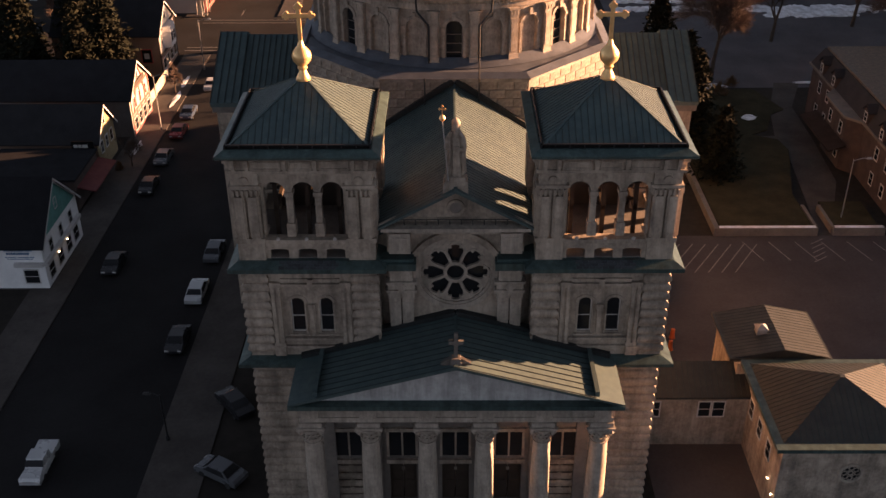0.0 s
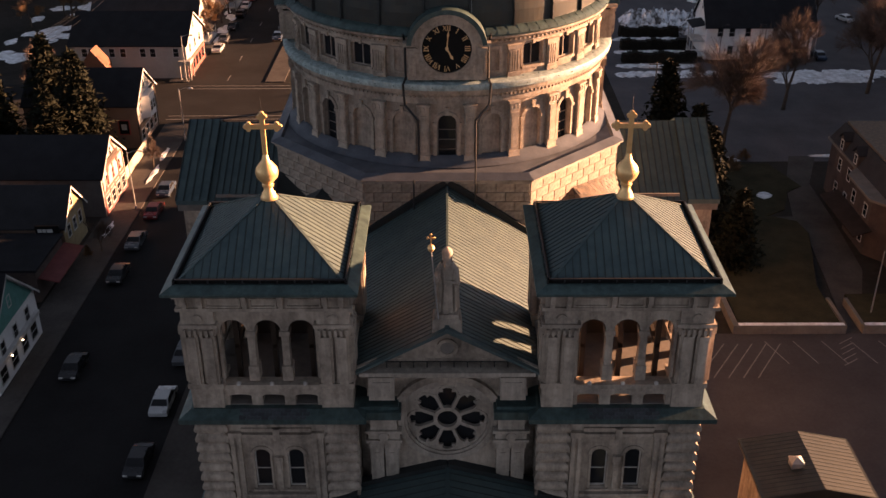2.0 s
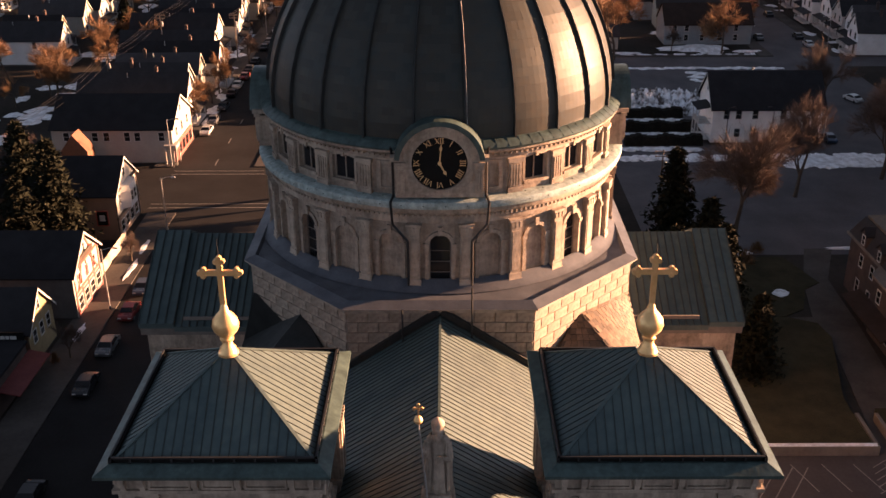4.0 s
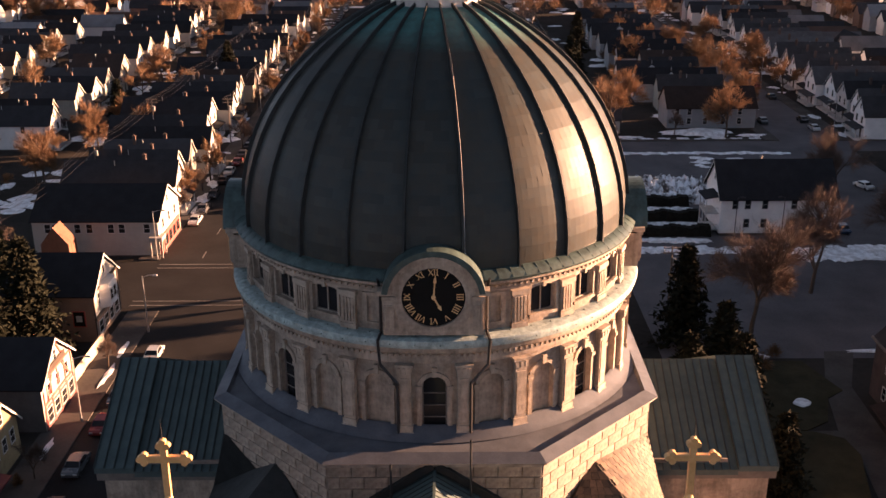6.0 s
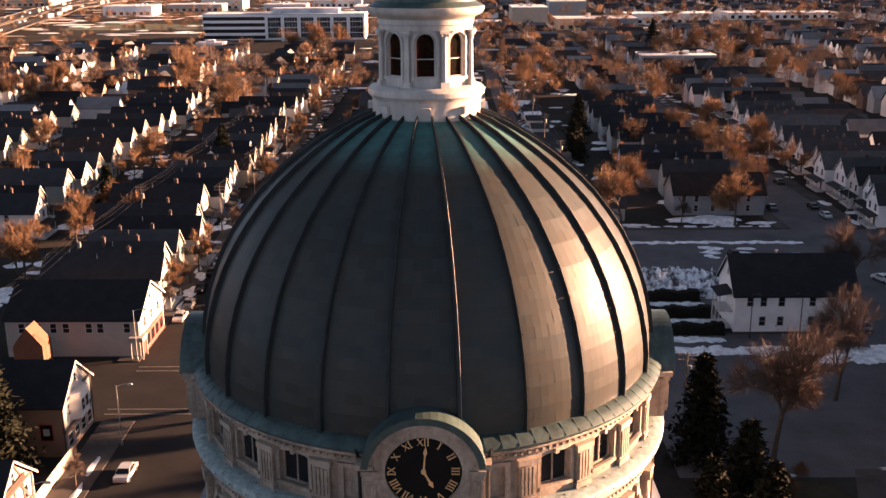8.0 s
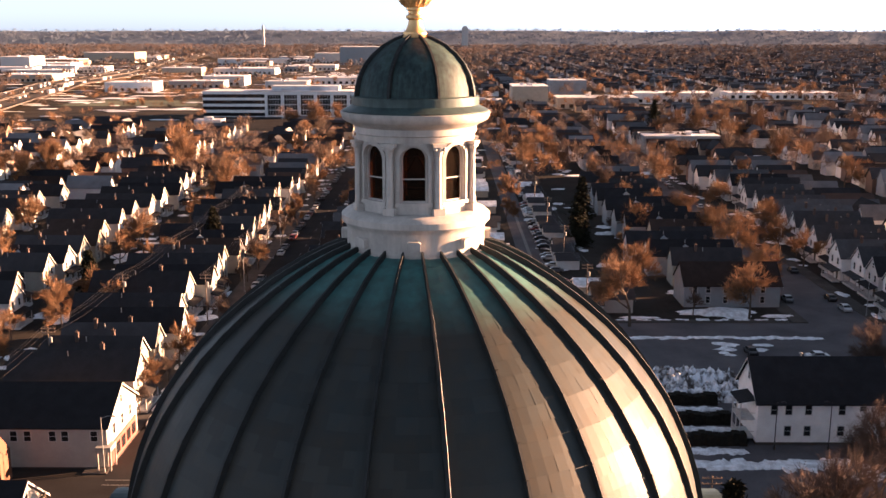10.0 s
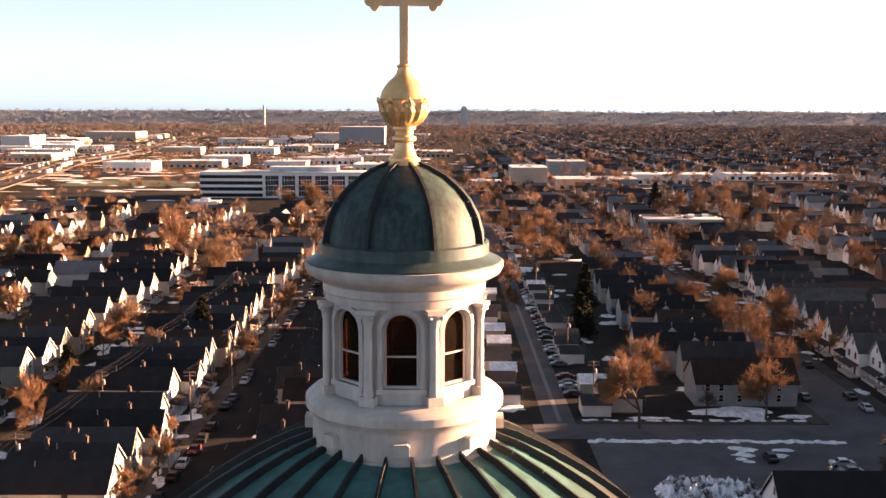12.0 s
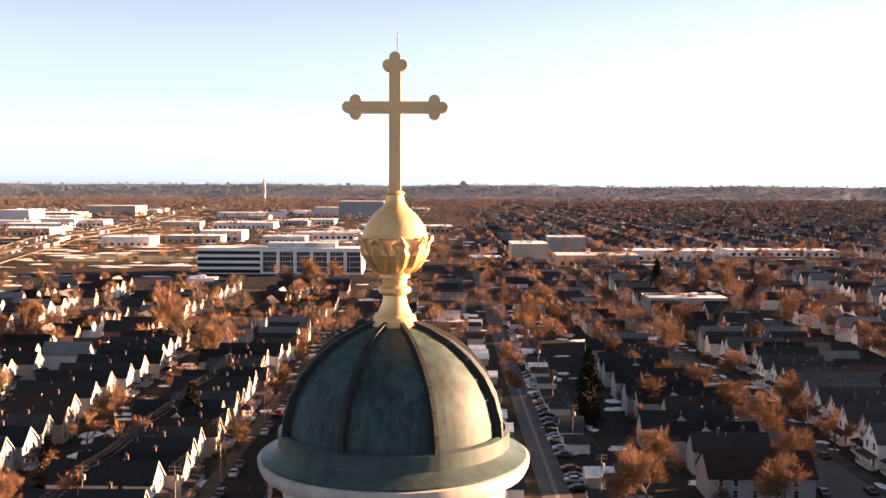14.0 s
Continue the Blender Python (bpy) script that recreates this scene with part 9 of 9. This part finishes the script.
for bx in range(-16, 25):
    xs = bx * 66 + 25
    for y in range(300, 3700, 10):
        for side in (-1, 1):
            x = xs + side * 21 + r6.uniform(-1.5, 1.5)
            near = any(a < x < b and y < e for a, b, e in ROW_END)
            indus = (x < 20 + (y - 700) * 0.05 and y > 690) or (860 < y < 1050 and x < 380) or (x < -230 and y > 640)
            if near or indus or r6.random() < (0.14 + y / 12000):
                continue
            if y > 1500 and r6.random() < 0.3:
                continue
            lots.append((x, y + r6.uniform(-1, 1), r6.uniform(11, 17), r6.uniform(6.4, 8), r6.random() < 0.85))
for k in range(5):
    far_houses("far_house", lots[k::5], (5.6, 4.8, 6.2, 5.2, 5.9)[k], (9.2, 8.2, 10.0, 8.6, 9.6)[k], FAR_WALLS[(0, 1, 2, 0, 3)[k]], FAR_ROOFS[(0, 1, 3, 2, 0)[k]])


def woods(name, spots, mat, label, thin=0.3, size=(0.04, 0.085)):
    """Many crowns of fine rising twigs, one object."""
    r = random.Random(len(spots))
    v, f = [], []
    for x, y, h, w, n, *base in spots:
        z0 = base[0] if base else 0.0
        lumps = [(r.uniform(-0.55, 0.55) * w, r.uniform(-0.55, 0.55) * w, h * r.uniform(0.5, 0.78), r.uniform(0.35, 0.6) * w) for _ in range(5)]
        for i in range(n):
            lx, ly, lz, lw = lumps[i % 5]
            a, b, q = r.uniform(0, 2 * math.pi), r.uniform(-0.7, 1.5), r.random() ** 0.6
            dx, dy, dz = math.cos(a) * math.cos(b), math.sin(a) * math.cos(b), math.sin(b)
            c = (x + lx + lw * q * dx, y + ly + lw * q * dy, z0 + lz + lw * 0.8 * q * dz)
            s = h * r.uniform(*size)
            o = len(v)
            d = (dx * s + r.gauss(0, 0.5) * s, dy * s + r.gauss(0, 0.5) * s, (0.6 + abs(dz)) * s)
            e = (r.gauss(0, 1) * s * thin, r.gauss(0, 1) * s * thin, r.gauss(0, 1) * s * thin * 0.5)
            v += [c, (c[0] + e[0], c[1] + e[1], c[2] + e[2]), (c[0] + d[0], c[1] + d[1], c[2] + d[2])]
            f.append((o, o + 1, o + 2))
    me = bpy.data.meshes.new(name)
    me.from_pydata(v, [], f)
    me.materials.append(mat)
    tagged(new(name, me), label, "trees", kind="stuff")


r7 = random.Random(77)
sp = []
for i in range(1150):
    y = 450 + 880 * r7.random()
    x = r7.uniform(-0.47, 0.47) * y * 1.05
    if (x < -40 and 640 < y) and r7.random() < 0.7:
        continue
    sp.append((x, y, r7.uniform(9, 16), r7.choice((3.6, 4.4, 5.2, 6.4, 8.0)), 480))
for k in range(3):
    woods("mid_woods", sp[k::3], (TWIG, TWIG_GREY, TWIG_MID)[k], "bare brown trees of the far streets", 0.10, (0.05, 0.12))
sp = []
for i in range(8600):
    y = 1250 + 3400 * r7.random() ** 0.7
    x = r7.uniform(-0.49, 0.49) * y * 1.05
    if x < -100 and y < 2300 and r7.random() < 0.55:
        continue
    sp.append((x, y, r7.uniform(9, 15), r7.uniform(4.5, 8) * (0.6 + y / 3400), 46))
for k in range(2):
    woods("far_woods", sp[k::2], (TWIG_FAR, TWIG_GREY)[k], "bare woods reaching to the horizon, half of them tinted for haze", 0.6, (0.09, 0.2))
sp = [(r7.uniform(-400, -330), r7.uniform(1000, 1700), r7.uniform(4, 9), r7.uniform(4, 8), 160) for i in range(190)] + [(r7.uniform(-330, -80), r7.uniform(1010, 1080), r7.uniform(5, 9), r7.uniform(5, 9), 160) for i in range(90)]
for i in range(520):
    y = r7.uniform(880, 2400)
    sp.append((r7.uniform(-0.46, -0.03) * y, y, r7.uniform(5, 10), r7.uniform(5, 11), 70))
woods("bank_scrub", sp, TWIG, "russet scrub along the motorway bank")
g = Geo()
g.box(-330, -190, 918, 990, 0, 0.05)
setting("green_field", g, material("green_field", (0.05, 0.065, 0.025), (0.035, 0.042, 0.02), 0.95, scale=0.05), "green playing field", "field")
g = Geo()
g.box(-340, -40, 700, 800, 0, 0.04)
g.box(20, 380, 860, 925, 0, 0.04)
g.box(-800, -250, 1050, 1140, 0, 0.04)
setting("far_car_park", g, STREET, "asphalt yards of the commercial district", "road")
# low hills on the horizon, with their woods
g = Geo()
n = 90
pts = []


def hill(x):
    return 66 + 7 * noise.noise((x * 0.0016, 0.3, 0)) + 3 * noise.noise((x * 0.006, 1.3, 0)) + 4 * x / 3000


for i in range(n + 1):
    x = -3000 + 6000 * i / n
    pts += [(x, 4300, 0.0), (x, 4650, hill(x)), (x, 4880, 50.0)]
g.add(pts, [(i * 3 + j, i * 3 + 3 + j, i * 3 + 4 + j, i * 3 + 1 + j) for i in range(n) for j in range(2)])
# haze of the distance is painted into the hill colour
setting("backdrop_hills", g, material("haze_coloured_hills", (0.122, 0.154, 0.205), (0.092, 0.117, 0.155), 0.95, scale=0.012, fine=0.06), "low wooded hills on the horizon", "hills")
sp = []
for i in range(3000):
    f = r7.random() ** 0.8
    x = r7.uniform(-2200, 2200)
    sp.append((x, 4290 + 350 * f, r7.uniform(7, 12), r7.uniform(9, 20), 30, max(0.0, hill(x) * f - 3)))
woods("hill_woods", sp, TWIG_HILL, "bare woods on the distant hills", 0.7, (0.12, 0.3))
